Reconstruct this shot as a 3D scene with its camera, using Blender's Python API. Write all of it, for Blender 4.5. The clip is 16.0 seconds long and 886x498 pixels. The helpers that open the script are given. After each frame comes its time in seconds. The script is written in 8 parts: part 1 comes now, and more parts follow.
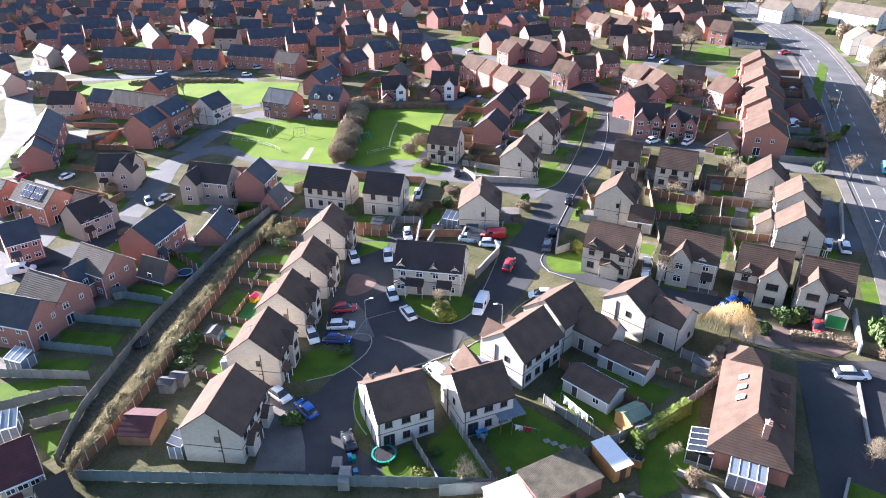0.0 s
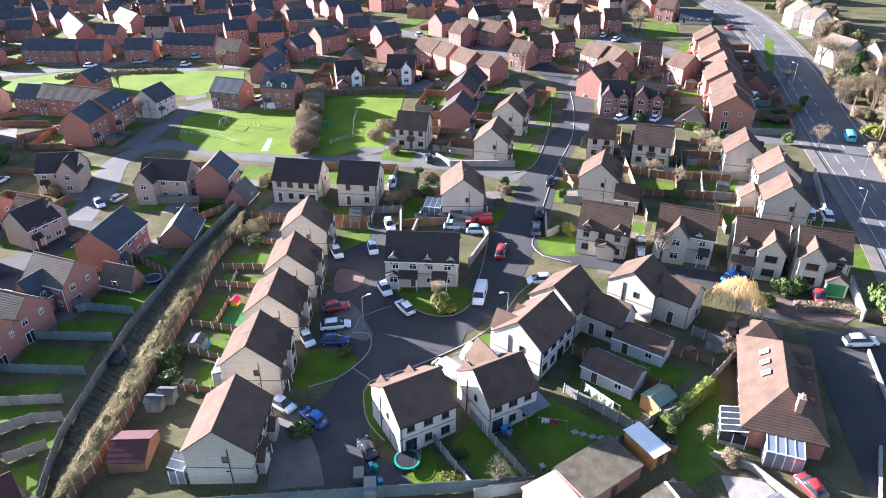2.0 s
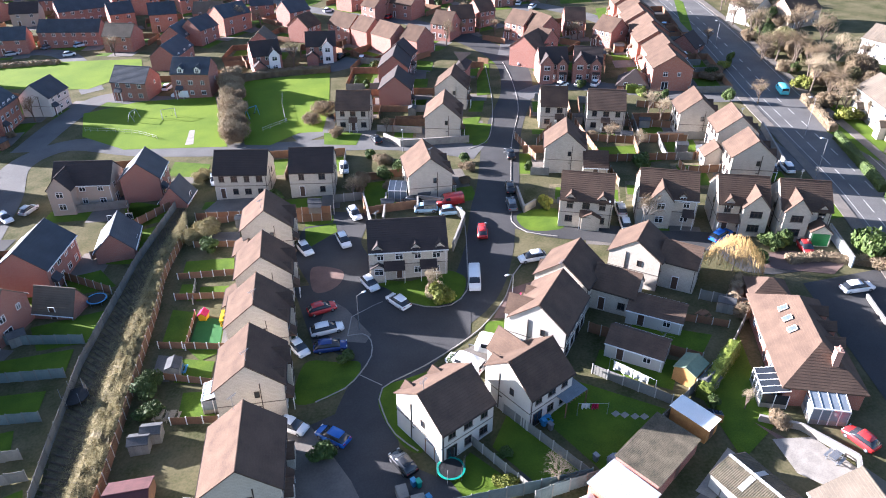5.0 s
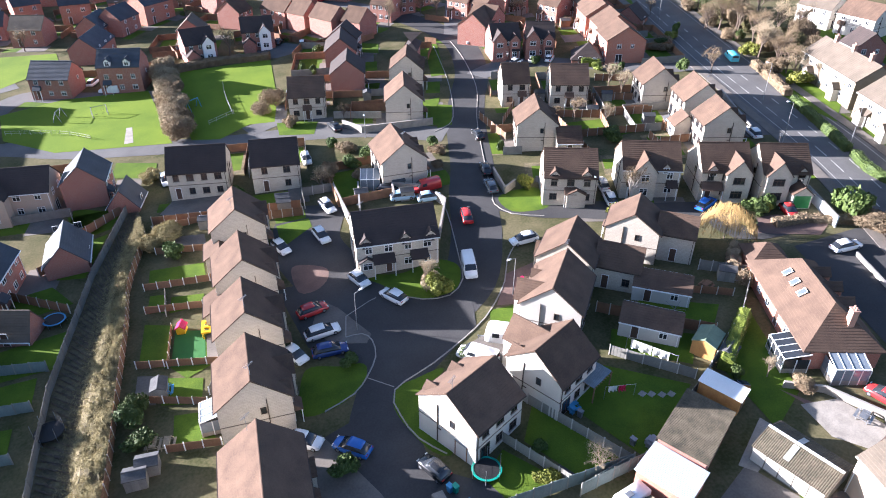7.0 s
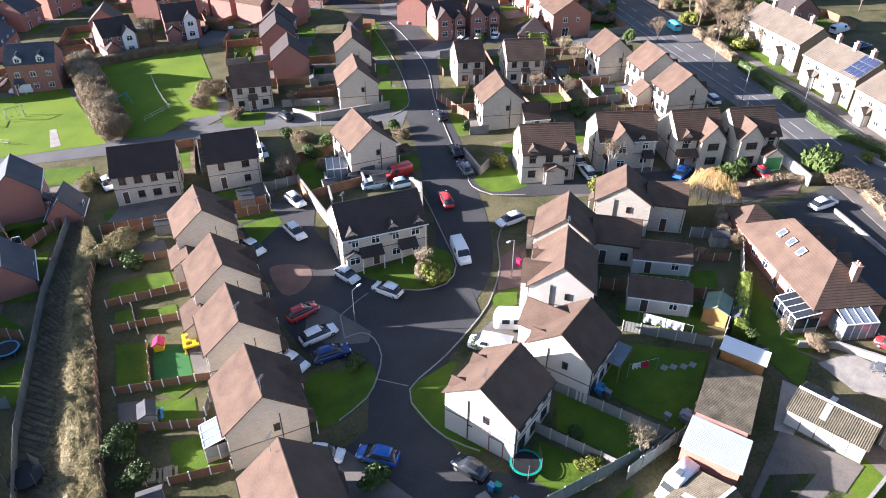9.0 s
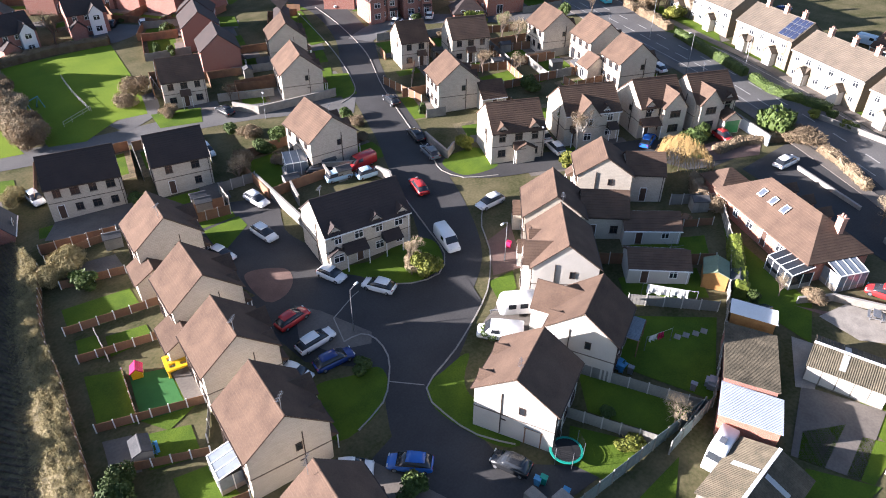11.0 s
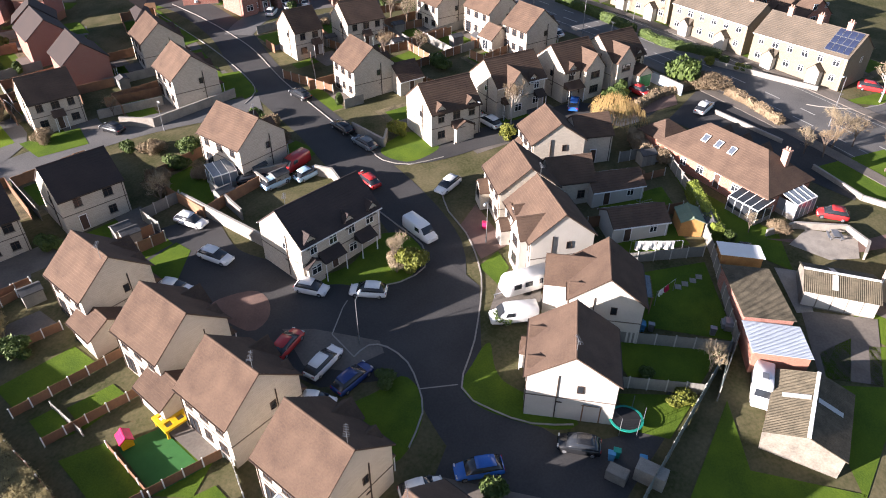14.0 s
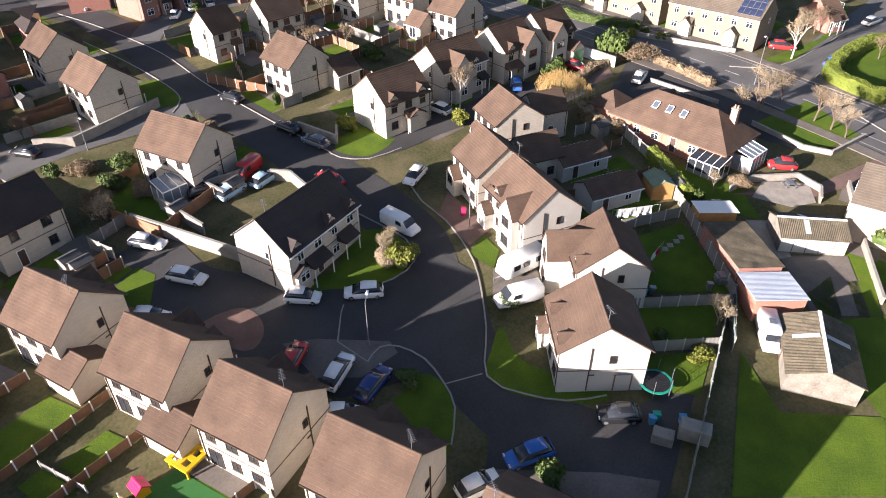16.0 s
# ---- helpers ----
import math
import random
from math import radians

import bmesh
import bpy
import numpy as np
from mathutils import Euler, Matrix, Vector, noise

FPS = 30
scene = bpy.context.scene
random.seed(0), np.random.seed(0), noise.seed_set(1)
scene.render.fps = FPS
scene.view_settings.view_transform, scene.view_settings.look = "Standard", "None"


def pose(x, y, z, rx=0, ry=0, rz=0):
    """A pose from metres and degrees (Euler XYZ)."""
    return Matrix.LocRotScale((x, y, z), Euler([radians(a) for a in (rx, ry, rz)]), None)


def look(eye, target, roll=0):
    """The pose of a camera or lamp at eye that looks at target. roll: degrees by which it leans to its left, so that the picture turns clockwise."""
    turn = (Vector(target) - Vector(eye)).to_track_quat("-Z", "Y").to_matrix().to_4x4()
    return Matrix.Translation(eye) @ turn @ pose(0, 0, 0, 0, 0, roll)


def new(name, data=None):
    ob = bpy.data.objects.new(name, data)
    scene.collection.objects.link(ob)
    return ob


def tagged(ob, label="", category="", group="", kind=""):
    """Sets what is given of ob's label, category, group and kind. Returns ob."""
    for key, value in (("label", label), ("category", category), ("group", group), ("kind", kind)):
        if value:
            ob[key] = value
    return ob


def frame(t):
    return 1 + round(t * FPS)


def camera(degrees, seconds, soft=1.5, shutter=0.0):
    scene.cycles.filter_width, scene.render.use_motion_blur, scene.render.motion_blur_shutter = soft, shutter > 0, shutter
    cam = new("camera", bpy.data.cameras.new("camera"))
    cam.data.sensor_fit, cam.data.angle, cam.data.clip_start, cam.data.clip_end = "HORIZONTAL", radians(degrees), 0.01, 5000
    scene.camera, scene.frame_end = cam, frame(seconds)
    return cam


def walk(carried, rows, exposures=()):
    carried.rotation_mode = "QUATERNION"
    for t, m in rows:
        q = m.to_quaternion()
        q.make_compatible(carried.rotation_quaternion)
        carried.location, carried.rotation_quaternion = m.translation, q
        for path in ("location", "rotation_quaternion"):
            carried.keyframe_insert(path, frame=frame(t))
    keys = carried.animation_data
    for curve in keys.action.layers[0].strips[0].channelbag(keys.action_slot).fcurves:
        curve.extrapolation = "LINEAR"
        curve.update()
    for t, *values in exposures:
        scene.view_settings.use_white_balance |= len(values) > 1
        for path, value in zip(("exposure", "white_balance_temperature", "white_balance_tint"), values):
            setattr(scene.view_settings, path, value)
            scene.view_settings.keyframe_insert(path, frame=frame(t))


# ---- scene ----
cam = camera(66.3, 16.0, soft=1.0)
METRES, EYE, TILT, LEAN, TURN = 90.0, 65.65, -28.9, -0.11, 0.0
ROWS = [
    (0.0, 0.0, 0.0, 0.0, 0.0, 0.0, -0.0),
    (0.5, -0.0275, 0.0154, -0.0007, -1.34, -0.25, 0.73),
    (1.0, -0.0549, 0.0312, 0.0009, -2.73, -0.53, 1.47),
    (1.5, -0.082, 0.0468, 0.0037, -4.15, -0.87, 2.26),
    (2.0, -0.108, 0.0631, 0.0065, -5.58, -1.24, 2.98),
    (2.5, -0.1332, 0.0806, 0.0083, -7.01, -1.64, 3.72),
    (3.0, -0.1583, 0.0992, 0.0104, -8.51, -2.0, 4.48),
    (3.5, -0.1836, 0.1179, 0.0146, -10.04, -2.4, 5.32),
    (4.0, -0.2084, 0.1364, 0.0196, -11.63, -2.86, 6.18),
    (6.5, -0.3212, 0.2408, 0.0426, -19.94, -5.56, 10.62),
    (7.0, -0.3412, 0.2634, 0.0466, -21.66, -6.19, 11.47),
    (7.5, -0.3608, 0.2863, 0.0506, -23.45, -6.87, 12.3),
    (8.0, -0.3802, 0.3101, 0.0545, -25.28, -7.55, 13.1),
    (8.5, -0.3994, 0.3338, 0.0595, -27.2, -8.24, 13.97),
    (9.0, -0.4183, 0.3578, 0.0656, -29.23, -9.03, 14.9),
    (11.5, -0.5016, 0.4834, 0.0989, -40.39, -13.56, 19.37),
    (12.0, -0.5173, 0.5094, 0.1082, -42.93, -14.62, 20.32),
    (12.5, -0.5324, 0.536, 0.1178, -45.59, -15.78, 21.25),
    (13.0, -0.5466, 0.5627, 0.1275, -48.32, -16.92, 22.22),
    (13.5, -0.5601, 0.5895, 0.1383, -51.16, -18.21, 23.15),
    (14.0, -0.5727, 0.6169, 0.1487, -54.04, -19.5, 24.03),
    (14.5, -0.5838, 0.6427, 0.1585, -56.82, -20.77, 24.83),
    (15.0, -0.5947, 0.671, 0.1686, -59.84, -22.18, 25.6),
    (15.5, -0.605, 0.6999, 0.1781, -62.94, -23.61, 26.32),
    (16.0, -0.6147, 0.7294, 0.1877, -66.15, -25.09, 26.99),
]
walk(cam, [(t, pose(0, 0, EYE, TILT, LEAN, TURN) @ pose(METRES * x, METRES * y, METRES * z, 90 + pitch, roll, yaw)) for t, x, y, z, yaw, pitch, roll in ROWS],
     exposures=[(0, 3.12, 5250, 20), (4, 3.0, 5280, 20), (9, 2.7, 5420, 20), (16, 2.14, 5950, 21)])
# ---- light ----
SUN_AZ, SUN_EL = math.atan2(0.565, -0.825), radians(13.2)
sun_way = Vector((math.cos(SUN_AZ) * math.cos(SUN_EL), math.sin(SUN_AZ) * math.cos(SUN_EL), math.sin(SUN_EL)))
sun = new("sun", bpy.data.lights.new("sun", "SUN"))
sun.data.energy, sun.data.angle, sun.data.color = 4.8, radians(0.6), (1.0, 0.89, 0.74)
sun.matrix_world = look(sun_way * 200, (0, 0, 0))
world = bpy.data.worlds.new("sky")
scene.world = world
world.use_nodes = True
sky = world.node_tree.nodes.new("ShaderNodeTexSky")
sky.sky_type, sky.sun_disc, sky.sun_elevation = "NISHITA", False, SUN_EL
sky.sun_rotation = math.pi / 2 - SUN_AZ
world.node_tree.links.new(sky.outputs["Color"], world.node_tree.nodes["Background"].inputs["Color"])
world.node_tree.nodes["Background"].inputs["Strength"].default_value = 0.042


# ---- materials ----
def mat(name, base, dark=None, scale=1.0, fine=12.0, rough=0.85, bump=0.0, metal=0.0, vary=0.0, amount=0.5, spec=0.3):
    """A rough two-scale surface: base and darker colour mixed by wide stains, with a fine grain, in object metres."""
    m = bpy.data.materials.new(name)
    m.use_nodes = True
    nt = m.node_tree
    b = nt.nodes["Principled BSDF"]
    b.inputs["Roughness"].default_value, b.inputs["Metallic"].default_value = rough, metal
    b.inputs["Specular IOR Level"].default_value = spec
    dark = dark or tuple(c * 0.7 for c in base)
    co = nt.nodes.new("ShaderNodeTexCoord")
    n1, n2 = nt.nodes.new("ShaderNodeTexNoise"), nt.nodes.new("ShaderNodeTexNoise")
    n1.inputs["Scale"].default_value, n1.inputs["Detail"].default_value = scale, 5
    n2.inputs["Scale"].default_value, n2.inputs["Detail"].default_value = fine, 3
    for n in (n1, n2):
        nt.links.new(co.outputs["Object"], n.inputs["Vector"])
    add = nt.nodes.new("ShaderNodeMath")
    add.operation = "MULTIPLY_ADD"
    nt.links.new(n2.outputs["Fac"], add.inputs[0])
    add.inputs[1].default_value = 0.6
    nt.links.new(n1.outputs["Fac"], add.inputs[2])
    ramp = nt.nodes.new("ShaderNodeMapRange")
    ramp.inputs["From Min"].default_value, ramp.inputs["From Max"].default_value = 0.8 - amount * 0.5, 0.8 + amount * 0.5
    nt.links.new(add.outputs[0], ramp.inputs["Value"])
    mix = nt.nodes.new("ShaderNodeMix")
    mix.data_type = "RGBA"
    mix.inputs[6].default_value, mix.inputs[7].default_value = (*dark, 1), (*base, 1)
    nt.links.new(ramp.outputs[0], mix.inputs[0])
    out = mix.outputs[2]
    if vary:
        info, hsv, rng = nt.nodes.new("ShaderNodeObjectInfo"), nt.nodes.new("ShaderNodeHueSaturation"), nt.nodes.new("ShaderNodeMapRange")
        rng.inputs["To Min"].default_value, rng.inputs["To Max"].default_value = 1 - vary, 1 + vary
        nt.links.new(info.outputs["Random"], rng.inputs["Value"])
        nt.links.new(rng.outputs[0], hsv.inputs["Value"])
        nt.links.new(out, hsv.inputs["Color"])
        out = hsv.outputs["Color"]
    nt.links.new(out, b.inputs["Base Color"])
    if bump:
        bp = nt.nodes.new("ShaderNodeBump")
        bp.inputs["Strength"].default_value, bp.inputs["Distance"].default_value = bump, 0.05
        nt.links.new(n2.outputs["Fac"], bp.inputs["Height"])
        nt.links.new(bp.outputs["Normal"], b.inputs["Normal"])
    return m


def masonry(name, one, two, mortar, w, h, joint=0.012, rough=0.9):
    """Coursed bricks or blocks by the wall's UV, which is in metres."""
    m = mat(name, one, two, 0.6, 9, rough)
    nt = m.node_tree
    b = nt.nodes["Principled BSDF"]
    old = b.inputs["Base Color"].links[0].from_socket
    uv, br = nt.nodes.new("ShaderNodeTexCoord"), nt.nodes.new("ShaderNodeTexBrick")
    nt.links.new(uv.outputs["UV"], br.inputs["Vector"])
    br.inputs["Scale"].default_value = 1
    br.inputs["Brick Width"].default_value, br.inputs["Row Height"].default_value, br.inputs["Mortar Size"].default_value = w, h, joint
    br.inputs["Color1"].default_value, br.inputs["Color2"].default_value, br.inputs["Mortar"].default_value = (*one, 1), (*two, 1), (*mortar, 1)
    mix = nt.nodes.new("ShaderNodeMix")
    mix.data_type = "RGBA"
    mix.inputs[0].default_value = 0.55
    nt.links.new(old, mix.inputs[6])
    nt.links.new(br.outputs["Color"], mix.inputs[7])
    nt.links.new(mix.outputs[2], b.inputs["Base Color"])
    bp = nt.nodes.new("ShaderNodeBump")
    bp.inputs["Strength"].default_value, bp.inputs["Distance"].default_value, bp.invert = 0.5, 0.01, True
    nt.links.new(br.outputs["Fac"], bp.inputs["Height"])
    nt.links.new(bp.outputs["Normal"], b.inputs["Normal"])
    return m


STONE = masonry("cream_stone_block", (0.56, 0.5, 0.41), (0.45, 0.395, 0.32), (0.27, 0.24, 0.20), 0.45, 0.22)
RENDER = mat("white_render", (0.55, 0.515, 0.46), (0.46, 0.43, 0.38), 0.5, 8, 0.9, 0.1)
BEIGE = masonry("beige_brick", (0.46, 0.36, 0.28), (0.38, 0.295, 0.23), (0.37, 0.33, 0.27), 0.23, 0.075)
RED = masonry("red_brick", (0.31, 0.125, 0.092), (0.24, 0.095, 0.072), (0.36, 0.28, 0.23), 0.23, 0.075)
RUST = masonry("orange_red_brick", (0.40, 0.155, 0.10), (0.32, 0.115, 0.075), (0.40, 0.30, 0.24), 0.23, 0.075)
BROWN_TILE = mat("brown_concrete_tile", (0.122, 0.083, 0.06), (0.076, 0.052, 0.04), 0.5, 7, 0.95, 0.3, vary=0.12, spec=0.08)
# on the centre and north houses this dark colour paints in roof shade
DARK_TILE = mat("dark_brown_tile", (0.052, 0.038, 0.034), (0.034, 0.027, 0.025), 0.5, 7, 0.8, 0.3, vary=0.1)
SLATE = mat("grey_slate", (0.062, 0.07, 0.082), (0.038, 0.043, 0.052), 0.5, 8, 0.7, 0.3, vary=0.15)
PALE_TILE = mat("weathered_buff_tile", (0.13, 0.105, 0.08), (0.085, 0.07, 0.054), 0.5, 7, 0.9, 0.3)
ASPHALT = mat("asphalt", (0.066, 0.064, 0.063), (0.042, 0.041, 0.041), 0.16, 5, 0.9, 0.15, spec=0.15)
OLD_ASPHALT = mat("worn_grey_asphalt", (0.135, 0.13, 0.125), (0.085, 0.082, 0.08), 0.16, 5, 0.9, 0.15, spec=0.15)
PAVING = mat("pale_paving", (0.16, 0.14, 0.12), (0.1, 0.088, 0.076), 0.4, 4, 0.9, 0.2)
BLOCK_PAVING = mat("red_block_paving", (0.17, 0.11, 0.088), (0.11, 0.072, 0.06), 0.5, 6, 0.9, 0.2)
CONCRETE = mat("concrete", (0.31, 0.28, 0.24), (0.20, 0.18, 0.155), 0.8, 6, 0.9, 0.2)
KERB = mat("kerb_concrete", (0.31, 0.285, 0.25), (0.22, 0.205, 0.185), 0.8, 6, 0.9)
GRASS = mat("lawn_grass", (0.105, 0.155, 0.014), (0.042, 0.078, 0.011), 0.35, 6, 1.0, 0.6, amount=0.7, spec=0.1)
MEADOW = mat("mown_field", (0.15, 0.205, 0.018), (0.075, 0.125, 0.012), 0.12, 4, 1.0, 0.6, amount=0.7, spec=0.1)
EARTH = mat("garden_ground", (0.135, 0.115, 0.065), (0.05, 0.055, 0.022), 0.22, 3, 1.0, 0.5, amount=0.5, spec=0.05)
WEEDS = mat("rough_dry_ground", (0.20, 0.16, 0.085), (0.05, 0.045, 0.028), 0.8, 6, 0.95, 0.8)
WOOD_FENCE = mat("brown_fence_wood", (0.26, 0.14, 0.075), (0.16, 0.09, 0.055), 0.9, 9, 0.85, 0.2, vary=0.2)
GREY_FENCE = mat("weathered_grey_fence_wood", (0.25, 0.24, 0.21), (0.16, 0.155, 0.14), 0.9, 9, 0.85, 0.2, vary=0.15)
GREEN_FENCE = mat("grey_green_fence_wood", (0.19, 0.23, 0.22), (0.13, 0.16, 0.155), 0.9, 9, 0.85, 0.2, vary=0.12)
POST = mat("concrete_post", (0.5, 0.47, 0.42), (0.38, 0.36, 0.32), 1, 8, 0.9)
UPVC = mat("white_plastic_frame", (0.8, 0.8, 0.78), (0.72, 0.72, 0.7), 1, 8, 0.4)
BROWN_FRAME = mat("dark_brown_frame", (0.06, 0.04, 0.03), (0.045, 0.03, 0.022), 1, 8, 0.5)
GLASS = mat("window_glass", (0.03, 0.034, 0.04), (0.02, 0.022, 0.026), 0.4, 3, 0.08, spec=0.6)
DOOR = mat("painted_door", (0.10, 0.06, 0.045), None, 1, 8, 0.5)
WORN_PAINT = mat("worn_road_paint", (0.40, 0.39, 0.36), (0.20, 0.195, 0.185), 0.7, 6, 0.8)
WHITE = mat("white_paint", (0.78, 0.78, 0.76), (0.7, 0.7, 0.68), 0.7, 6, 0.5)
BAND = mat("dark_stone_band", (0.16, 0.13, 0.11), (0.11, 0.09, 0.075), 1, 8, 0.9)
LEAD = mat("grey_metal", (0.3, 0.31, 0.32), (0.22, 0.22, 0.23), 1, 8, 0.5, metal=0.6)
BLACK = mat("black_rubber", (0.02, 0.02, 0.021), None, 1, 8, 0.7)

# ---- ground ----
def ease(v, lim):
    return v if abs(v) < lim else math.copysign(lim + 120 * math.tanh((abs(v) - lim) / 120), v)


def G(x, y):
    """The height of the sloping ground."""
    return 0.06 * ease(x, 220) + 0.0135 * ease(y, 420)


def link(name, bm, material, parent=None, label=""):
    me = bpy.data.meshes.new(name)
    bm.to_mesh(me)
    bm.free()
    for m in material if isinstance(material, (list, tuple)) else (material,):
        me.materials.append(m)
    ob = new(name, me)
    if parent is not None:
        ob.parent = parent
    if label:
        ob["label"] = label
    return ob


def part(name, bm, material, parent, label=""):
    return link(name, bm, material, parent, label)


def quad(bm, *ps, mi=0):
    f = bm.faces.new([bm.verts.new(p) for p in ps])
    f.material_index = mi
    return f


def box(bm, x0, y0, z0, x1, y1, z1, mi=0):
    v = [bm.verts.new(p) for p in ((x0, y0, z0), (x1, y0, z0), (x1, y1, z0), (x0, y1, z0), (x0, y0, z1), (x1, y0, z1), (x1, y1, z1), (x0, y1, z1))]
    for q in ((0, 3, 2, 1), (4, 5, 6, 7), (0, 1, 5, 4), (1, 2, 6, 5), (2, 3, 7, 6), (3, 0, 4, 7)):
        bm.faces.new([v[i] for i in q]).material_index = mi
    return v


def empty(name, x, y, yaw=0, z=None):
    ob = new(name)
    ob.matrix_basis = pose(x, y, G(x, y) if z is None else z, 0, 0, yaw)
    return ob


def sheet(name, pts, lift, material, label, category, kind="structure", thick=0.0):
    """A flat area of ground cover laid on the slope."""
    bm = bmesh.new()
    if thick:
        lift += thick
    v = [bm.verts.new((x, y, G(x, y) + lift)) for x, y in pts]
    f = bm.faces.new(v)
    f.normal_update()
    if f.normal.z < 0:
        f.normal_flip()
    if thick:
        ext = bmesh.ops.extrude_face_region(bm, geom=[f])
        for e in ext["geom"]:
            if isinstance(e, bmesh.types.BMVert):
                e.co.z -= thick + 0.05
        bmesh.ops.recalc_face_normals(bm, faces=bm.faces)
    bmesh.ops.triangulate(bm, faces=bm.faces[:])
    return tagged(link(name, bm, material), label, category, kind=kind)


def curve_pts(pts, step=2.0):
    """A smooth line through the points."""
    out = []
    n = len(pts)
    for i in range(n - 1):
        p0, p1, p2, p3 = (Vector(pts[max(0, min(n - 1, k))]) for k in (i - 1, i, i + 1, i + 2))
        m = max(2, int((p2 - p1).length / step))
        for k in range(m):
            t = k / m
            out.append(0.5 * (2 * p1 + (p2 - p0) * t + (2 * p0 - 5 * p1 + 4 * p2 - p3) * t * t + (3 * p1 - p0 - 3 * p2 + p3) * t ** 3))
    out.append(Vector(pts[-1]))
    return out


def rounded(pts):
    """The same outline with its corners smoothed."""
    line = curve_pts([pts[-1]] + list(pts) + [pts[0], pts[1]], 0.7)
    a = min(range(len(line)), key=lambda i: (line[i] - Vector(pts[0])).length if i < len(line) // 2 else 1e9)
    e = min(range(len(line)), key=lambda i: (line[i] - Vector(pts[0])).length if i > len(line) // 2 else 1e9)
    return [tuple(p) for p in line[a:e]]


def strip(name, pts, width, lift, material, label, category, thick=0.0, off=0.0, kind="structure"):
    """A band along a smooth line: a road, kerb or path."""
    line = curve_pts([tuple(p) for p in pts])
    bm = bmesh.new()
    rows = []
    for i, p in enumerate(line):
        d = (line[min(i + 1, len(line) - 1)] - line[max(i - 1, 0)]).normalized()
        s = Vector((-d.y, d.x))
        row = []
        for k in (off + width / 2, off - width / 2):
            q = p + s * k
            row.append(bm.verts.new((q.x, q.y, G(q.x, q.y) + lift + thick)))
        if thick:
            for k in (0, 1):
                row.append(bm.verts.new(row[k].co - Vector((0, 0, thick + 0.05))))
        rows.append(row)
    for a, b in zip(rows, rows[1:]):
        bm.faces.new((a[1], b[1], b[0], a[0]))
        if thick:
            bm.faces.new((a[0], b[0], b[2], a[2]))
            bm.faces.new((b[1], a[1], a[3], b[3]))
    return tagged(link(name, bm, material), label, category, kind=kind)


bm = bmesh.new()
xs = [-3000, -1200, -700] + list(range(-460, 461, 20)) + [700, 1200, 3000]
ys = [-3000, -1200, -400] + list(range(-100, 701, 20)) + [1000, 1800, 3000]
grid = [[bm.verts.new((x, y, G(x, y))) for y in ys] for x in xs]
for i in range(len(xs) - 1):
    for j in range(len(ys) - 1):
        bm.faces.new((grid[i][j], grid[i + 1][j], grid[i + 1][j + 1], grid[i][j + 1]))
tagged(link("ground", bm, EARTH), "dark mottled ground of gardens and verges", "ground", kind="structure")

STREET = [(38.5, 235), (46.2, 213.4), (49.2, 190.4), (43, 168.5), (33.3, 151.1), (27.4, 139.1), (21, 123.5), (16.6, 114.6), (11.5, 102.8), (5.2, 92.9), (-3, 87.4), (-10, 81), (-15, 73), (-16, 66.4), (-16, 61)]
strip("road", STREET, 8, 0.03, ASPHALT, "dark asphalt residential street in shade", "road")
MAIN = [(137.8, 336.4), (135.3, 271.1), (127, 232), (116, 195), (106, 166.8), (97, 142.4), (89, 118), (80, 92), (66, 62), (52, 38), (40, 22)]
strip("road", MAIN, 13, 0.035, OLD_ASPHALT, "wide asphalt main road with white markings", "road")
SIDE = [(22.3, 138.2), (10.2, 147.5), (-3.2, 153.4), (-20.3, 158), (-45.1, 168), (-62, 178), (-72, 170), (-71, 150), (-74.6, 124), (-95, 108)]
strip("road", SIDE, 6.5, 0.04, OLD_ASPHALT, "asphalt side street past the green", "road")

# ---- houses ----
def wall_mesh(L, D, eave, ridge, base=-0.7, gable=True):
    bm = bmesh.new()
    uv = bm.loops.layers.uv.new("uv")
    a, b = L / 2, D / 2
    def face(ps, ax):
        f = bm.faces.new([bm.verts.new(p) for p in ps])
        for lp in f.loops:
            lp[uv].uv = (lp.vert.co[ax], lp.vert.co.z)
    face([(-a, -b, base), (a, -b, base), (a, -b, eave), (-a, -b, eave)], 0)
    face([(a, b, base), (-a, b, base), (-a, b, eave), (a, b, eave)], 0)
    for s in (1, -1):
        ps = [(s * a, -s * b, base), (s * a, s * b, base), (s * a, s * b, eave)] + ([(s * a, 0, ridge)] if gable else []) + [(s * a, -s * b, eave)]
        face(ps, 1)
    return bm


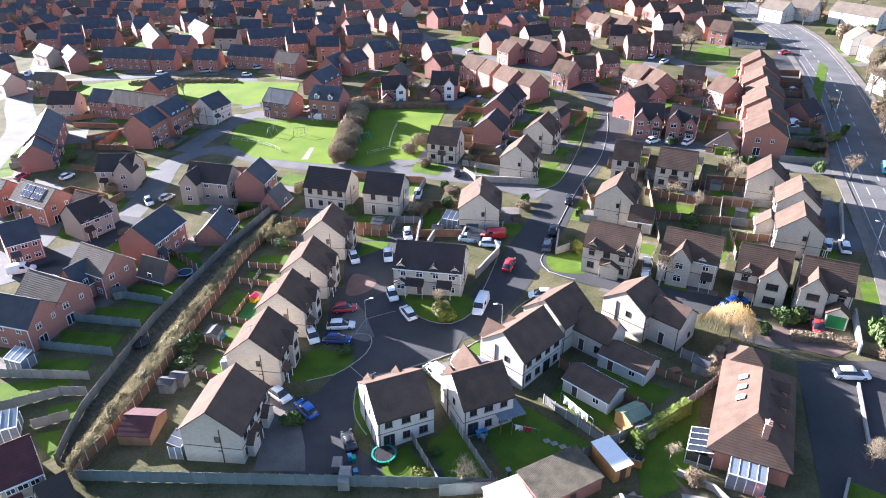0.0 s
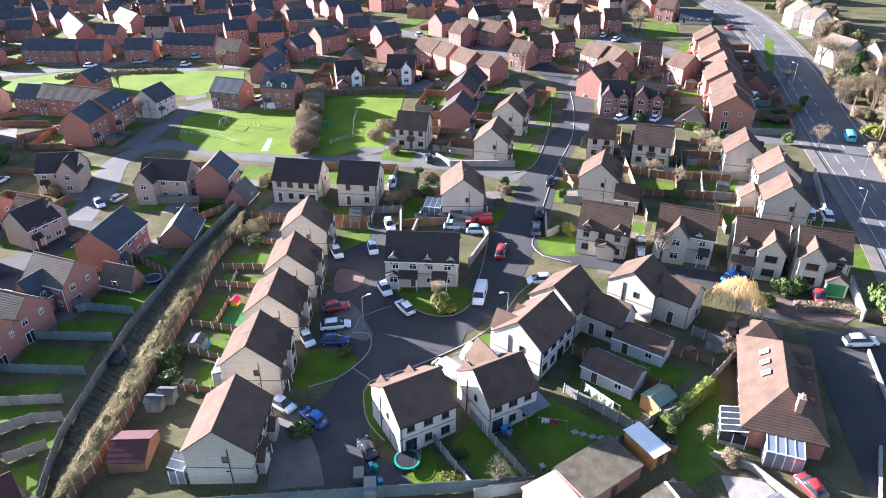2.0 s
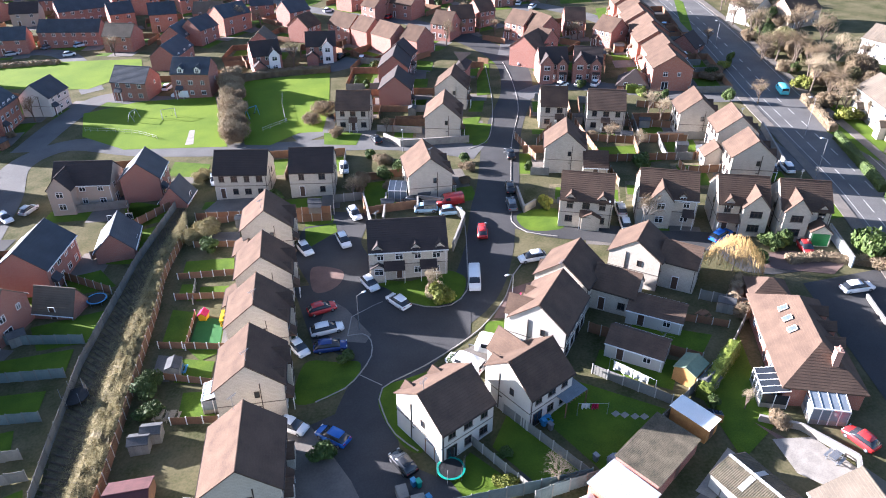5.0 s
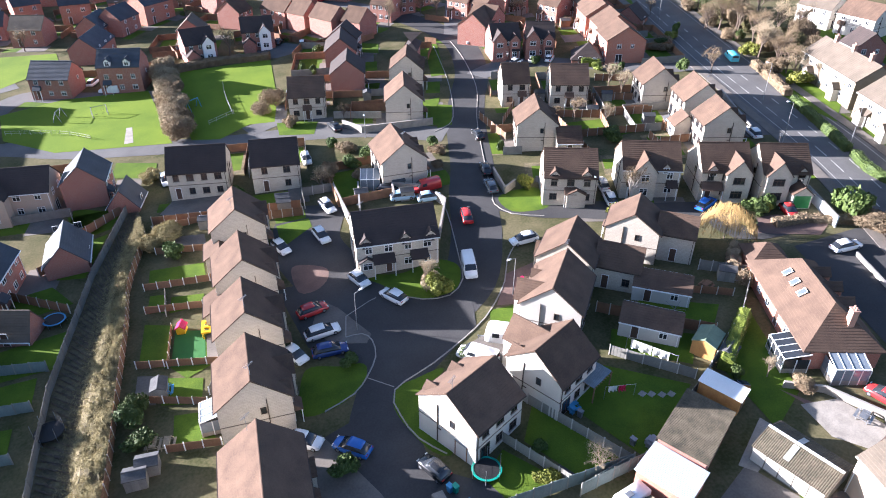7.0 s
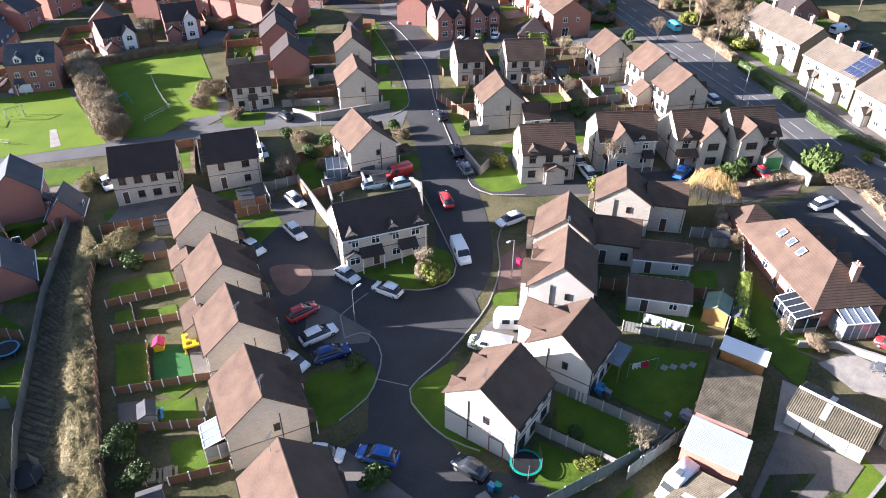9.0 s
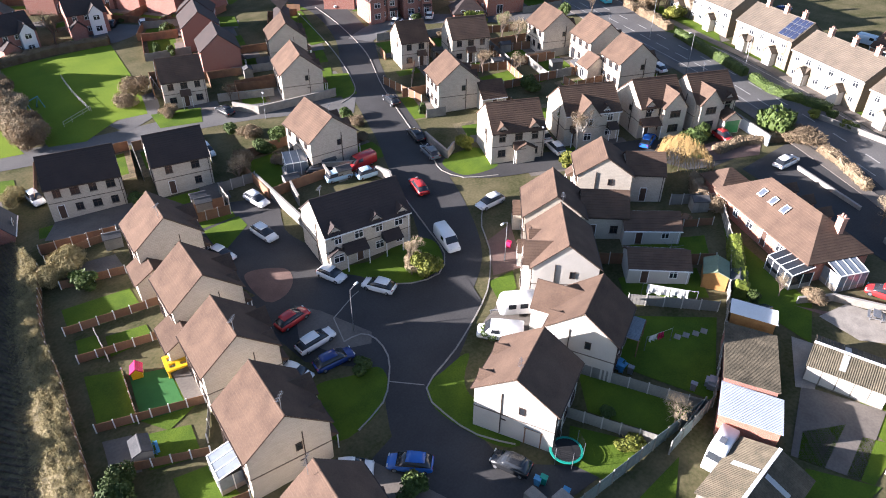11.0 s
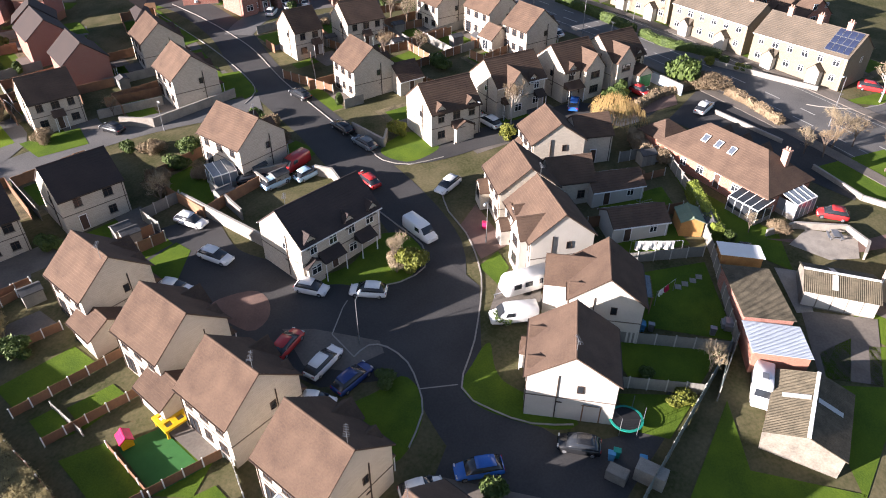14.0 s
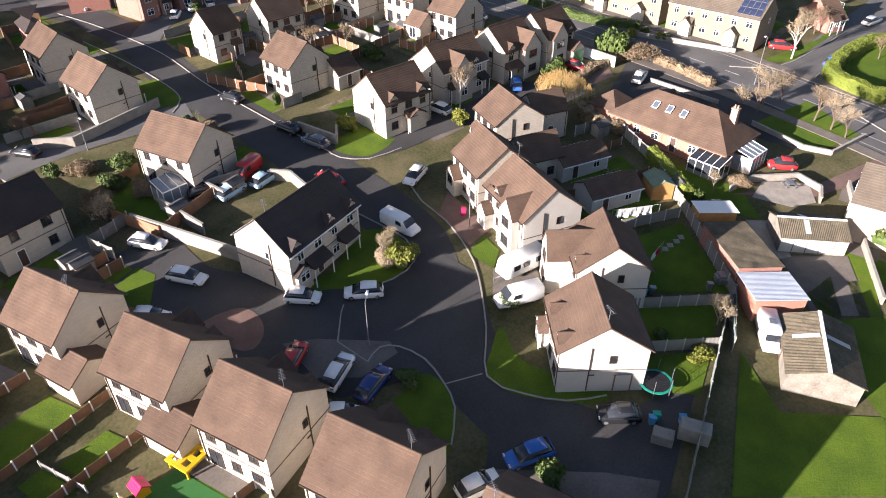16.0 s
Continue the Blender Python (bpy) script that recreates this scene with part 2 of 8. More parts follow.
def roof_mesh(L, D, eave, ridge, over=0.3, verge=0.12, course=0.34, step=0.045):
    """A pitched roof of stepped tile courses with a rounded ridge."""
    bm = bmesh.new()
    a, b = L / 2 + verge, D / 2
    rise = ridge - eave
    k = rise / b
    b2, low = b + over, eave - over * k
    n = max(4, int(math.hypot(b2, ridge - low) / course))
    for s in (1, -1):
        for i in range(n):
            y0, y1 = b2 * (1 - i / n), b2 * (1 - (i + 1) / n)
            z0, z1 = low + (ridge - low) * i / n, low + (ridge - low) * (i + 1) / n
            ps = [(-a * s, -s * y0, z0 + step + 0.06), (a * s, -s * y0, z0 + step + 0.06), (a * s, -s * y1, z1 + 0.06), (-a * s, -s * y1, z1 + 0.06)]
            quad(bm, *ps)
            low_z = z0 - 0.06 if i == 0 else z0 + 0.06
            quad(bm, (-a * s, -s * y0, low_z), (a * s, -s * y0, low_z), ps[1], ps[0])
        for e in (a, -a):
            ps = [(e, -s * b2, low - 0.06), (e, -s * b2, low + step + 0.06), (e, 0, ridge + 0.06), (e, 0, ridge - 0.08)]
            quad(bm, *(ps if e * s > 0 else ps[::-1]))
        quad(bm, (a * s, -s * b2, low - 0.06), (-a * s, -s * b2, low - 0.06), (-a * s, 0, ridge - 0.08), (a * s, 0, ridge - 0.08))
    for i in range(5):
        t0, t1 = math.pi * i / 5, math.pi * (i + 1) / 5
        quad(bm, *[(x, -0.13 * math.cos(t), ridge + 0.02 + 0.11 * math.sin(t)) for x, t in ((-a, t0), (a, t0), (a, t1), (-a, t1))])
    quad(bm, (-a, -0.13, ridge + 0.02), (a, -0.13, ridge + 0.02), (a, 0, ridge + 0.06), (-a, 0, ridge + 0.06))
    bmesh.ops.remove_doubles(bm, verts=bm.verts, dist=0.0015)
    return bm


def hip_mesh(L, D, eave, ridge, over=0.35, hips=(1, 1)):
    bm = bmesh.new()
    a, b = L / 2 + over, D / 2 + over
    k = (ridge - eave) / (D / 2)
    low = eave - over * k
    n = max(4, int(math.hypot(b, ridge - low) / 0.34))
    def ring(t):
        y, z = b * (1 - t), low + (ridge - low) * t
        x0, x1 = -a + (b * t if hips[0] else 0.2), a - (b * t if hips[1] else 0.2)
        return (x0, x1, y, z)
    for i in range(n):
        p, q = ring(i / n), ring((i + 1) / n)
        u = 0.09
        lo = [(p[0], -p[2]), (p[1], -p[2]), (p[1], p[2]), (p[0], p[2])]
        hi = [(q[0], -q[2]), (q[1], -q[2]), (q[1], q[2]), (q[0], q[2])]
        for j in range(4):
            m = (j + 1) % 4
            if (j == 1 and not hips[1]) or (j == 3 and not hips[0]):
                continue
            quad(bm, (*lo[j], p[3] + u), (*lo[m], p[3] + u), (*hi[m], q[3] + u - 0.03), (*hi[j], q[3] + u - 0.03))
            quad(bm, (*lo[j], p[3] - (0.1 if i == 0 else -0.06)), (*lo[m], p[3] - (0.1 if i == 0 else -0.06)), (*lo[m], p[3] + u), (*lo[j], p[3] + u))
    quad(bm, (-a, -b, low - 0.1), (-a, b, low - 0.1), (a, b, low - 0.1), (a, -b, low - 0.1))
    bmesh.ops.remove_doubles(bm, verts=bm.verts, dist=0.0015)
    return bm


MESHES = {}


def shared(key, make, material):
    if key not in MESHES:
        bm = make()
        me = bpy.data.meshes.new(key[0])
        bm.to_mesh(me)
        bm.free()
        for m in material if isinstance(material, (list, tuple)) else (material,):
            me.materials.append(m)
        MESHES[key] = me
    return MESHES[key]


def piece(name, me, parent, m, label=""):
    ob = new(name, me)
    ob.parent = parent
    ob.matrix_basis = m
    if label:
        ob["label"] = label
    return ob


def lattice(xs, zs, solid, y0, y1):
    """One welded relief of the solid cells of a grid."""
    bm = bmesh.new()
    seen = {}
    def vert(i, j, y):
        if (i, j, y) not in seen:
            seen[i, j, y] = bm.verts.new((xs[i], y, zs[j]))
        return seen[i, j, y]
    nx, nz = len(xs) - 1, len(zs) - 1
    on = lambda i, j: 0 <= i < nx and 0 <= j < nz and solid(i, j)
    for i in range(nx):
        for j in range(nz):
            if not on(i, j):
                continue
            bm.faces.new((vert(i, j, y0), vert(i + 1, j, y0), vert(i + 1, j + 1, y0), vert(i, j + 1, y0)))
            for di, dj, c in ((-1, 0, ((i, j + 1), (i, j))), (1, 0, ((i + 1, j), (i + 1, j + 1))), (0, -1, ((i, j), (i + 1, j))), (0, 1, ((i + 1, j + 1), (i, j + 1)))):
                if not on(i + di, j + dj):
                    (a0, a1), (b0, b1) = c
                    bm.faces.new((vert(b0, b1, y0), vert(a0, a1, y0), vert(a0, a1, y1), vert(b0, b1, y1)))
    return bm


def frame_bm(w, h, bars, sill=False):
    t = 0.07
    xs = [-w / 2, -w / 2 + t]
    for k in range(1, bars + 1):
        x = -w / 2 + w * k / (bars + 1)
        xs += [x - 0.035, x + 0.035]
    xs += [w / 2 - t, w / 2]
    zs = [0, t] + ([h * 0.7 - 0.03, h * 0.7 + 0.03] if bars and h < 1.6 else []) + [h - t, h]
    bm = lattice(xs, zs, lambda i, j: i % 2 == 0 or j % 2 == 0, -0.05, 0.04)
    if sill:
        box(bm, -w / 2 - 0.08, -0.12, -0.1, w / 2 + 0.08, 0.02, 0, 1)
    return bm


def pane_bm(w, h):
    bm = bmesh.new()
    box(bm, -w / 2 + 0.05, -0.012, 0.05, w / 2 - 0.05, 0.02, h - 0.05)
    return bm


FAR = [False]


def glazed_bm(w, h, bars):
    bm = frame_bm(w, h, bars)
    box(bm, -w / 2 + 0.05, -0.012, 0.05, w / 2 - 0.05, 0.02, h - 0.05, 1)
    return bm


def window(parent, x, y, z, turn, w, h, frame_mat, bars=1):
    """A framed window on a wall that faces turn degrees from the front."""
    if FAR[0]:
        return piece("window", shared(("far_window", w, h, bars, frame_mat.name), lambda: glazed_bm(w, h, bars), (frame_mat, GLASS)), parent, pose(x, y, z, 0, 0, turn))
    sill = h < 1.7 and frame_mat is BROWN_FRAME and w > 0.9
    ob = piece("window", shared(("window", w, h, bars, frame_mat.name), lambda: frame_bm(w, h, bars, sill), (frame_mat, CONCRETE)), parent, pose(x, y, z, 0, 0, turn))
    piece("pane", shared(("pane", w, h), lambda: pane_bm(w, h), GLASS), ob, Matrix())
    return ob


def door_bm():
    bm = bmesh.new()
    box(bm, -0.5, -0.05, 0, -0.42, 0.03, 2.1), box(bm, 0.42, -0.05, 0, 0.5, 0.03, 2.1), box(bm, -0.42, -0.05, 2.02, 0.42, 0.03, 2.1)
    box(bm, -0.42, -0.03, 0.0, 0.42, 0.02, 2.02, 1)
    for z in (0.25, 1.1):
        for x in (-0.32, 0.05):
            box(bm, x, -0.04, z, x + 0.27, -0.03, z + 0.65, 1)
    return bm


def front_door(parent, x, y, z, turn, material):
    return piece("door", shared(("door", material.name), door_bm, (UPVC, material)), parent, pose(x, y, z, 0, 0, turn))


def chimney(parent, x, y, z, h=1.3, material=None):
    bm = bmesh.new()
    box(bm, -0.45, -0.35, -0.8, 0.45, 0.35, h), box(bm, -0.52, -0.42, h, 0.52, 0.42, h + 0.12)
    for px in (-0.2, 0.2):
        bmesh.ops.create_cone(bm, cap_ends=True, segments=10, radius1=0.13, radius2=0.1, depth=0.4, matrix=Matrix.Translation((px, 0, h + 0.32)))
    ob = part("chimney", bm, material or RUST, parent)
    ob.location = (x, y, z)


def porch(parent, x, y, w, d, roof, z=2.3):
    """A lean-to tiled canopy on two brackets over a door."""
    bm = bmesh.new()
    for i in range(5):
        t0, t1 = i / 5, (i + 1) / 5
        quad(bm, (-w / 2, -d * (1 - t0), z + 0.9 * t0 + 0.03), (w / 2, -d * (1 - t0), z + 0.9 * t0 + 0.03), (w / 2, -d * (1 - t1), z + 0.9 * t1), (-w / 2, -d * (1 - t1), z + 0.9 * t1))
        quad(bm, (-w / 2, -d * (1 - t0), z + 0.9 * t0 - 0.05), (w / 2, -d * (1 - t0), z + 0.9 * t0 - 0.05), (w / 2, -d * (1 - t0), z + 0.9 * t0 + 0.03), (-w / 2, -d * (1 - t0), z + 0.9 * t0 + 0.03))
    for e in (-w / 2, w / 2):
        quad(bm, (e, -d, z - 0.05), (e, 0, z - 0.05), (e, 0, z + 0.9), (e, -d, z))
    quad(bm, (-w / 2, -d, z - 0.05), (w / 2, -d, z - 0.05), (w / 2, 0, z - 0.05), (-w / 2, 0, z - 0.05))
    ob = part("porch", bm, roof, parent)
    ob.location = (x, y, 0)
    for e in (-w / 2 + 0.1, w / 2 - 0.1):
        bm = bmesh.new()
        box(bm, e - 0.05, -d + 0.1, -0.3, e + 0.05, -d + 0.2, z - 0.06)
        part("post", bm, WHITE, ob)


def gutters(parent, L, D, eave, ridge, material):
    k = (ridge - eave) / (D / 2)
    for s in (1, -1):
        bm = bmesh.new()
        y = D / 2 + 0.36
        box(bm, -L / 2 - 0.1, s * y - 0.06, eave - 0.3 * k - 0.08, L / 2 + 0.1, s * y + 0.06, eave - 0.3 * k + 0.04)
        box(bm, L / 2 - 0.3, s * (D / 2 + 0.05) - 0.04, -0.3, L / 2 - 0.22, s * (D / 2 + 0.05) + 0.04, eave - 0.15)
        part("gutter", bm, material, parent)


def string_course(parent, L, D, z):
    """A thin projecting band of stone round the walls."""
    bm = bmesh.new()
    ring = []
    for o in (0.0, 0.05):
        for k in (0, 0.09):
            ring.append([bm.verts.new((x * (L / 2 + o), y * (D / 2 + o), z + k)) for x, y in ((-1, -1), (1, -1), (1, 1), (-1, 1))])
    for a, c in ((2, 3), (3, 1), (0, 2)):
        for i in range(4):
            j = (i + 1) % 4
            bm.faces.new((ring[a][i], ring[a][j], ring[c][j], ring[c][i]))
    bmesh.ops.recalc_face_normals(bm, faces=bm.faces)
    part("string_course", bm, BAND, parent)


def gable_wing(parent, x, y, w, d, eave, ridge, wall, roof, glass=None, frame_mat=UPVC, upper=True):
    """A cross wing with its gable to the front, standing d proud of the front wall and running back into the roof."""
    back = 3.2
    bm = wall_mesh(d + back, w, eave, ridge, base=-0.6)
    ob = part("wing", bm, wall, parent)
    ob.matrix_basis = pose(x, y - d / 2 + back / 2, 0, 0, 0, 90)
    part("wing_roof", roof_mesh(d + back, w, eave, ridge, over=0.2), roof, ob)
    if glass:
        gw = glass
        if upper:
            window(ob, -(d + back) / 2 - 0.02, 0, 3.3 if eave > 4 else eave - 1.2, -90, gw, 1.15, frame_mat, 2 if gw > 1.5 else 1)
        if eave > 4:
            window(ob, -(d + back) / 2 - 0.02, 0, 0.8, -90, gw, 1.25, frame_mat, 2 if gw > 1.5 else 1)
    return ob


def dormer(parent, x, y, z, w, roof, wall, frame_mat):
    bm = wall_mesh(2.0, w, 1.2, 1.2 + w * 0.5, base=0)
    ob = part("dormer", bm, wall, parent)
    ob.matrix_basis = pose(x, y + 1.0, z, 0, 0, 90)
    part("dormer_roof", roof_mesh(2.0, w, 1.2, 1.2 + w * 0.5, over=0.15, verge=0.15), roof, ob)
    window(ob, -1.02, 0, 0.15, -90, w * 0.7, 1.0, frame_mat, 1)


PLOTS = []


def house(x, y, yaw, L, D, eave, ridge, wall, roof, label, bays=3, frame_mat=UPVC, storeys=2, door=0, back=True, gables=(1, 1),
          stack=None, door_mat=DOOR, canopy=True, hips=None, group="houses", name="house", lift=0.0, front=True):
    """A pitched house: its ridge along local x, its front to local -y."""
    FAR[0] = y > 165 or x < -75
    PLOTS.append((x, y, yaw, L, D, eave, group))
    ob = empty(name, x, y, yaw)
    ob.location.z += lift
    tagged(ob, label, "house" if eave > 3.4 else "outbuilding", group=group)
    if hips:
        part("wall", wall_mesh(L, D, eave, eave, gable=False), wall, ob)
        part("roof", hip_mesh(L, D, eave, ridge, hips=hips), roof, ob)
    else:
        part("wall", wall_mesh(L, D, eave, ridge), wall, ob)
        part("roof", roof_mesh(L, D, eave, ridge), roof, ob)
        if y < 165:
            gutters(ob, L, D, eave, ridge, BROWN_FRAME if frame_mat is BROWN_FRAME else UPVC)
    sh = 2.55
    if eave > 4.5 and wall in (STONE, RENDER) and not hips:
        string_course(ob, L, D, 2.55)
        for k, e in ((0, -1), (1, 1)):
            bm = bmesh.new()
            box(bm, e * (L / 2 + 0.06) - 0.045, -1.3, 0.0, e * (L / 2 + 0.06) + 0.045, -1.21, eave + 0.4)
            box(bm, e * (L / 2 + 0.06) - 0.04, -1.21, 2.0, e * (L / 2 + 0.06) + 0.04, -0.7, 2.08)
            part("downpipe", bm, BROWN_FRAME, ob)
    for side in ((1, -1) if back else (1,)):
        if side == 1 and not front:
            continue
        turn = 0 if side == 1 else 180
        yy = -side * (D / 2 + 0.02)
        for s in range(storeys):
            for i in range(bays):
                px = side * ((i + 0.5) / bays - 0.5) * (L - 0.6)
                z = 0.85 + s * sh
                if s == 0 and i == door:
                    if side == 1:
                        front_door(ob, px, yy, 0.05, turn, door_mat)
                        if canopy:
                            porch(ob, px, yy, 1.9, 1.0, roof)
                    else:
                        window(ob, px, yy, 0.1, turn, 1.5, 2.05, frame_mat, 1)
                else:
                    window(ob, px, yy, z, turn, 1.2 if (i + s) % 2 == 0 else 1.0, 1.15, frame_mat, 1)
    for k, e in ((0, -1), (1, 1)):
        if gables[k] == 2:
            for gy, gz, gw, gh in ((-1.7, 3.4, 1.1, 1.15), (1.5, 3.5, 0.8, 1.0), (-1.5, 0.15, 1.6, 2.0)):
                window(ob, e * (L / 2 + 0.02), gy * e, gz, 90 * e, gw, gh, frame_mat, 1)
        elif gables[k]:
            window(ob, e * (L / 2 + 0.02), 0.8 * e, 0.9 + (sh if storeys > 1 else 0), 90 * e, 0.65, 0.95, frame_mat, 0)
    if stack is not None:
        chimney(ob, stack * L, 0, ridge, material=wall)
    return ob


# ---- ground covers ----
strip("road", [(-9, 83), (-9.5, 92), (-12, 104), (-13, 114), (-8.5, 124)], 11, 0.045, ASPHALT, "dark asphalt parking spur of the close", "road")
sheet("road", [(-20, 104), (-19, 90), (-14, 84), (-8, 78), (2, 84), (5, 92), (-2, 92), (-8, 102)], 0.05, ASPHALT, "dark asphalt turning head of the close", "road")
sheet("road", [(-21.5, 75), (-13, 77), (-12, 66), (-7.5, 61.5), (1, 60.5), (1, 58.5), (-13, 60), (-19, 60.5), (-21, 66)], 0.05, ASPHALT, "dark asphalt end of the close", "road")
sheet("driveway", [(-24.8, 75.8), (-21.4, 75.6), (-18.0, 65.5), (-17.2, 61.2), (-23.8, 61.6)], 0.06, PAVING, "worn paved driveway beside the end house", "driveway")
sheet("driveway", rounded([(-16.5, 108.2), (-12.3, 106.0), (-12.5, 103.1), (-14.8, 101.1), (-17.2, 101.8)]), 0.075, BLOCK_PAVING, "reddish rounded block paved driveway", "driveway")
sheet("driveway", [(-15.0, 98.7), (-13.2, 95.8), (-10.9, 88.7), (-12.0, 87.3), (-16.1, 89.3), (-17.7, 93.3)], 0.075, PAVING, "paved parking bays before the houses", "driveway")
sheet("pavement", [(10.8, 91.9), (15.7, 92.5), (10.2, 84.8), (6.2, 86.2)], 0.075, BLOCK_PAVING, "red brick paved forecourt", "driveway")
sheet("driveway", [(-1.6, 80.8), (3.3, 82.3), (6.3, 78.3), (2.3, 76.4), (-2.1, 78.3)], 0.07, PAVING, "paved drive under the caravan", "driveway")
sheet("driveway", [(49.4, 86.9), (55.7, 85.5), (61.2, 80.3), (56.9, 78.3), (48.8, 83.2)], 0.07, BLOCK_PAVING, "red block paved drive with a car", "driveway")
sheet("yard", [(51.2, 78.0), (63.4, 77.1), (64, 66), (52, 50), (42, 50)], 0.06, ASPHALT, "dark tarmac yard behind the bungalow", "yard")
sheet("driveway", [(27.6, 58.3), (33.3, 48.1), (44.9, 38.5), (39.5, 39.0), (30.6, 48.1)], 0.08, BLOCK_PAVING, "reddish drive beside the bungalow", "driveway")
sheet("patio", [(27.9, 55.5), (32.2, 54.3), (33.8, 48.7), (29.4, 47.9), (27.3, 50.8)], 0.09, CONCRETE, "pale concrete slab patio", "patio")
sheet("yard", [(22.6, 56.1), (23.5, 53.1), (17.1, 50.9), (16.0, 52.4)], 0.08, CONCRETE, "grey concrete yard between sheds", "yard")
sheet("yard", [(16.7, 52.1), (19.4, 44.9), (9.8, 43.3), (7.8, 48.8)], 0.07, PAVING, "broken paved yard with patches", "yard")
sheet("driveway", [(-27.0, 143.0), (-20.0, 137.8), (-25.0, 129.0), (-33.2, 134.0)], 0.06, PAVING, "paved yard behind the houses", "yard")
sheet("patio", [(-27.8, 98.9), (-25.4, 95.8), (-28.2, 90.6), (-29.8, 93.4)], 0.08, PAVING, "grey stone flag patio", "patio")

FAKE_GRASS = mat("artificial_turf", (0.035, 0.13, 0.03), (0.028, 0.11, 0.025), 1.2, 12, 0.9)


def lawn(pts):
    sheet("lawn", pts, 0.07, GRASS, "mown green lawn in low winter sun", "lawn")


lawn(rounded([(-8.3, 101.6), (-2.6, 99.1), (2.9, 100.0), (5.5, 97.3), (4.5, 94.0), (2.7, 92.0), (0.5, 91.7), (-2.2, 92.2), (-5.0, 94.8), (-6.0, 97.7)]))
lawn(rounded([(-20.4, 86.1), (-16.4, 84.9), (-13.6, 84.0), (-13.9, 81.9), (-15.7, 79.9), (-19.4, 78.6), (-22.6, 79.5)]))
lawn(rounded([(-11.7, 78.1), (-8.8, 78.7), (-5.1, 78.7), (-8.8, 75.1), (-9.1, 67.2), (-11.3, 68.0), (-12.8, 74.5)]))
lawn(rounded([(20.2, 111.6), (26.9, 111.3), (26.4, 105.9), (24.5, 104.5), (19.8, 106.4)]))
lawn([(4.9, 85.8), (8.6, 85.2), (6.6, 82.6), (3.3, 82.3)])
lawn([(-6.7, 161.4), (1.3, 157.6), (-1.1, 151.9), (-7.6, 155.0)])
lawn([(24.9, 156.4), (29.1, 156.2), (25.8, 150.2), (22.2, 149.4)])
lawn([(27.0, 152.9), (29.7, 150.8), (25.4, 141.8), (22.1, 141.7)])
lawn([(40.7, 192.8), (43.6, 190.4), (36.0, 168.5), (32.6, 168.9)])
lawn([(17.0, 75.3), (25.6, 69.8), (21.8, 65.7), (14.7, 72.5)])
lawn([(11.8, 70.9), (19.4, 63.3), (8.4, 56.9), (5.3, 66.3)])
lawn([(1.6, 69.0), (6.5, 57.8), (0.9, 58.4), (-1.9, 64.8)])
lawn([(-4.5, 64.9), (-0.7, 58.3), (-6.9, 58.9), (-7.9, 62.4)])
lawn([(23.9, 78.7), (32.3, 72.8), (28.2, 69.4), (21.4, 76.2)])
lawn([(35.6, 71.9), (29.4, 57.0), (23.1, 54.1), (24.4, 63.8)])
lawn([(0.2, 55.7), (-6.4, 52.0), (-3.7, 43.2), (-12.2, 44.0), (-16.6, 55.6)])
lawn([(7.5, 47.2), (10.4, 41.8), (-4.4, 43.2), (-1.6, 44.8)])
lawn([(11.2, 49.3), (15.0, 46.9), (8.8, 46.1), (8.0, 48.2)])
lawn([(14.7, 45.2), (16.1, 42.5), (10.2, 42.3), (9.4, 44.4)])
lawn([(47.7, 56.2), (58.2, 48.2), (49.5, 41.6), (42.6, 47.1), (43.7, 50.7)])
lawn([(70.8, 56.0), (84.8, 45.6), (105.0, 39.7), (93.8, 40.4), (72.7, 50.5)])
lawn([(78.5, 41.3), (88.8, 34.3), (65.4, 36.5), (70.8, 42.6)])
lawn([(-16.1, 120.7), (-10.7, 120.6), (-10.9, 117.8), (-16.7, 114.0)])
lawn([(-15.8, 124.3), (-10.6, 123.5), (-11.1, 120.8), (-15.9, 121.4)])
lawn([(-48.4, 130.1), (-41.5, 131.8), (-45.1, 120.3), (-49.0, 121.7)])
lawn([(-46.6, 143.6), (-39.1, 138.2), (-41.0, 133.2), (-48.3, 131.6)])
lawn([(-39.0, 158.9), (-31.7, 154.7), (-32.8, 148.3), (-40.2, 152.6)])
lawn([(-57.9, 107.7), (-46.9, 108.3), (-48.6, 101.0), (-56.0, 101.6)])
lawn([(-62.0, 101.2), (-50.9, 100.3), (-51.4, 95.2), (-60.5, 96.8)])
lawn([(-65.2, 94.7), (-53.2, 92.5), (-53.5, 88.7), (-63.4, 90.2)])
lawn([(-64.6, 86.6), (-55.8, 86.4), (-55.5, 83.0), (-63.3, 83.5)])
lawn([(-67.9, 81.2), (-56.7, 81.7), (-56.6, 77.9), (-65.5, 77.0)])
lawn([(-57.4, 75.3), (-52.9, 76.4), (-52.2, 72.3), (-56.0, 72.2)])
lawn([(-56.6, 69.8), (-53.0, 70.7), (-51.3, 65.0), (-53.3, 66.5)])
lawn([(-47.7, 140.9), (-40.3, 140.0), (-42.5, 133.2), (-46.0, 132.2)])
lawn([(-55.2, 119.7), (-49.6, 120.2), (-46.7, 114.4), (-52.0, 113.9)])
lawn([(-35.7, 94.8), (-30.8, 98.6), (-30.4, 92.7), (-33.9, 91.5)])
lawn([(34.6, 128.3), (43.1, 127.3), (41.5, 121.2), (39.9, 121.4)])
lawn([(44.2, 131.2), (52.9, 128.8), (51.0, 124.6), (43.4, 128.1)])
lawn([(50.8, 123.9), (62.7, 123.8), (61.3, 120.2), (50.3, 120.7)])
lawn([(95.2, 258.0), (105.8, 255.3), (99.4, 237.9), (88.6, 240.4)])
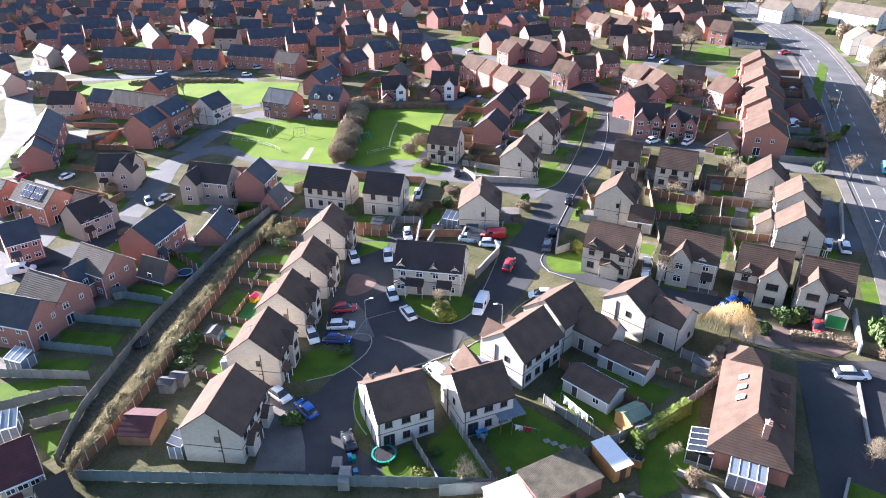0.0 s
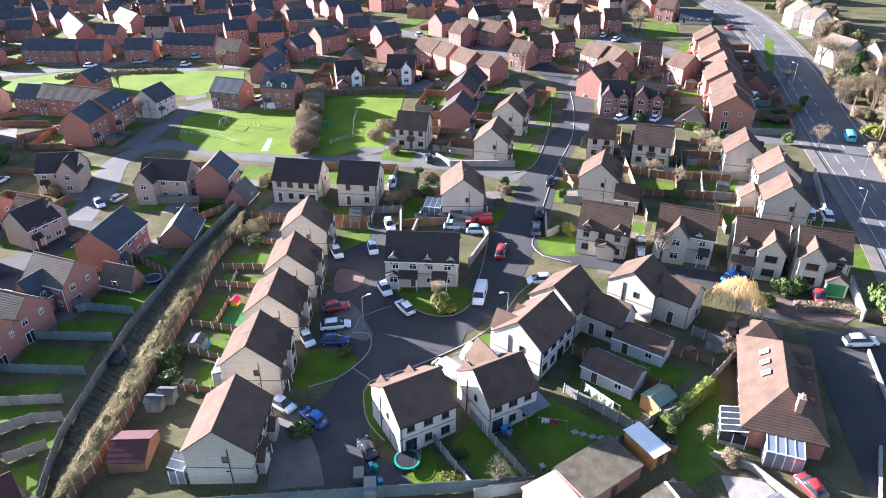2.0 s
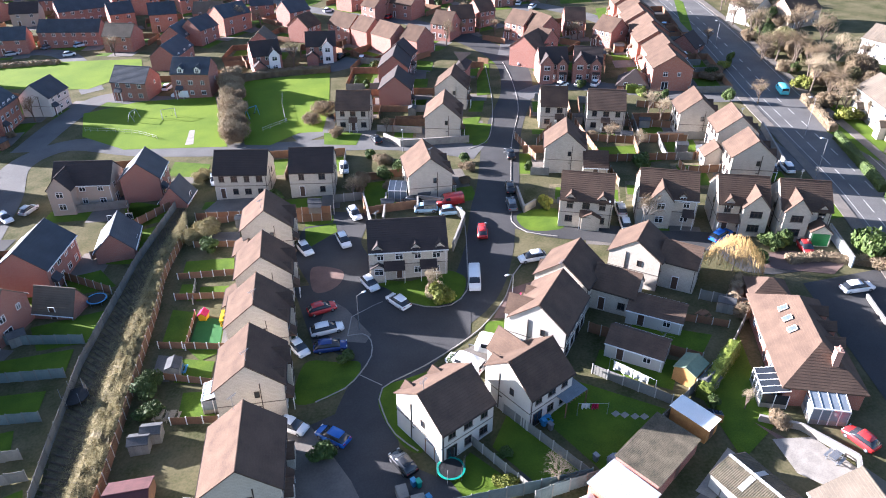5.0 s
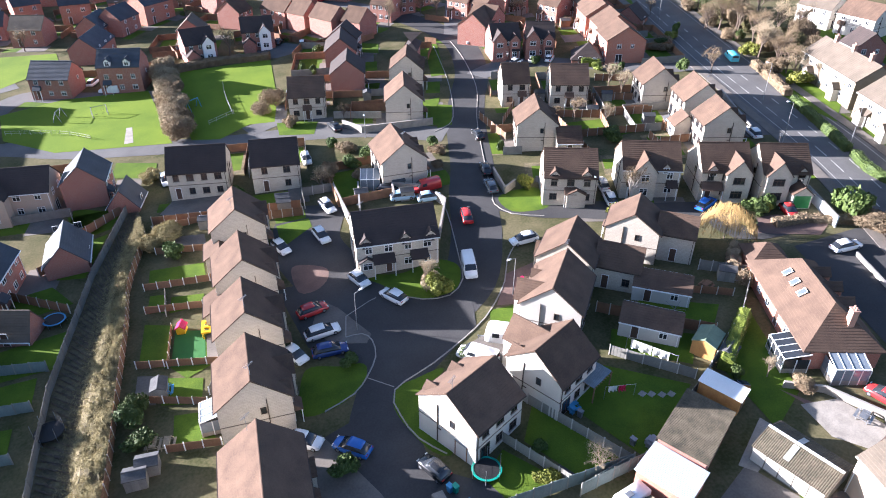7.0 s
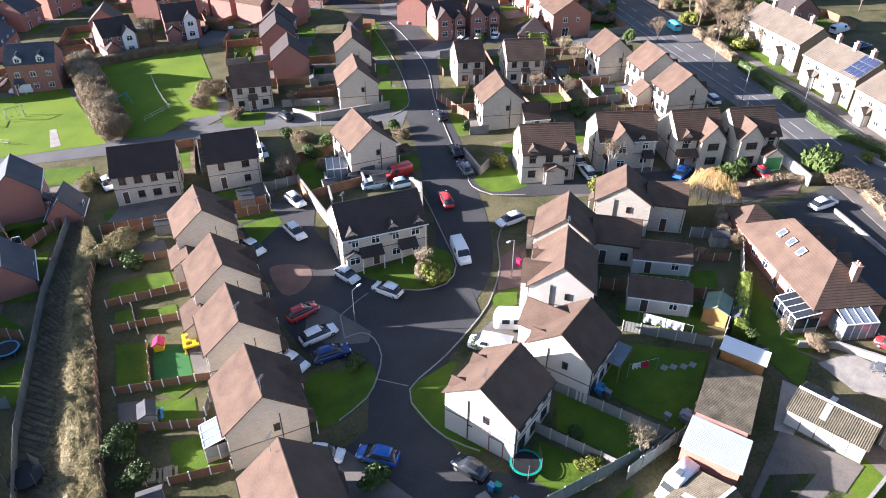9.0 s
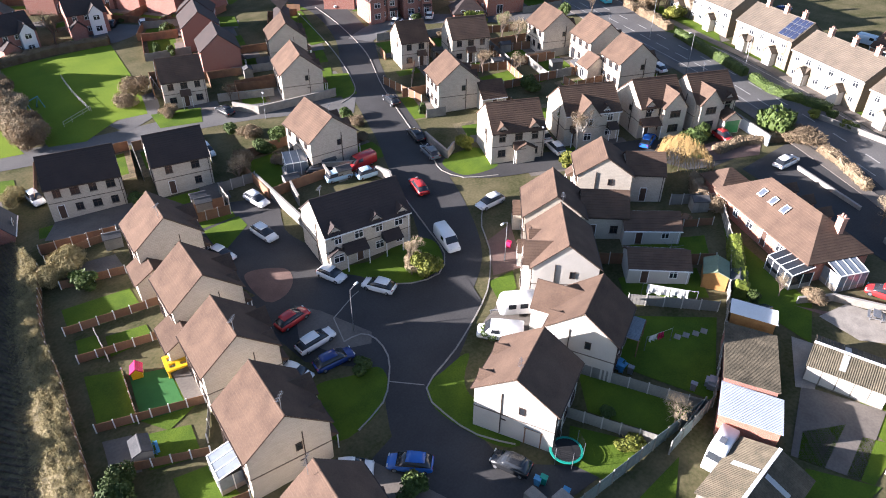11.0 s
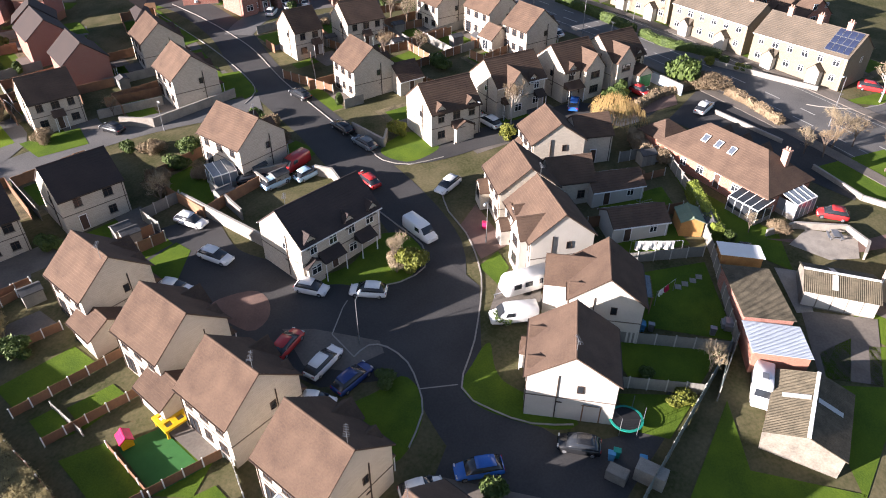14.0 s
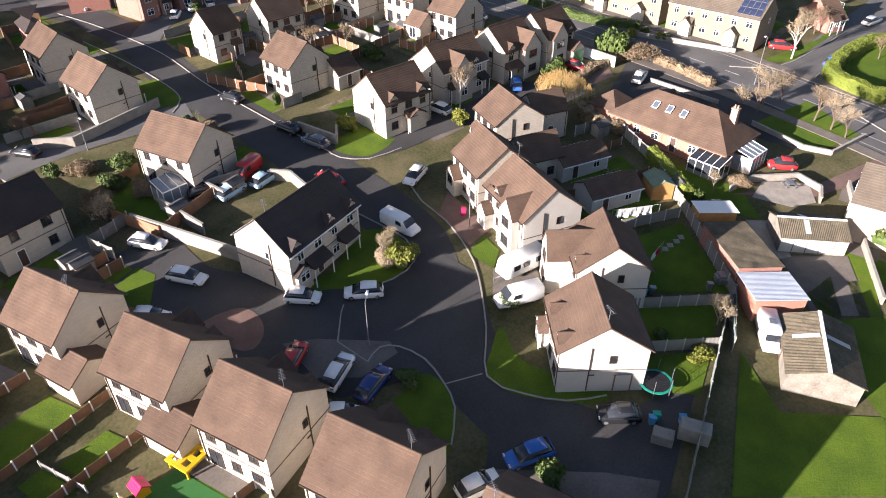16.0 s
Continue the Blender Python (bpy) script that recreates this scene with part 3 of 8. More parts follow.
lawn([(96.4, 229.6), (101.6, 228.4), (96.8, 215.8), (91.0, 217.0)])
lawn([(126.7, 230.1), (126.0, 223.0), (105.5, 185.4), (107.8, 195.6)])
lawn([(86.4, 167.9), (89.7, 167.4), (86.6, 157.1), (82.1, 157.8)])
lawn([(70.3, 97.5), (74.6, 97.1), (71.0, 90.7), (67.8, 91.0)])
lawn([(14.0, 278.2), (21.5, 271.7), (20.9, 262.9), (13.5, 266.4)])
lawn([(25.3, 202.7), (30.0, 199.1), (27.4, 191.7), (23.7, 194.9)])
lawn([(-0.8, 277.1), (8.9, 300.0), (18.6, 300.7), (8.5, 284.5)])
lawn([(-37.8, 104.7), (-34.3, 102.7), (-35.8, 94.5), (-39.2, 96.2)])
sheet("lawn", [(-34.1, 101.4), (-30.5, 99.6), (-31.4, 92.9), (-35.5, 94.5)], 0.09, FAKE_GRASS, "flat bright green artificial turf", "lawn")
sheet("patio", [(-30.5, 98.4), (-27.8, 98.9), (-28.7, 93.0), (-31.2, 93.0)], 0.09, PAVING, "grey stone flag patio", "patio")
lawn([(-36.6, 111.0), (-34.4, 110.3), (-35.1, 106.0), (-37.3, 107.2)])
lawn([(-33.8, 109.3), (-29.5, 108.0), (-29.7, 105.2), (-34.5, 105.6)])
lawn([(-36.1, 117.6), (-28.4, 115.9), (-28.6, 111.9), (-36.6, 113.7)])
lawn([(-36.4, 92.9), (-32.0, 90.7), (-32.8, 86.4), (-37.2, 88.3)])
lawn([(-36.0, 86.0), (-32.3, 84.9), (-32.1, 79.8), (-36.7, 80.7)])
sheet("patio", [(-39.4, 94.7), (-36.9, 93.5), (-37.8, 88.7), (-40.2, 89.7)], 0.08, PAVING, "dark slab garden patio", "patio")
sheet("patio", [(-33.9, 126.3), (-27.1, 124.1), (-27.3, 119.9), (-34.7, 122.0)], 0.08, PAVING, "dark slab garden patio", "patio")
FIELDS = [
    [(-144.2, 254.5), (-116.0, 260.2), (-80.6, 251.3), (-51.2, 240.9), (-50.0, 229.0), (-63.7, 217.9), (-107.4, 238.1), (-132.4, 234.9)],
    [(-62.3, 198.3), (-49.1, 201.3), (-30.0, 196.5), (-28.0, 162.5), (-50.3, 170.3), (-60.5, 182.3)],
    [(-23.5, 206.0), (1.1, 202.7), (-3.3, 175.7), (-6.9, 162.2), (-12.1, 163.7), (-18.9, 159.4), (-24.3, 162.0)],
]
for field in FIELDS:
    sheet("field", field, 0.07, MEADOW, "bright open grass field of the green", "field")
sheet("path", [(-37.1, 167.2), (-35.3, 167.0), (-35.0, 175.4), (-36.2, 175.6)], 0.085, CONCRETE, "pale concrete path across the green", "path")
strip("road", [(-13.3, 160.4), (-7.7, 162.3), (-5.6, 167.0), (-5.0, 170.9)], 5, 0.06, OLD_ASPHALT, "short asphalt lane beside the green", "road")
strip("road", [(-72, 178), (-66, 196), (-58, 208), (-45, 200), (-28, 191)], 7, 0.05, OLD_ASPHALT, "asphalt estate street round the green", "road")
strip("road", [(-62, 215), (-80, 262), (-130, 264), (-160, 270), (-190, 330)], 6, 0.05, OLD_ASPHALT, "asphalt estate street below the terraces", "road")
strip("road", [(-95, 108), (-88, 128), (-100, 155), (-122, 165), (-133, 205), (-150, 235), (-170, 275)], 9, 0.055, OLD_ASPHALT, "asphalt estate street between brick houses", "road")
strip("road", [(-70.4, 112.5), (-82.2, 117.9), (-74.6, 124.0), (-69.3, 137.7)], 8, 0.06, ASPHALT, "dark tarmac parking court", "road")
strip("road", [(-11.0, 311.0), (-0.8, 286.9), (14.5, 264.4), (33.6, 243.6), (39.8, 231.2)], 6, 0.05, OLD_ASPHALT, "asphalt street among brick houses", "road")
strip("road", [(42.0, 163.8), (52.1, 167.1), (64.4, 160.5), (74.4, 150.6), (84.6, 144.1), (96.3, 142.4)], 6, 0.05, OLD_ASPHALT, "asphalt lane to the main road", "road")
strip("road", [(17.9, 112.3), (23.2, 105.6), (30.4, 101.2), (37.8, 96.1), (47.2, 91.1), (47.5, 85.0), (54.4, 83.1)], 5.5, 0.06, ASPHALT, "asphalt access lane of the stone houses", "road")
strip("road", [(85.6, 166.0), (98.2, 186.8), (113.6, 225.8), (125.2, 250.5)], 8, 0.06, ASPHALT, "dark parking yard behind the terrace", "road")
strip("road", [(77.9, 129.9), (76.4, 117.3), (73.6, 107.7)], 6, 0.07, OLD_ASPHALT, "dark tarmac drive beside the main road", "driveway")
strip("road", [(63.2, 51.5), (72.8, 46.9), (87.9, 40.7), (105.8, 32.6), (125, 25)], 8, 0.045, OLD_ASPHALT, "asphalt junction road with white lines", "road")
strip("road", [(51.1, 195.3), (75.2, 241.9), (85.9, 231.9), (91.3, 210.6), (86.8, 194.1)], 6, 0.05, OLD_ASPHALT, "asphalt cul-de-sac of brick houses", "road")
strip("road", [(10.2, 211.3), (2.9, 206.8), (-4.2, 211.0)], 8, 0.05, OLD_ASPHALT, "asphalt court of brick houses", "road")

# kerbs and pavements
def kerb(pts):
    strip("kerb", pts, 0.16, 0.03, KERB, "pale concrete kerb stones along the road", "kerb", thick=0.1)


kerb([(-14.1, 89.6), (-12.0, 89.3), (-11.2, 87.5), (-11.8, 84.5), (-13.8, 81.8), (-16.2, 79.7), (-20.1, 78.6)])
kerb([(15.6, 97.8), (12.5, 94.8), (9.7, 90.4), (5.4, 86.1), (1.6, 83.5), (-5.6, 80.2), (-11.7, 78.1), (-12.5, 74.3), (-11.9, 70.3), (-10.0, 67.0)])
kerb([(-5.0, 94.8), (-2.2, 92.2), (1.5, 91.2), (4.8, 93.8), (6.6, 99.0), (9.4, 108.0), (10.5, 112.2)])
kerb([(23.6, 102.6), (19.4, 105.7), (18.3, 109.7), (19.3, 112.3)])
kerb([(19.3, 112.3), (23.7, 123.8), (30.8, 141.0), (38.9, 157.5), (44.6, 176.1), (47.5, 190.1)])
kerb([(20.8, 140.5), (25.0, 142.2), (28.6, 148.0), (35.0, 164.8), (42.0, 188.9)])
kerb([(67.3, 60.5), (68.4, 55.9), (72.7, 50.5), (90.8, 40.5)])
kerb([(69.6, 46.1), (65.9, 47.1), (60.4, 44.8), (51.7, 37.8)])
strip("pavement", MAIN, 2.0, 0.03, PAVING, "grey paved footway along the main road", "pavement", thick=0.1, off=7.6)
strip("pavement", MAIN, 2.0, 0.03, PAVING, "grey paved footway along the main road", "pavement", thick=0.1, off=-7.6)

def dashes(pts, off, length, gap, width=0.14):
    """White painted lines along a road."""
    line = curve_pts(pts, 0.5)
    bm = bmesh.new()
    d, a = 0.0, None
    for i in range(len(line) - 1):
        t = (line[i + 1] - line[i]).normalized()
        s = Vector((-t.y, t.x))
        if d % (length + gap) < length:
            ps = [line[i] + s * (off + width), line[i] + s * (off - width), line[i + 1] + s * (off - width), line[i + 1] + s * (off + width)]
            quad(bm, *[(p.x, p.y, G(p.x, p.y) + 0.055) for p in ps[::-1]])
        d += (line[i + 1] - line[i]).length
    tagged(link("road_marking", bm, WORN_PAINT), "worn white painted road lines", "road marking", kind="structure")


dashes(MAIN, 0, 3, 4)
dashes(MAIN, -3.2, 4, 2, 0.12)
dashes(MAIN, 5.6, 400, 1, 0.08)
dashes(MAIN, -5.6, 400, 1, 0.08)
bm = bmesh.new()
for a, b in (((-12.8, 93.6), (-9.0, 95.2)), ((-9.0, 95.2), (-7.8, 95.5)), ((-14.0, 81.5), (-11.6, 78.6)), ((-14.1, 89.6), (-12.8, 93.6))):
    a, b = Vector(a), Vector(b)
    s = (b - a).normalized()
    s = Vector((-s.y, s.x)) * 0.07
    quad(bm, *[(p.x, p.y, G(p.x, p.y) + 0.09) for p in (a + s, a - s, b - s, b + s)])
tagged(link("drain_line", bm, KERB), "thin pale joint lines across the road", "road marking", kind="structure")

# rough strip behind the west gardens
sheet("rough_bank", [(-50.4, 64.2), (-50.8, 82.3), (-49.3, 96.0), (-43.8, 119.9), (-36.6, 141.9), (-35.8, 126.5), (-39.3, 112.7), (-41.2, 95.3), (-43.2, 79.8), (-45.3, 67.5), (-46.5, 61.5)], 0.06, WEEDS, "overgrown bank of dry grass and brambles", "bank")

# ---- the houses of the close ----
CREAM = "two-storey cream stone house with a brown tiled roof"
WEST = CREAM + " in a row"
a = house(-28.6, 68.2, 82.5, 9.6, 7.9, 5.2, 8.4, STONE, BROWN_TILE, WEST, frame_mat=BROWN_FRAME, bays=4, door=1, group="west row")
gable_wing(a, 2.6, -3.95, 2.2, 0.9, 2.5, 3.5, STONE, BROWN_TILE)
gable_wing(a, -2.4, -3.95, 2.2, 0.9, 2.5, 3.5, STONE, BROWN_TILE)
for hx, hy, hyaw, hl in ((-27, 82.2, 83, 8), (-25.4, 93.5, 83, 7.4), (-23.7, 104.6, 84, 7.6), (-22.2, 118, 83, 7.5)):
    a = house(hx, hy, hyaw, hl, 7.9, 5.2, 8.5, STONE, BROWN_TILE, WEST, frame_mat=BROWN_FRAME, group="west row")
    gable_wing(a, 1.4, -3.95, 2.6, 0.7, 5.0, 6.4, STONE, BROWN_TILE, 1.3, BROWN_FRAME)
    dormer(a, -2.2, -3.9, 4.3, 1.3, BROWN_TILE, STONE, BROWN_FRAME)
GARAGE = "single-storey stone garage with a brown tiled roof"
for g in ((-25.1, 114.2, -98, 3.5), (-27.0, 101.0, -98, 2.5)):
    house(g[0] - 0.6, g[1], 82, 4.6, 4.4, 2.5, 3.9, STONE, BROWN_TILE, GARAGE, storeys=1, bays=1, door=0, back=False, gables=(0, 0), canopy=False, name="garage", group="garages", frame_mat=BROWN_FRAME)

a = house(-6.2, 69.3, 203, 7.7, 8.1, 5.0, 7.8, RENDER, BROWN_TILE, "white rendered house with brown roof by the road", frame_mat=BROWN_FRAME, group="east houses")
for wx in (2.4, -1.6):
    dormer(a, wx, -4.05, 4.2, 1.2, BROWN_TILE, RENDER, BROWN_FRAME)
gable_wing(a, -2.9, -4.05, 2.2, 0.8, 2.3, 3.2, RENDER, BROWN_TILE)
a = house(4.6, 70.4, 203, 7.2, 7.4, 5.0, 7.9, RENDER, BROWN_TILE, "white rendered house with a front wing", frame_mat=BROWN_FRAME, group="east houses")
gable_wing(a, -1.0, -3.7, 3.6, 2.6, 4.6, 6.9, RENDER, BROWN_TILE, 1.5, BROWN_FRAME)
dormer(a, 2.4, -3.7, 4.2, 1.4, BROWN_TILE, RENDER, BROWN_FRAME)
a = house(11.7, 80.4, 226, 9.2, 7.6, 5.0, 8.1, RENDER, BROWN_TILE, "large white rendered house with dormer gables", frame_mat=BROWN_FRAME, bays=4, door=2, group="east houses")
gable_wing(a, 2.2, -3.8, 3.0, 1.0, 5.0, 6.9, RENDER, BROWN_TILE, 1.5, BROWN_FRAME)
gable_wing(a, -3.2, -3.8, 2.0, 1.2, 2.4, 3.4, RENDER, BROWN_TILE)
dormer(a, -1.6, -3.8, 4.2, 1.3, BROWN_TILE, RENDER, BROWN_FRAME)
a = house(17.9, 87.3, 225, 7.4, 7.6, 5.0, 8.0, STONE, BROWN_TILE, "cream stone house with a rear wing", frame_mat=BROWN_FRAME, back=False, group="east houses")
gable_wing(a, -2.0, -3.8, 2.4, 1.2, 2.6, 3.8, STONE, BROWN_TILE, 1.2, BROWN_FRAME)
b = house(23.6, 83.4, -45, 6.2, 4.6, 3.6, 6.0, STONE, BROWN_TILE, "rear wing of the stone house under brown tiles", storeys=1, bays=2, canopy=False, frame_mat=BROWN_FRAME, group="east houses")
a = house(30.1, 88.8, 225, 6.6, 7.4, 5.0, 7.6, STONE, BROWN_TILE, "cream stone house beside the golden willow", frame_mat=BROWN_FRAME, back=False, group="east houses")
house(34.9, 85.2, -45, 5.4, 5.2, 4.4, 6.4, STONE, BROWN_TILE, "rear wing of the stone house beside the willow", storeys=1, bays=1, canopy=False, frame_mat=BROWN_FRAME, group="east houses")
# low garages behind
house(27.0, 78.2, -42, 7.4, 4.4, 2.3, 3.6, RENDER, BROWN_TILE, "low white garage with a dark tiled roof", storeys=1, bays=2, canopy=False, gables=(0, 0), name="garage", group="garages")
house(21.0, 72.9, -45, 7.4, 4.2, 2.3, 3.5, RENDER, BROWN_TILE, "low white garage with a pale blue door", storeys=1, bays=2, canopy=False, gables=(0, 0), name="garage", group="garages")

# centre house
# its dark tile puts the shade of the sunless slope into the colour
a = house(-1.9, 103.9, -10, 12.0, 7.8, 5.1, 8.3, STONE, DARK_TILE, "pair of cream stone houses, roof coloured dark for shade", frame_mat=UPVC, bays=4, door=1, canopy=False, group="centre houses")
for wx in (-4.6, 1.1):
    dormer(a, wx, -3.9, 4.2, 1.5, DARK_TILE, STONE, BROWN_FRAME)
dormer(a, 4.8, -3.9, 4.2, 1.5, DARK_TILE, STONE, BROWN_FRAME)
gable_wing(a, -4.6, -3.9, 2.2, 0.6, 2.3, 3.0, STONE, DARK_TILE, 1.4)
porch(a, -2.2, -3.92, 3.2, 1.4, DARK_TILE)
porch(a, 3.0, -3.92, 2.6, 1.4, DARK_TILE)

N_CREAM = "cream stone house with a brown roof, across the street"
# the next two roofs carry painted shade: dark tile on unlit slopes
house(-24.9, 140.1, -15, 10, 7.4, 5.1, 8.3, STONE, DARK_TILE, "cream stone house pair, roof tiles coloured dark for shade", bays=4, door=0, frame_mat=BROWN_FRAME, canopy=False, group="north houses")
house(-12.2, 135.9, -13, 8.2, 7.4, 5.1, 8.3, STONE, DARK_TILE, "cream stone house, roof tiles coloured dark for shade", bays=2, door=0, frame_mat=BROWN_FRAME, canopy=False, group="north houses")
a = house(7.8, 126.9, 84, 9.2, 8.0, 5.1, 8.3, STONE, BROWN_TILE, N_CREAM, frame_mat=BROWN_FRAME, group="north houses")
dormer(a, 1.8, -4.0, 4.3, 1.4, BROWN_TILE, STONE, BROWN_FRAME)
dormer(a, -1.8, -4.0, 4.3, 1.4, BROWN_TILE, STONE, BROWN_FRAME)
for hx, hy, hyaw, hl in ((18.5, 151, 70, 9), (25.6, 167, 66, 8.5), (35.9, 126.7, 66, 7.9), (67.8, 131.1, 68, 7.9), (69.1, 120.2, 68, 8), (64.7, 109.5, 68, 6.8)):
    a = house(hx, hy, hyaw, hl, 7.6, 5.1, 8.3, STONE, BROWN_TILE, N_CREAM, frame_mat=BROWN_FRAME, group="north houses")
    dormer(a, 1.8, -3.8, 4.3, 1.4, BROWN_TILE, STONE, BROWN_FRAME)
    dormer(a, -1.8, -3.8, 4.3, 1.4, BROWN_TILE, STONE, BROWN_FRAME)
house(39.6, 121.0, -22, 4.6, 5.4, 2.5, 4.6, STONE, BROWN_TILE, GARAGE, storeys=1, bays=1, gables=(0, 0), canopy=False, name="garage", group="garages")
house(62.2, 115.6, 68, 4.0, 4.4, 2.5, 4.4, STONE, BROWN_TILE, GARAGE, storeys=1, bays=1, gables=(0, 0), canopy=False, name="garage", group="garages")
for hx, hy, hyaw, hl in ((0.9, 163.1, -17, 7.6), (42.5, 146.9, -20, 5.8), (51.9, 140.4, -24, 7.9)):
    a = house(hx, hy, hyaw, hl, 7.0, 5.1, 8.2, STONE, BROWN_TILE, N_CREAM, bays=2 if hl < 6 else 3, door=1, frame_mat=BROWN_FRAME, group="north houses")
a = house(30.6, 107.1, -27, 8.6, 7.8, 5.1, 8.3, STONE, BROWN_TILE, "cream stone house with two small dormer gables", frame_mat=BROWN_FRAME, door=1, group="middle row")
for wx in (-2.6, 2.6):
    dormer(a, wx, -3.9, 4.2, 1.5, BROWN_TILE, STONE, BROWN_FRAME)
gable_wing(a, 1.0, -3.9, 3.0, 1.0, 2.3, 3.1, STONE, BROWN_TILE)
a = house(43.3, 102.8, -27, 9.4, 7.8, 5.1, 8.3, STONE, BROWN_TILE, "cream stone house with a steep front gable", frame_mat=UPVC, group="middle row")
gable_wing(a, -1.2, -3.9, 3.6, 1.0, 5.0, 7.2, STONE, BROWN_TILE, 1.3)
dormer(a, 2.2, -3.9, 4.2, 1.3, BROWN_TILE, STONE, UPVC)
porch(a, 3.4, -3.92, 1.8, 1.3, DARK_TILE)
a = house(53, 96.7, -25, 7.9, 7.8, 5.1, 8.3, STONE, BROWN_TILE, "cream stone house with a broad front gable", frame_mat=BROWN_FRAME, door=0, canopy=False, group="middle row")
gable_wing(a, 1.7, -3.9, 4.0, 1.2, 5.0, 7.3, STONE, BROWN_TILE, 1.8, BROWN_FRAME)
dormer(a, -2.2, -3.9, 4.0, 1.7, BROWN_TILE, STONE, UPVC)
porch(a, -2.2, -3.92, 3.4, 1.6, BROWN_TILE)
a = house(60.7, 91.8, -25, 7.6, 7.8, 5.1, 8.3, STONE, BROWN_TILE, "cream stone house with a green garage door", frame_mat=BROWN_FRAME, door=2, canopy=False, group="middle row")
gable_wing(a, -1.6, -3.9, 3.8, 1.2, 5.0, 7.3, STONE, BROWN_TILE, 1.8, BROWN_FRAME)
dormer(a, 2.4, -3.9, 4.0, 1.5, BROWN_TILE, STONE, BROWN_FRAME)
gable_wing(a, 2.2, -3.9, 3.0, 2.4, 2.4, 3.6, STONE, BROWN_TILE)
GREEN_PAINT = mat("green_paint", (0.03, 0.20, 0.05), None, 1, 8, 0.5)
bm = bmesh.new()
box(bm, 0.95, -6.38, 0.05, 3.45, -6.32, 2.15)
for i in range(1, 6):
    box(bm, 0.95, -6.4, 0.05 + i * 0.35 - 0.02, 3.45, -6.38, 0.05 + i * 0.35 + 0.02)
part("garage_door", bm, GREEN_PAINT, a, "green up-and-over garage door")

# bungalow
# rooflight glass made paler and bluer, the sky's reflection put into its colour
SKY_PAINTED_PANE = mat("roof_pane_painted_sky", (0.1, 0.12, 0.15), (0.07, 0.085, 0.11), 0.8, 4, 0.1, spec=0.6)
a = house(39.9, 65.9, 244.4, 18.2, 8.8, 2.7, 6.0, RUST, BROWN_TILE, "long brick bungalow with a pinkish tiled roof", storeys=1, bays=6, door=3, hips=(1, 1), gables=(0, 0), canopy=False, group="bungalow", back=True)
for i in range(3):
    bm = bmesh.new()
    box(bm, -0.45, -0.6, 0.0, 0.45, 0.6, 0.12)
    ob = part("rooflight", bm, UPVC, a)
    ob.matrix_basis = pose(1.0 + i * 2.2 - 4.4, -2.0, 4.72, 37, 0, 0)
    bm = bmesh.new()
    box(bm, -0.36, -0.5, 0.12, 0.36, 0.5, 0.14)
    part("pane", bm, SKY_PAINTED_PANE, ob)
for i in range(3):
    d = part("dormer", wall_mesh(2.2, 1.6, 1.0, 1.7, base=-0.6), RUST, a)
    d.matrix_basis = pose(-4.0 + i * 3.2, 2.4, 3.4, 0, 0, 90)
    part("dormer_roof", roof_mesh(2.2, 1.6, 1.0, 1.7, over=0.15), BROWN_TILE, d)
chimney(a, 6.6, 1.2, 5.0, 1.4, RUST)
house(43.2, 76.4, 154, 5.0, 4.6, 2.5, 4.2, RUST, BROWN_TILE, "small hipped extension of the brick bungalow", storeys=1, bays=1, hips=(1, 1), gables=(0, 0), canopy=False, group="bungalow")


def conservatory(x, y, yaw, L, D, h, label, glass=None):
    """A white framed glazed lean-to."""
    ob = empty("conservatory", x, y, yaw)
    tagged(ob, label, "conservatory")
    bm = bmesh.new()
    n = max(2, int(L / 0.9))
    for i in range(n + 1):
        px = -L / 2 + L * i / n
        box(bm, px - 0.05, -D / 2 - 0.05, 0, px + 0.05, -D / 2 + 0.05, h)
    for e in (-L / 2, L / 2):
        for j in range(3):
            py = -D / 2 + D * j / 2
            box(bm, e - 0.05, py - 0.05, 0, e + 0.05, py + 0.05, h)
    box(bm, -L / 2, -D / 2 - 0.06, h, L / 2, -D / 2 + 0.06, h + 0.12)
    for i in range(n + 1):
        px = -L / 2 + L * i / n
        v = box(bm, px - 0.04, -D / 2, h, px + 0.04, D / 2, h + 0.1)
        for k in v:
            if k.co.y > 0:
                k.co.z += 0.7
    part("glazing_frame", bm, UPVC, ob)
    bm = bmesh.new()
    quad(bm, (-L / 2, -D / 2, h + 0.05), (L / 2, -D / 2, h + 0.05), (L / 2, D / 2, h + 0.75), (-L / 2, D / 2, h + 0.75))
    part("roof_pane", bm, glass or PANEL_GLASS, ob)
    bm = bmesh.new()
    for e in (-L / 2, L / 2):
        quad(bm, (e, -D / 2, 0.6), (e, D / 2, 0.6), (e, D / 2, h), (e, -D / 2, h))
    quad(bm, (-L / 2, -D / 2, 0.6), (L / 2, -D / 2, 0.6), (L / 2, -D / 2, h), (-L / 2, -D / 2, h))
    part("side_pane", bm, glass or PANEL_GLASS, ob)
    bm = bmesh.new()
    box(bm, -L / 2 - 0.02, -D / 2 - 0.02, -0.5, L / 2 + 0.02, D / 2, 0.6)
    part("dwarf_wall", bm, CONCRETE, ob)
    return ob


PANEL_GLASS = mat("pale_roof_glazing", (0.22, 0.25, 0.28), (0.16, 0.18, 0.2), 0.8, 4, 0.12, spec=0.6)
conservatory(35.6, 56.6, 244.4 + 90, 4.0, 3.0, 2.2, "white framed conservatory on the bungalow")
conservatory(31.9, 61.4, 244.4, 4.4, 3.0, 2.0, "greenhouse lean-to with dark glass panes", GLASS)

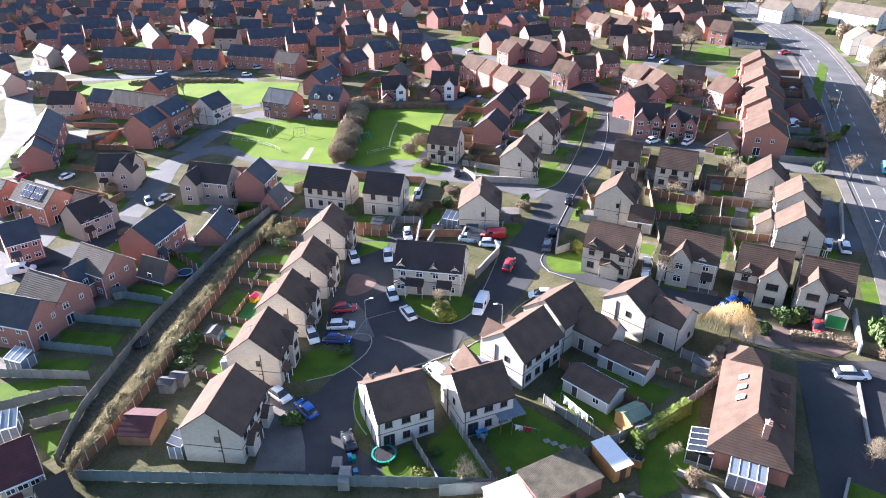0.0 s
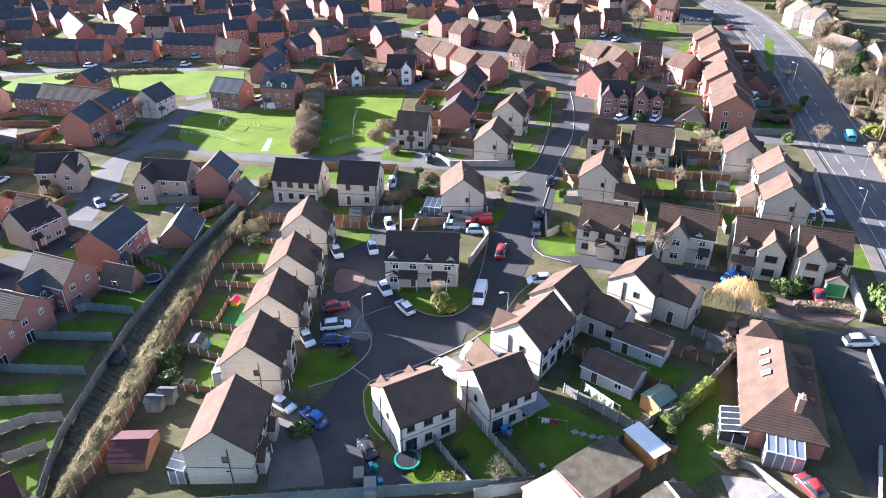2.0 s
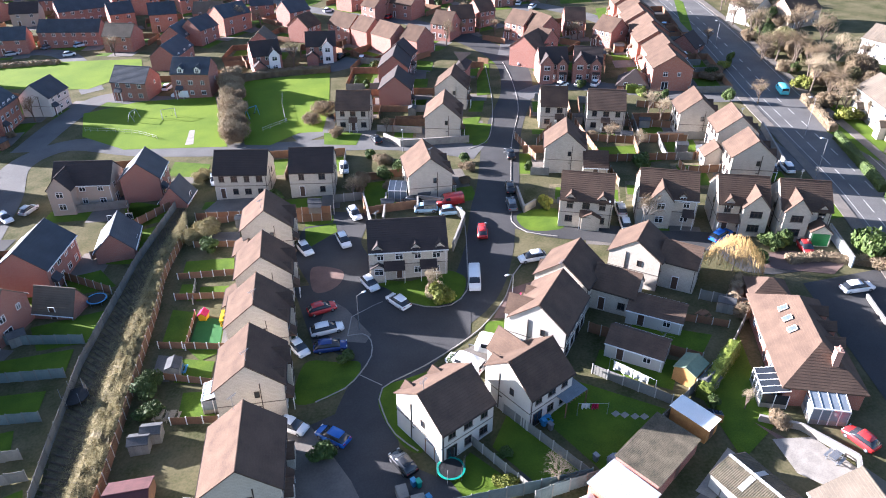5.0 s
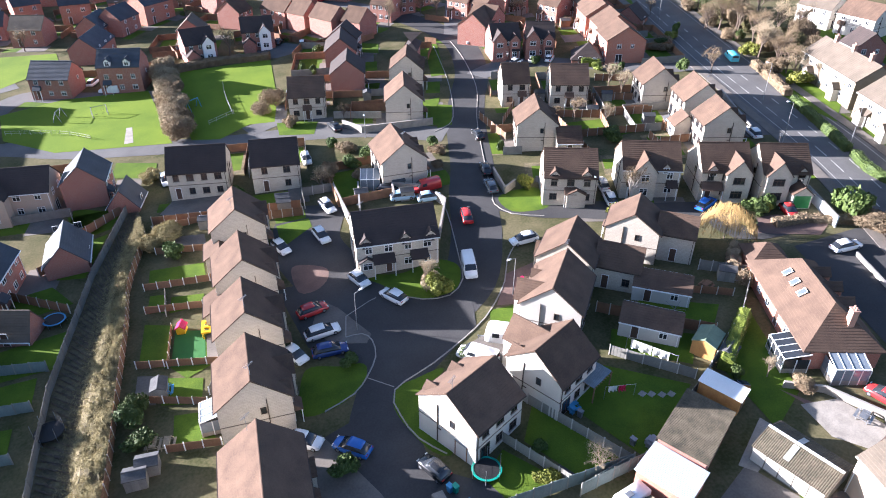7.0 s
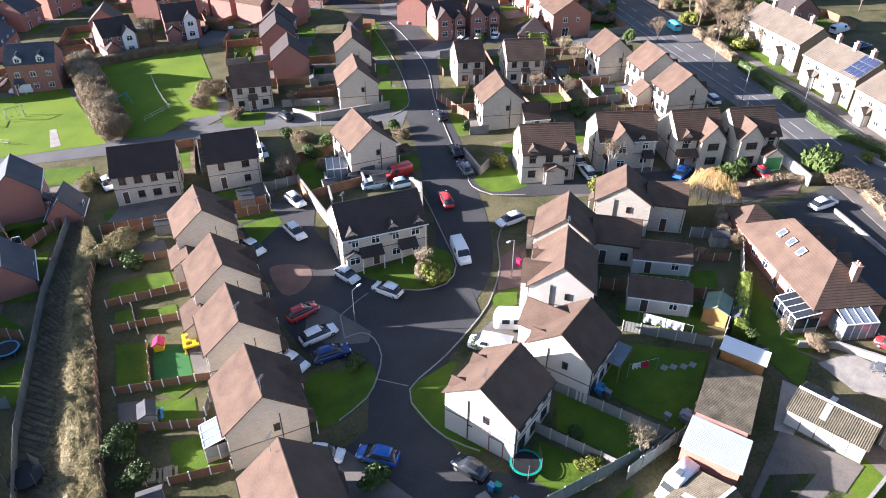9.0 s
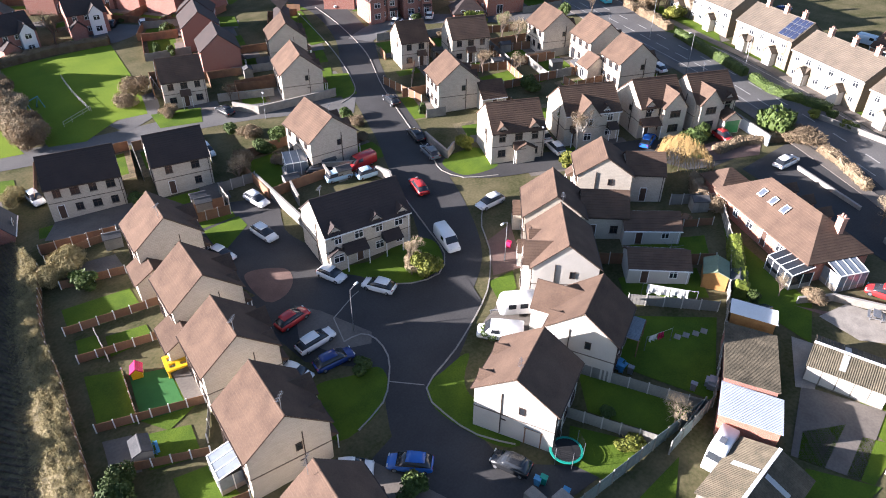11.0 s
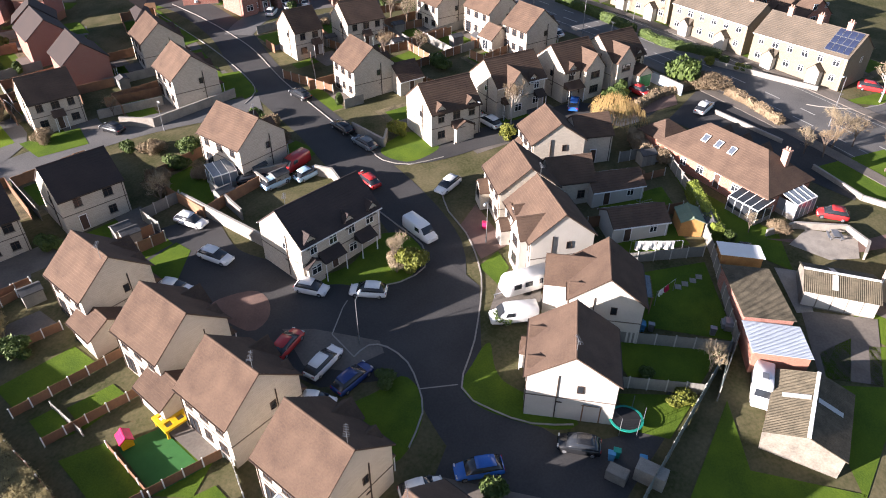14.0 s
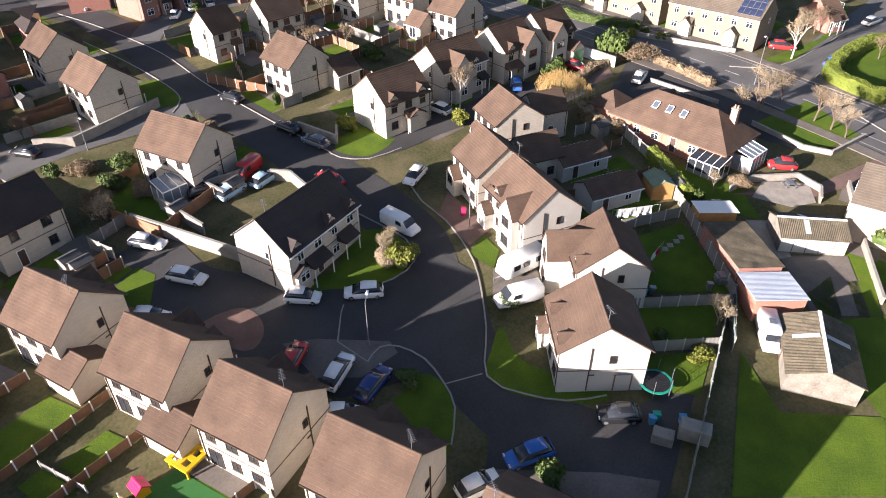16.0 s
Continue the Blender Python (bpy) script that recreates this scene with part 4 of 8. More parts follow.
# ---- brick estate ----
BRICK = "red brick house with a grey slate roof"
def brick(x, y, yaw, L, h=8.0, D=7.6, wall=RED, roof=SLATE, label=BRICK, bays=3, flip=0, **kw):
    kw.setdefault("back", False)
    kw.setdefault("canopy", y < 215)
    kw.setdefault("gables", (0, 2) if y < 175 else (0, 1) if y < 240 else (0, 0))
    if y > 240 and bays == 3:
        bays = 2
    return house(x, y, yaw + flip, L, D, h - 3.1, h, wall, roof, label, bays=bays, frame_mat=UPVC, group="brick estate houses", **kw)


brick(-67.8, 100.0, -24, 9.5, D=7, roof=PALE_TILE, label="red brick house with a weathered pale roof")
brick(-63.2, 109.0, -27, 8.8, D=7, roof=PALE_TILE, label="red brick house with a weathered pale roof")
brick(-65.9, 106.5, 61, 6.1, h=6.6, D=5.5, label="red brick link wing under dark slates", bays=2, canopy=False)
brick(-71.0, 94.0, -15, 11.5, D=7.4)
brick(-86.2, 122.3, 39, 6.2, D=8)
brick(-58.4, 121.4, 76, 10.7, D=8, bays=4)
brick(-47.0, 126.1, 87, 8.2, h=5.2, D=6, bays=1, storeys=1, label="low red brick garage house with slates", canopy=False)
brick(-53.9, 110.5, -24, 6.4, h=4.4, D=4, roof=PALE_TILE, label="low garage with a pale weathered roof", storeys=1, bays=1, canopy=False, gables=(0, 0), name="garage")
a = brick(-53.8, 147.7, -13, 10.6, wall=BEIGE, roof=DARK_TILE, label="beige brick house with a brown roof", D=7)
gable_wing(a, -3.2, -3.5, 4.2, 2.4, 4.9, 7.4, BEIGE, DARK_TILE, 1.3)
brick(-43.5, 146.3, 81, 7.7, D=7, wall=RED)
brick(-37.8, 140.2, 74, 5.8, h=4.4, D=5, storeys=1, bays=1, canopy=False, label="low red brick garage with slates", gables=(0, 0), name="garage")
brick(-114.6, 187.5, -70, 23.2, h=8.5, flip=180)
brick(-109.4, 173.0, -69, 8.3, h=7.6, flip=180)
a = brick(-91.1, 141.0, -27, 11.7, wall=RUST, roof=PALE_TILE, label="red brick house with solar panels on its roof")
brick(-103.4, 146.0, -25, 6.5, wall=RUST, roof=DARK_TILE, label="red brick house with a brown roof")
brick(-76.9, 131.9, 56, 7.1, h=7.6, wall=BEIGE, roof=DARK_TILE, label="beige brick corner house with a brown roof")
brick(-77.3, 135.6, -26, 8.2, h=7.4, wall=BEIGE, roof=BROWN_TILE, label="beige brick wing with a brown roof", D=6)
a = brick(-80.3, 157.7, 1, 8.8, wall=BEIGE, roof=DARK_TILE, label="beige brick corner house with a brown roof")
gable_wing(a, 2.6, -3.8, 4.4, 1.2, 5.0, 7.8, BEIGE, DARK_TILE, 1.2)
brick(-84.8, 187, 80, 9.5, h=9.6, wall=RUST)
brick(-81.3, 196.4, 77, 10.2, h=9.5, wall=RUST, storeys=3, bays=4)
brick(-71.5, 205.1, 68, 8.8, wall=RENDER, roof=SLATE, label="white rendered house with a slate roof")
brick(-110.2, 218.2, -16, 8.0)
brick(-95.7, 212.1, -22, 21.3, bays=6, roof=PALE_TILE, label="red brick terrace with a pale grey roof")
brick(-123.8, 218.8, 1, 8.7, wall=BEIGE, roof=DARK_TILE, label="beige brick house with a brown roof")
brick(-164.8, 254.0, -41, 19.6, wall=BEIGE, roof=DARK_TILE, label="beige brick house with a reddish roof")
brick(-49.5, 206.3, -25, 9.6)
a = brick(-34.3, 201.7, -18, 9.8, h=9.5, storeys=2)
for wx in (-2.2, 2.2):
    dormer(a, wx, -3.8, 6.4, 1.4, SLATE, WHITE, UPVC)
brick(-41.2, 231.7, 70, 13.6, h=7)
brick(-39.8, 251.2, 67, 9.9, h=7)
brick(-33.2, 252.2, 52, 9.1)
brick(-45.3, 274.6, 4, 8.9, h=9, wall=RUST)
brick(-23.3, 260.6, 38, 11.4, h=9, wall=RUST)
brick(-73.6, 269.4, -14, 19.7, bays=6, label="red brick terrace with a long slate roof")
brick(-56.9, 255.4, -24, 9.6, roof=PALE_TILE, label="red brick house with a pale grey roof")
brick(-74.8, 302.0, 21, 18.4, bays=6, label="red brick terrace with a long slate roof")
brick(-127.0, 279.1, -9, 20.5, bays=6, label="red brick terrace with a long slate roof")
brick(-110.0, 272.9, -3, 9.2)
brick(-91.7, 268.4, -4, 10.0)
brick(-88.6, 324.9, 6, 9.5)
brick(-62.7, 315.2, 18, 8.3)
brick(-75.7, 333.6, -0, 8.9)
brick(-66.3, 344.1, 12, 8.4)
brick(-54.0, 324.2, 22, 7.9)
brick(-23.5, 319.3, 32, 8.3)
brick(-11.9, 274.7, -1, 8.0)
brick(-185.6, 328.9, 7, 9.2)
brick(-166.7, 313.0, 23, 9.1)
brick(-155.6, 322.4, -4, 11.1)
brick(-180.9, 341.0, 20, 8.6)
brick(-175.0, 348.8, 30, 7.3)
brick(-167.0, 351.3, 20, 6.8)
brick(-164.7, 365.2, 31, 5.8)
brick(-157.7, 389.5, -3, 12.1)
brick(-146.8, 340.3, 37, 6.4)
brick(-111.7, 298.7, -15, 8.9)
brick(-126.1, 350.8, 31, 7.4)
brick(-113.0, 359.3, 18, 7.5)
brick(-113.2, 368.0, 23, 9.1)
brick(-99.7, 373.9, 14, 8.7)
brick(-137.0, 391.1, 11, 6.6)
brick(-227.6, 395.7, 13, 12.3)
brick(-201.4, 324.1, 8, 5.7)
brick(20.6, 270.9, 36, 10.0)
brick(29.9, 302.5, 45, 9.4)
brick(36.3, 303.0, 47, 9.3)
brick(52.1, 310.2, -18, 9.4)
brick(4.5, 325.9, 33, 6.8)
brick(12.9, 335.4, 26, 6.0)
brick(27.7, 336.3, 24, 10.5)
brick(-1.6, 323.8, 44, 8.9)
brick(-16.0, 301.9, 23, 9.0)
brick(-2.3, 260.0, 32, 8.7)
brick(52.2, 336.8, 4, 10.7)
brick(66.0, 315.2, 53, 13.9)
# sunlight on these roofs is painted in by the pale tile colour
for q in ((-130.5, 315.8, -61, 32.4), (-152.8, 284.6, -54, 17.7), (-39.7, 314.6, 41, 8.6), (-44.6, 355.1, 13, 8.5), (-30.7, 331.8, 30, 7.3), (-78.9, 370.9, 2, 8.8), (-111.2, 324.7, -54, 19.9), (-53.1, 363.6, 38, 7.3)):
    brick(*q, roof=PALE_TILE, label="red brick house with a roof coloured pale for sunlight")
for q in ((-94.6, 306.4, -2, 9.6), (-167.9, 293.3, -40, 13.8)):
    brick(*q, roof=DARK_TILE, wall=BEIGE, label="beige brick house with a dark roof")
BROWN_BRICK = "red brick house with a brown tiled roof"
for q in ((-15.4, 214.3, 7, 8.1), (0.9, 215.8, -8, 8.5)):
    a = brick(*q, roof=DARK_TILE, label=BROWN_BRICK)
    gable_wing(a, 1.8, -3.8, 3.0, 1.0, 4.9, 6.6, WHITE, DARK_TILE, 1.4)
    gable_wing(a, -2.6, -3.8, 3.2, 2.0, 2.3, 3.8, RED, DARK_TILE)
for q in ((16.6, 188.9, 71, 10.7), (13.1, 172.6, 71, 9.2), (19.9, 196.6, 59, 6.0)):
    brick(*q, roof=DARK_TILE, label=BROWN_BRICK)
for q in ((16.7, 224.9, -59, 6.9), (21.6, 215.7, -62, 8.8), (27.9, 208.7, -56, 6.4)):
    brick(*q, roof=BROWN_TILE, label="red brick terrace house with brown tiles", flip=180)
brick(32.0, 179.2, -30, 2.9, roof=DARK_TILE, hips=(1, 1), label="brick house with a hipped brown roof", gables=(0, 0))
for q in ((54.2, 173.3, -14, 7.3), (62.5, 169.7, -25, 7.0)):
    a = brick(*q, roof=DARK_TILE, label="red brick house with a white gabled bay", door=2)
    gable_wing(a, -1.9, -3.8, 3.4, 0.9, 4.9, 7.0, RED, DARK_TILE, 1.5)
    gable_wing(a, 2.0, -3.8, 2.4, 0.5, 4.9, 6.2, RED, DARK_TILE, 1.2)
brick(69.8, 158.6, -34, 7.4, h=4.6, storeys=1, bays=2, hips=(1, 1), roof=DARK_TILE, label="low red brick garage block with hipped roof", canopy=False, gables=(0, 0), name="garage")
brick(76.2, 205.8, -19, 6.1, roof=BROWN_TILE, label=BROWN_BRICK)
brick(64.7, 204.6, -77, 10.4, roof=BROWN_TILE, label=BROWN_BRICK)
brick(61.0, 209.6, -60, 7.1, roof=BROWN_TILE, label=BROWN_BRICK)
brick(54.9, 188.2, 43, 11.3, roof=BROWN_TILE, label=BROWN_BRICK)
brick(46.5, 224.9, -2, 7.3, roof=BROWN_TILE, label=BROWN_BRICK)
brick(54.9, 229.7, 16, 6.2, roof=BROWN_TILE, label=BROWN_BRICK)
brick(40.2, 220.2, -45, 6.6, roof=BROWN_TILE, label=BROWN_BRICK)
brick(65.3, 289.6, -62, 9.8, roof=BROWN_TILE, label=BROWN_BRICK)
brick(72.2, 283.4, -60, 11.3, roof=BROWN_TILE, label=BROWN_BRICK)
brick(28.3, 255.7, -47, 8.3, roof=BROWN_TILE, label=BROWN_BRICK)
brick(35.3, 250.2, -52, 9.9, roof=BROWN_TILE, label=BROWN_BRICK)
brick(24.9, 252.0, -56, 6.5, roof=BROWN_TILE, label=BROWN_BRICK)
brick(69.8, 250.5, -1, 7.0, roof=BROWN_TILE, label=BROWN_BRICK)
brick(80.0, 253.8, -7, 6.3, roof=BROWN_TILE, label=BROWN_BRICK)
brick(49.9, 264.1, 13, 10.2, roof=BROWN_TILE, label=BROWN_BRICK)
brick(80.8, 191.4, -67, 6.6, roof=BROWN_TILE, label=BROWN_BRICK)
brick(93.4, 309.2, 26, 9.3, roof=BROWN_TILE, label=BROWN_BRICK)
brick(104.5, 302.1, 37, 15.4, roof=BROWN_TILE, label=BROWN_BRICK)
brick(105.7, 273.5, 10, 11.7, roof=BROWN_TILE, label=BROWN_BRICK)
brick(105.3, 264.2, -41, 7.0, roof=BROWN_TILE, label=BROWN_BRICK)
brick(11.7, 232.8, -57, 9.8, roof=BROWN_TILE, label=BROWN_BRICK)
brick(-1.1, 238.6, 47, 7.1, roof=BROWN_TILE, label=BROWN_BRICK)
brick(58.5, 190.7, -58, 7.4, roof=BROWN_TILE, label=BROWN_BRICK)
# the rest of the far estate, street after street
def in_poly(x, y, poly):
    c = False
    for (x0, y0), (x1, y1) in zip(poly, poly[1:] + poly[:1]):
        if (y0 > y) != (y1 > y) and x < (x1 - x0) * (y - y0) / (y1 - y0) + x0:
            c = not c
    return c


ESTATE_ROADS = [STREET, MAIN, SIDE, [(-62, 215), (-80, 262), (-130, 264), (-160, 270), (-190, 330)], [(-95, 108), (-88, 128), (-100, 155), (-122, 165), (-133, 205), (-150, 235), (-170, 275)],
                [(-11.0, 311.0), (-0.8, 286.9), (14.5, 264.4), (33.6, 243.6), (39.8, 231.2)], [(51.1, 195.3), (75.2, 241.9), (85.9, 231.9), (91.3, 210.6), (86.8, 194.1)]]


def road_gap(x, y):
    best = 1e9
    for line in ESTATE_ROADS:
        for a, b in zip(line, line[1:]):
            a, b, p = Vector(a), Vector(b), Vector((x, y))
            t = max(0, min(1, (p - a).dot(b - a) / (b - a).length_squared))
            best = min(best, (p - a.lerp(b, t)).length)
    return best


rng = random.Random(11)
for j in range(13):
    for i in range(38):
        x = -330 + i * 15.0 + (7.5 if j % 2 else 0) + rng.uniform(-1.5, 1.5)
        y = 222 + j * 21.0 - 0.30 * x + rng.uniform(-2, 2) - 40
        yaw = rng.choice((-14, -18, -10, 20, 74, 70)) + rng.uniform(-4, 4)
        kind = rng.random()
        if y < 225 or y > 425 - 0.34 * x or x < -0.66 * y or x > 0.42 * y or any(in_poly(x, y, f) for f in FIELDS):
            continue
        if road_gap(x, y) < 10.5 or any(math.hypot(x - p[0], y - p[1]) < 8.4 + p[3] * 0.5 for p in PLOTS):
            continue
        size = rng.uniform(7.5, 10.5)
        if x < 30:
            wall, roof, text = (RUST, SLATE, "red brick house with a slate roof among others") if kind < 0.6 else (RED, PALE_TILE, "red brick house with a pale roof among others") if kind < 0.85 else (BEIGE, DARK_TILE, "beige brick house with a dark roof among others")
        else:
            wall, roof, text = (RUST, BROWN_TILE, "orange brick house with brown tiles among others") if kind < 0.7 else (BEIGE, DARK_TILE, "beige brick house with a dark roof among others")
        a = brick(x, y, yaw, size, h=rng.uniform(7.4, 8.6), D=7.0, wall=wall, roof=roof, label=text, bays=2, door=-1, canopy=False)
        if rng.random() < 0.3 and abs(yaw) < 30 and y < 330:
            gable_wing(a, 1.5, -3.5, 3.0, 0.9, 4.6, 6.4, wall, roof)

# stepped terrace along the main road
p0, p1 = Vector((101.2, 219.2)), Vector((76.7, 152.4))
for i in range(7):
    p = p0.lerp(p1, (i + 0.5) / 7)
    brick(p.x + (0.5 if i % 2 else -0.5), p.y, math.degrees(math.atan2(p0.y - p1.y, p0.x - p1.x)), (p0 - p1).length / 7 - 0.1, h=8.5 - 0.12 * (i % 2), D=9.4, wall=RUST, roof=BROWN_TILE, back=True, label="stepped brick terrace house with brown tiles", bays=2, flip=180)
brick(97.1, 177.7, 35, 6.8, h=5, roof=DARK_TILE, storeys=1, bays=1, label="low brick garage with a dark roof", canopy=False, name="garage")
brick(113.8, 257.2, -24, 11.5, h=4.4, D=9, wall=RENDER, roof=SLATE, storeys=1, bays=4, label="low white flat commercial building", canopy=False)
for q in ((144.0, 240.1, -101, 8.8), (143.4, 228.8, -77, 5.5), (139.3, 295.4, -62, 11.0), (150.5, 294.8, -53, 10.7), (163.6, 277.8, -60, 20.0)):
    brick(*q, wall=RENDER, roof=PALE_TILE, label="white rendered house with a pale roof")

# terraces across the main road
BUFF = masonry("buff_stone_block", (0.23, 0.19, 0.135), (0.18, 0.15, 0.105), (0.28, 0.25, 0.2), 0.4, 0.2)
TERRACE = "buff stone terrace with a pale tiled roof"
def terrace(x, y, yaw, L, panels=None):
    ob = house(x, y, yaw, L, 8.4, 5.2, 8.2, BUFF, PALE_TILE, TERRACE, bays=max(4, int(L / 2.6)), door=1, frame_mat=UPVC, group="road terraces")
    for k in (-0.3, 0.02, 0.32):
        chimney(ob, k * L, 0, 8.2, 1.2, RUST)
    for k in (-0.25, 0.25):
        gable_wing(ob, k * L, -4.2, 2.0, 1.4, 2.3, 3.2, RENDER, PALE_TILE)
    if panels is not None:
        solar(ob, panels * L, -2.1, 6.7, 36, 4, 3)
    return ob


SOLAR = mat("solar_cells", (0.03, 0.04, 0.08), (0.02, 0.025, 0.05), 1, 6, 0.15, spec=0.6)
def solar(parent, x, y, z, tilt, nx, ny):
    """An array of framed solar panels lying on a roof slope."""
    for i in range(nx):
        for j in range(ny):
            me = shared(("solar_panel",), solar_bm, (LEAD, SOLAR))
            m = pose(x, y, z + 0.18, tilt, 0, 0) @ pose((i - (nx - 1) / 2) * 1.05, (j - (ny - 1) / 2) * 1.55, 0)
            piece("solar_panel", me, parent, m)


def solar_bm():
    bm = bmesh.new()
    box(bm, -0.5, -0.75, 0, 0.5, 0.75, 0.05)
    box(bm, -0.47, -0.72, 0.05, 0.47, 0.72, 0.056, 1)
    return bm


terrace(96.6, 96.6, -112, 15.4, panels=0.36)
terrace(105.6, 116.2, -112, 21.4)
terrace(88.7, 80.4, -114, 17.1)
pa, pb = Vector((84.6, 71.4)), Vector((78.7, 55.5))
terrace((pa.x + pb.x) / 2, (pa.y + pb.y) / 2, math.degrees(math.atan2(pb.y - pa.y, pb.x - pa.x)), (pb - pa).length, panels=0.36)
for q in ((110.4, 78.8, -107, 6.2), (105.1, 69.2, -121, 9.5)):
    brick(*q, h=5.2, wall=RUST, roof=BROWN_TILE, storeys=1, label="brick bungalow with an orange roof")
brick(92.0, 45.4, -49, 4.0, h=5.4, storeys=1, label="brick bungalow with an orange roof", roof=BROWN_TILE)
brick(120.0, 124.0, -109, 6.1, wall=RED, roof=DARK_TILE, label=BROWN_BRICK)
brick(26.2, 41.8, -103, 6.3, D=8, wall=BEIGE, roof=PALE_TILE, label="pale brick house with a tiled roof", flip=180)
b = [o for o in scene.objects if o.get("label") == "red brick house with solar panels on its roof"][0]
solar(b, -1.6, -1.8, 6.5, 39, 3, 2)
solar(b, 2.0, -1.8, 6.5, 39, 3, 2)

# ---- fences, walls and hedges ----
def panel_bm(h, boards=9, w=1.8):
    """Overlapping upright boards, in and out by turns, in one welded panel."""
    bm = bmesh.new()
    line = []
    for i in range(boards):
        y = -0.022 if i % 2 else -0.004
        line += [(-w / 2 + w * i / boards, y), (-w / 2 + w * (i + 1) / boards, y)]
    loop = line + [(x, y + 0.03) for x, y in line[::-1]]
    lo, hi = [bm.verts.new((x, y, 0.04)) for x, y in loop], [bm.verts.new((x, y, h)) for x, y in loop]
    n = len(loop)
    for i in range(n):
        j = (i + 1) % n
        if (loop[i][0], loop[i][1]) != (loop[j][0], loop[j][1]):
            bm.faces.new((lo[i], lo[j], hi[j], hi[i]))
    for i in range(n // 2 - 1):
        k = n - 1 - i
        if abs(loop[i][0] - loop[i + 1][0]) > 1e-6:
            bm.faces.new((hi[i], hi[i + 1], hi[k - 1], hi[k]))
    bmesh.ops.remove_doubles(bm, verts=bm.verts, dist=0.0005)
    return bm


def post_bm(h):
    bm = bmesh.new()
    box(bm, -0.06, -0.06, -0.4, 0.06, 0.06, h + 0.1)
    v = [bm.verts.new((x, y, h + 0.1)) for x, y in ((-0.06, -0.06), (0.06, -0.06), (0.06, 0.06), (-0.06, 0.06))]
    t = bm.verts.new((0, 0, h + 0.17))
    for i in range(4):
        bm.faces.new((v[i], v[(i + 1) % 4], t))
    return bm


def far_run(bm, a, b, h, base):
    """Stepped boarded panels with posts between two points."""
    a, b = Vector(a), Vector(b)
    n = max(1, round((b - a).length / 1.9))
    d = (b - a).normalized()
    s = Vector((-d.y, d.x)) * 0.04
    rows = []
    for i in range(n):
        g = G(*a.lerp(b, (i + 0.5) / n)) - base.z
        for t in (i / n, (i + 1) / n):
            p = a.lerp(b, t)
            rows.append([bm.verts.new((c.x - base.x, c.y - base.y, z)) for c, z in ((p - s, g - 0.15), (p - s, g + h), (p + s, g + h), (p + s, g - 0.15))])
    for p, q in zip(rows, rows[1:]):
        for k in range(3):
            bm.faces.new((p[k], q[k], q[k + 1], p[k + 1]))
    bm.faces.new(rows[0]), bm.faces.new(rows[-1][::-1])


def fence(pts, h=1.75, material=WOOD_FENCE, label="brown wooden garden fence with concrete posts", post=POST, group="garden fences"):
    """A run of boarded panels between posts, stepping with the ground."""
    top = empty("fence", pts[0][0], pts[0][1])
    tagged(top, label, "fence", group=group)
    base = top.location
    if group == "far fences" and pts[0][1] > 150:
        bm = bmesh.new()
        for a, b in zip(pts, pts[1:]):
            far_run(bm, a, b, h, base)
        part("panel", bm, material, top)
        return top
    for a, b in zip(pts, pts[1:]):
        a, b = Vector(a), Vector(b)
        n = max(1, round((b - a).length / 1.9))
        yaw = math.degrees(math.atan2(b.y - a.y, b.x - a.x))
        k = (b - a).length / n / 1.85
        for i in range(n + 1):
            p = a.lerp(b, i / n)
            piece("post", shared(("post", h, post.name), lambda: post_bm(h), post), top, pose(p.x - base.x, p.y - base.y, G(p.x, p.y) - base.z, 0, 0, yaw))
            if i < n:
                p = a.lerp(b, (i + 0.5) / n)
                piece("panel", shared(("panel", h, material.name), lambda: panel_bm(h), material), top,
                      pose(p.x - base.x, p.y - base.y, G(p.x, p.y) - base.z, 0, 0, yaw) @ Matrix.Diagonal((k, 1, 1, 1)))
    return top


def garden_wall(pts, h=1.7, material=CONCRETE, label="pale rendered garden wall", t=0.12):
    top = empty("garden_wall", pts[0][0], pts[0][1])
    tagged(top, label, "wall", group="garden walls")
    base = top.location
    for a, b in zip(pts, pts[1:]):
        a, b = Vector(a), Vector(b)
        s = (b - a).normalized()
        s = Vector((-s.y, s.x)) * t
        bm = bmesh.new()
        ends = [(p + k, z) for z in (0, 1) for p, k in ((a, s), (a, -s), (b, -s), (b, s))]
        v = [bm.verts.new((p.x - base.x, p.y - base.y, G(p.x, p.y) - base.z + (h if z else -0.3))) for p, z in ends]
        for q in ((4, 5, 6, 7), (0, 1, 5, 4), (1, 2, 6, 5), (2, 3, 7, 6), (3, 0, 4, 7)):
            bm.faces.new([v[i] for i in q])
        bmesh.ops.recalc_face_normals(bm, faces=bm.faces)
        part("wall_run", bm, material, top)
        bm = bmesh.new()
        c = [(p + k * 1.35, z) for z in (0, 1) for p, k in ((a, s), (a, -s), (b, -s), (b, s))]
        v = [bm.verts.new((p.x - base.x, p.y - base.y, G(p.x, p.y) - base.z + h + 0.002 + 0.07 * z)) for p, z in c]
        for q in ((0, 3, 2, 1), (4, 5, 6, 7), (0, 1, 5, 4), (1, 2, 6, 5), (2, 3, 7, 6), (3, 0, 4, 7)):
            bm.faces.new([v[i] for i in q])
        bmesh.ops.recalc_face_normals(bm, faces=bm.faces)
        part("coping", bm, KERB, top)


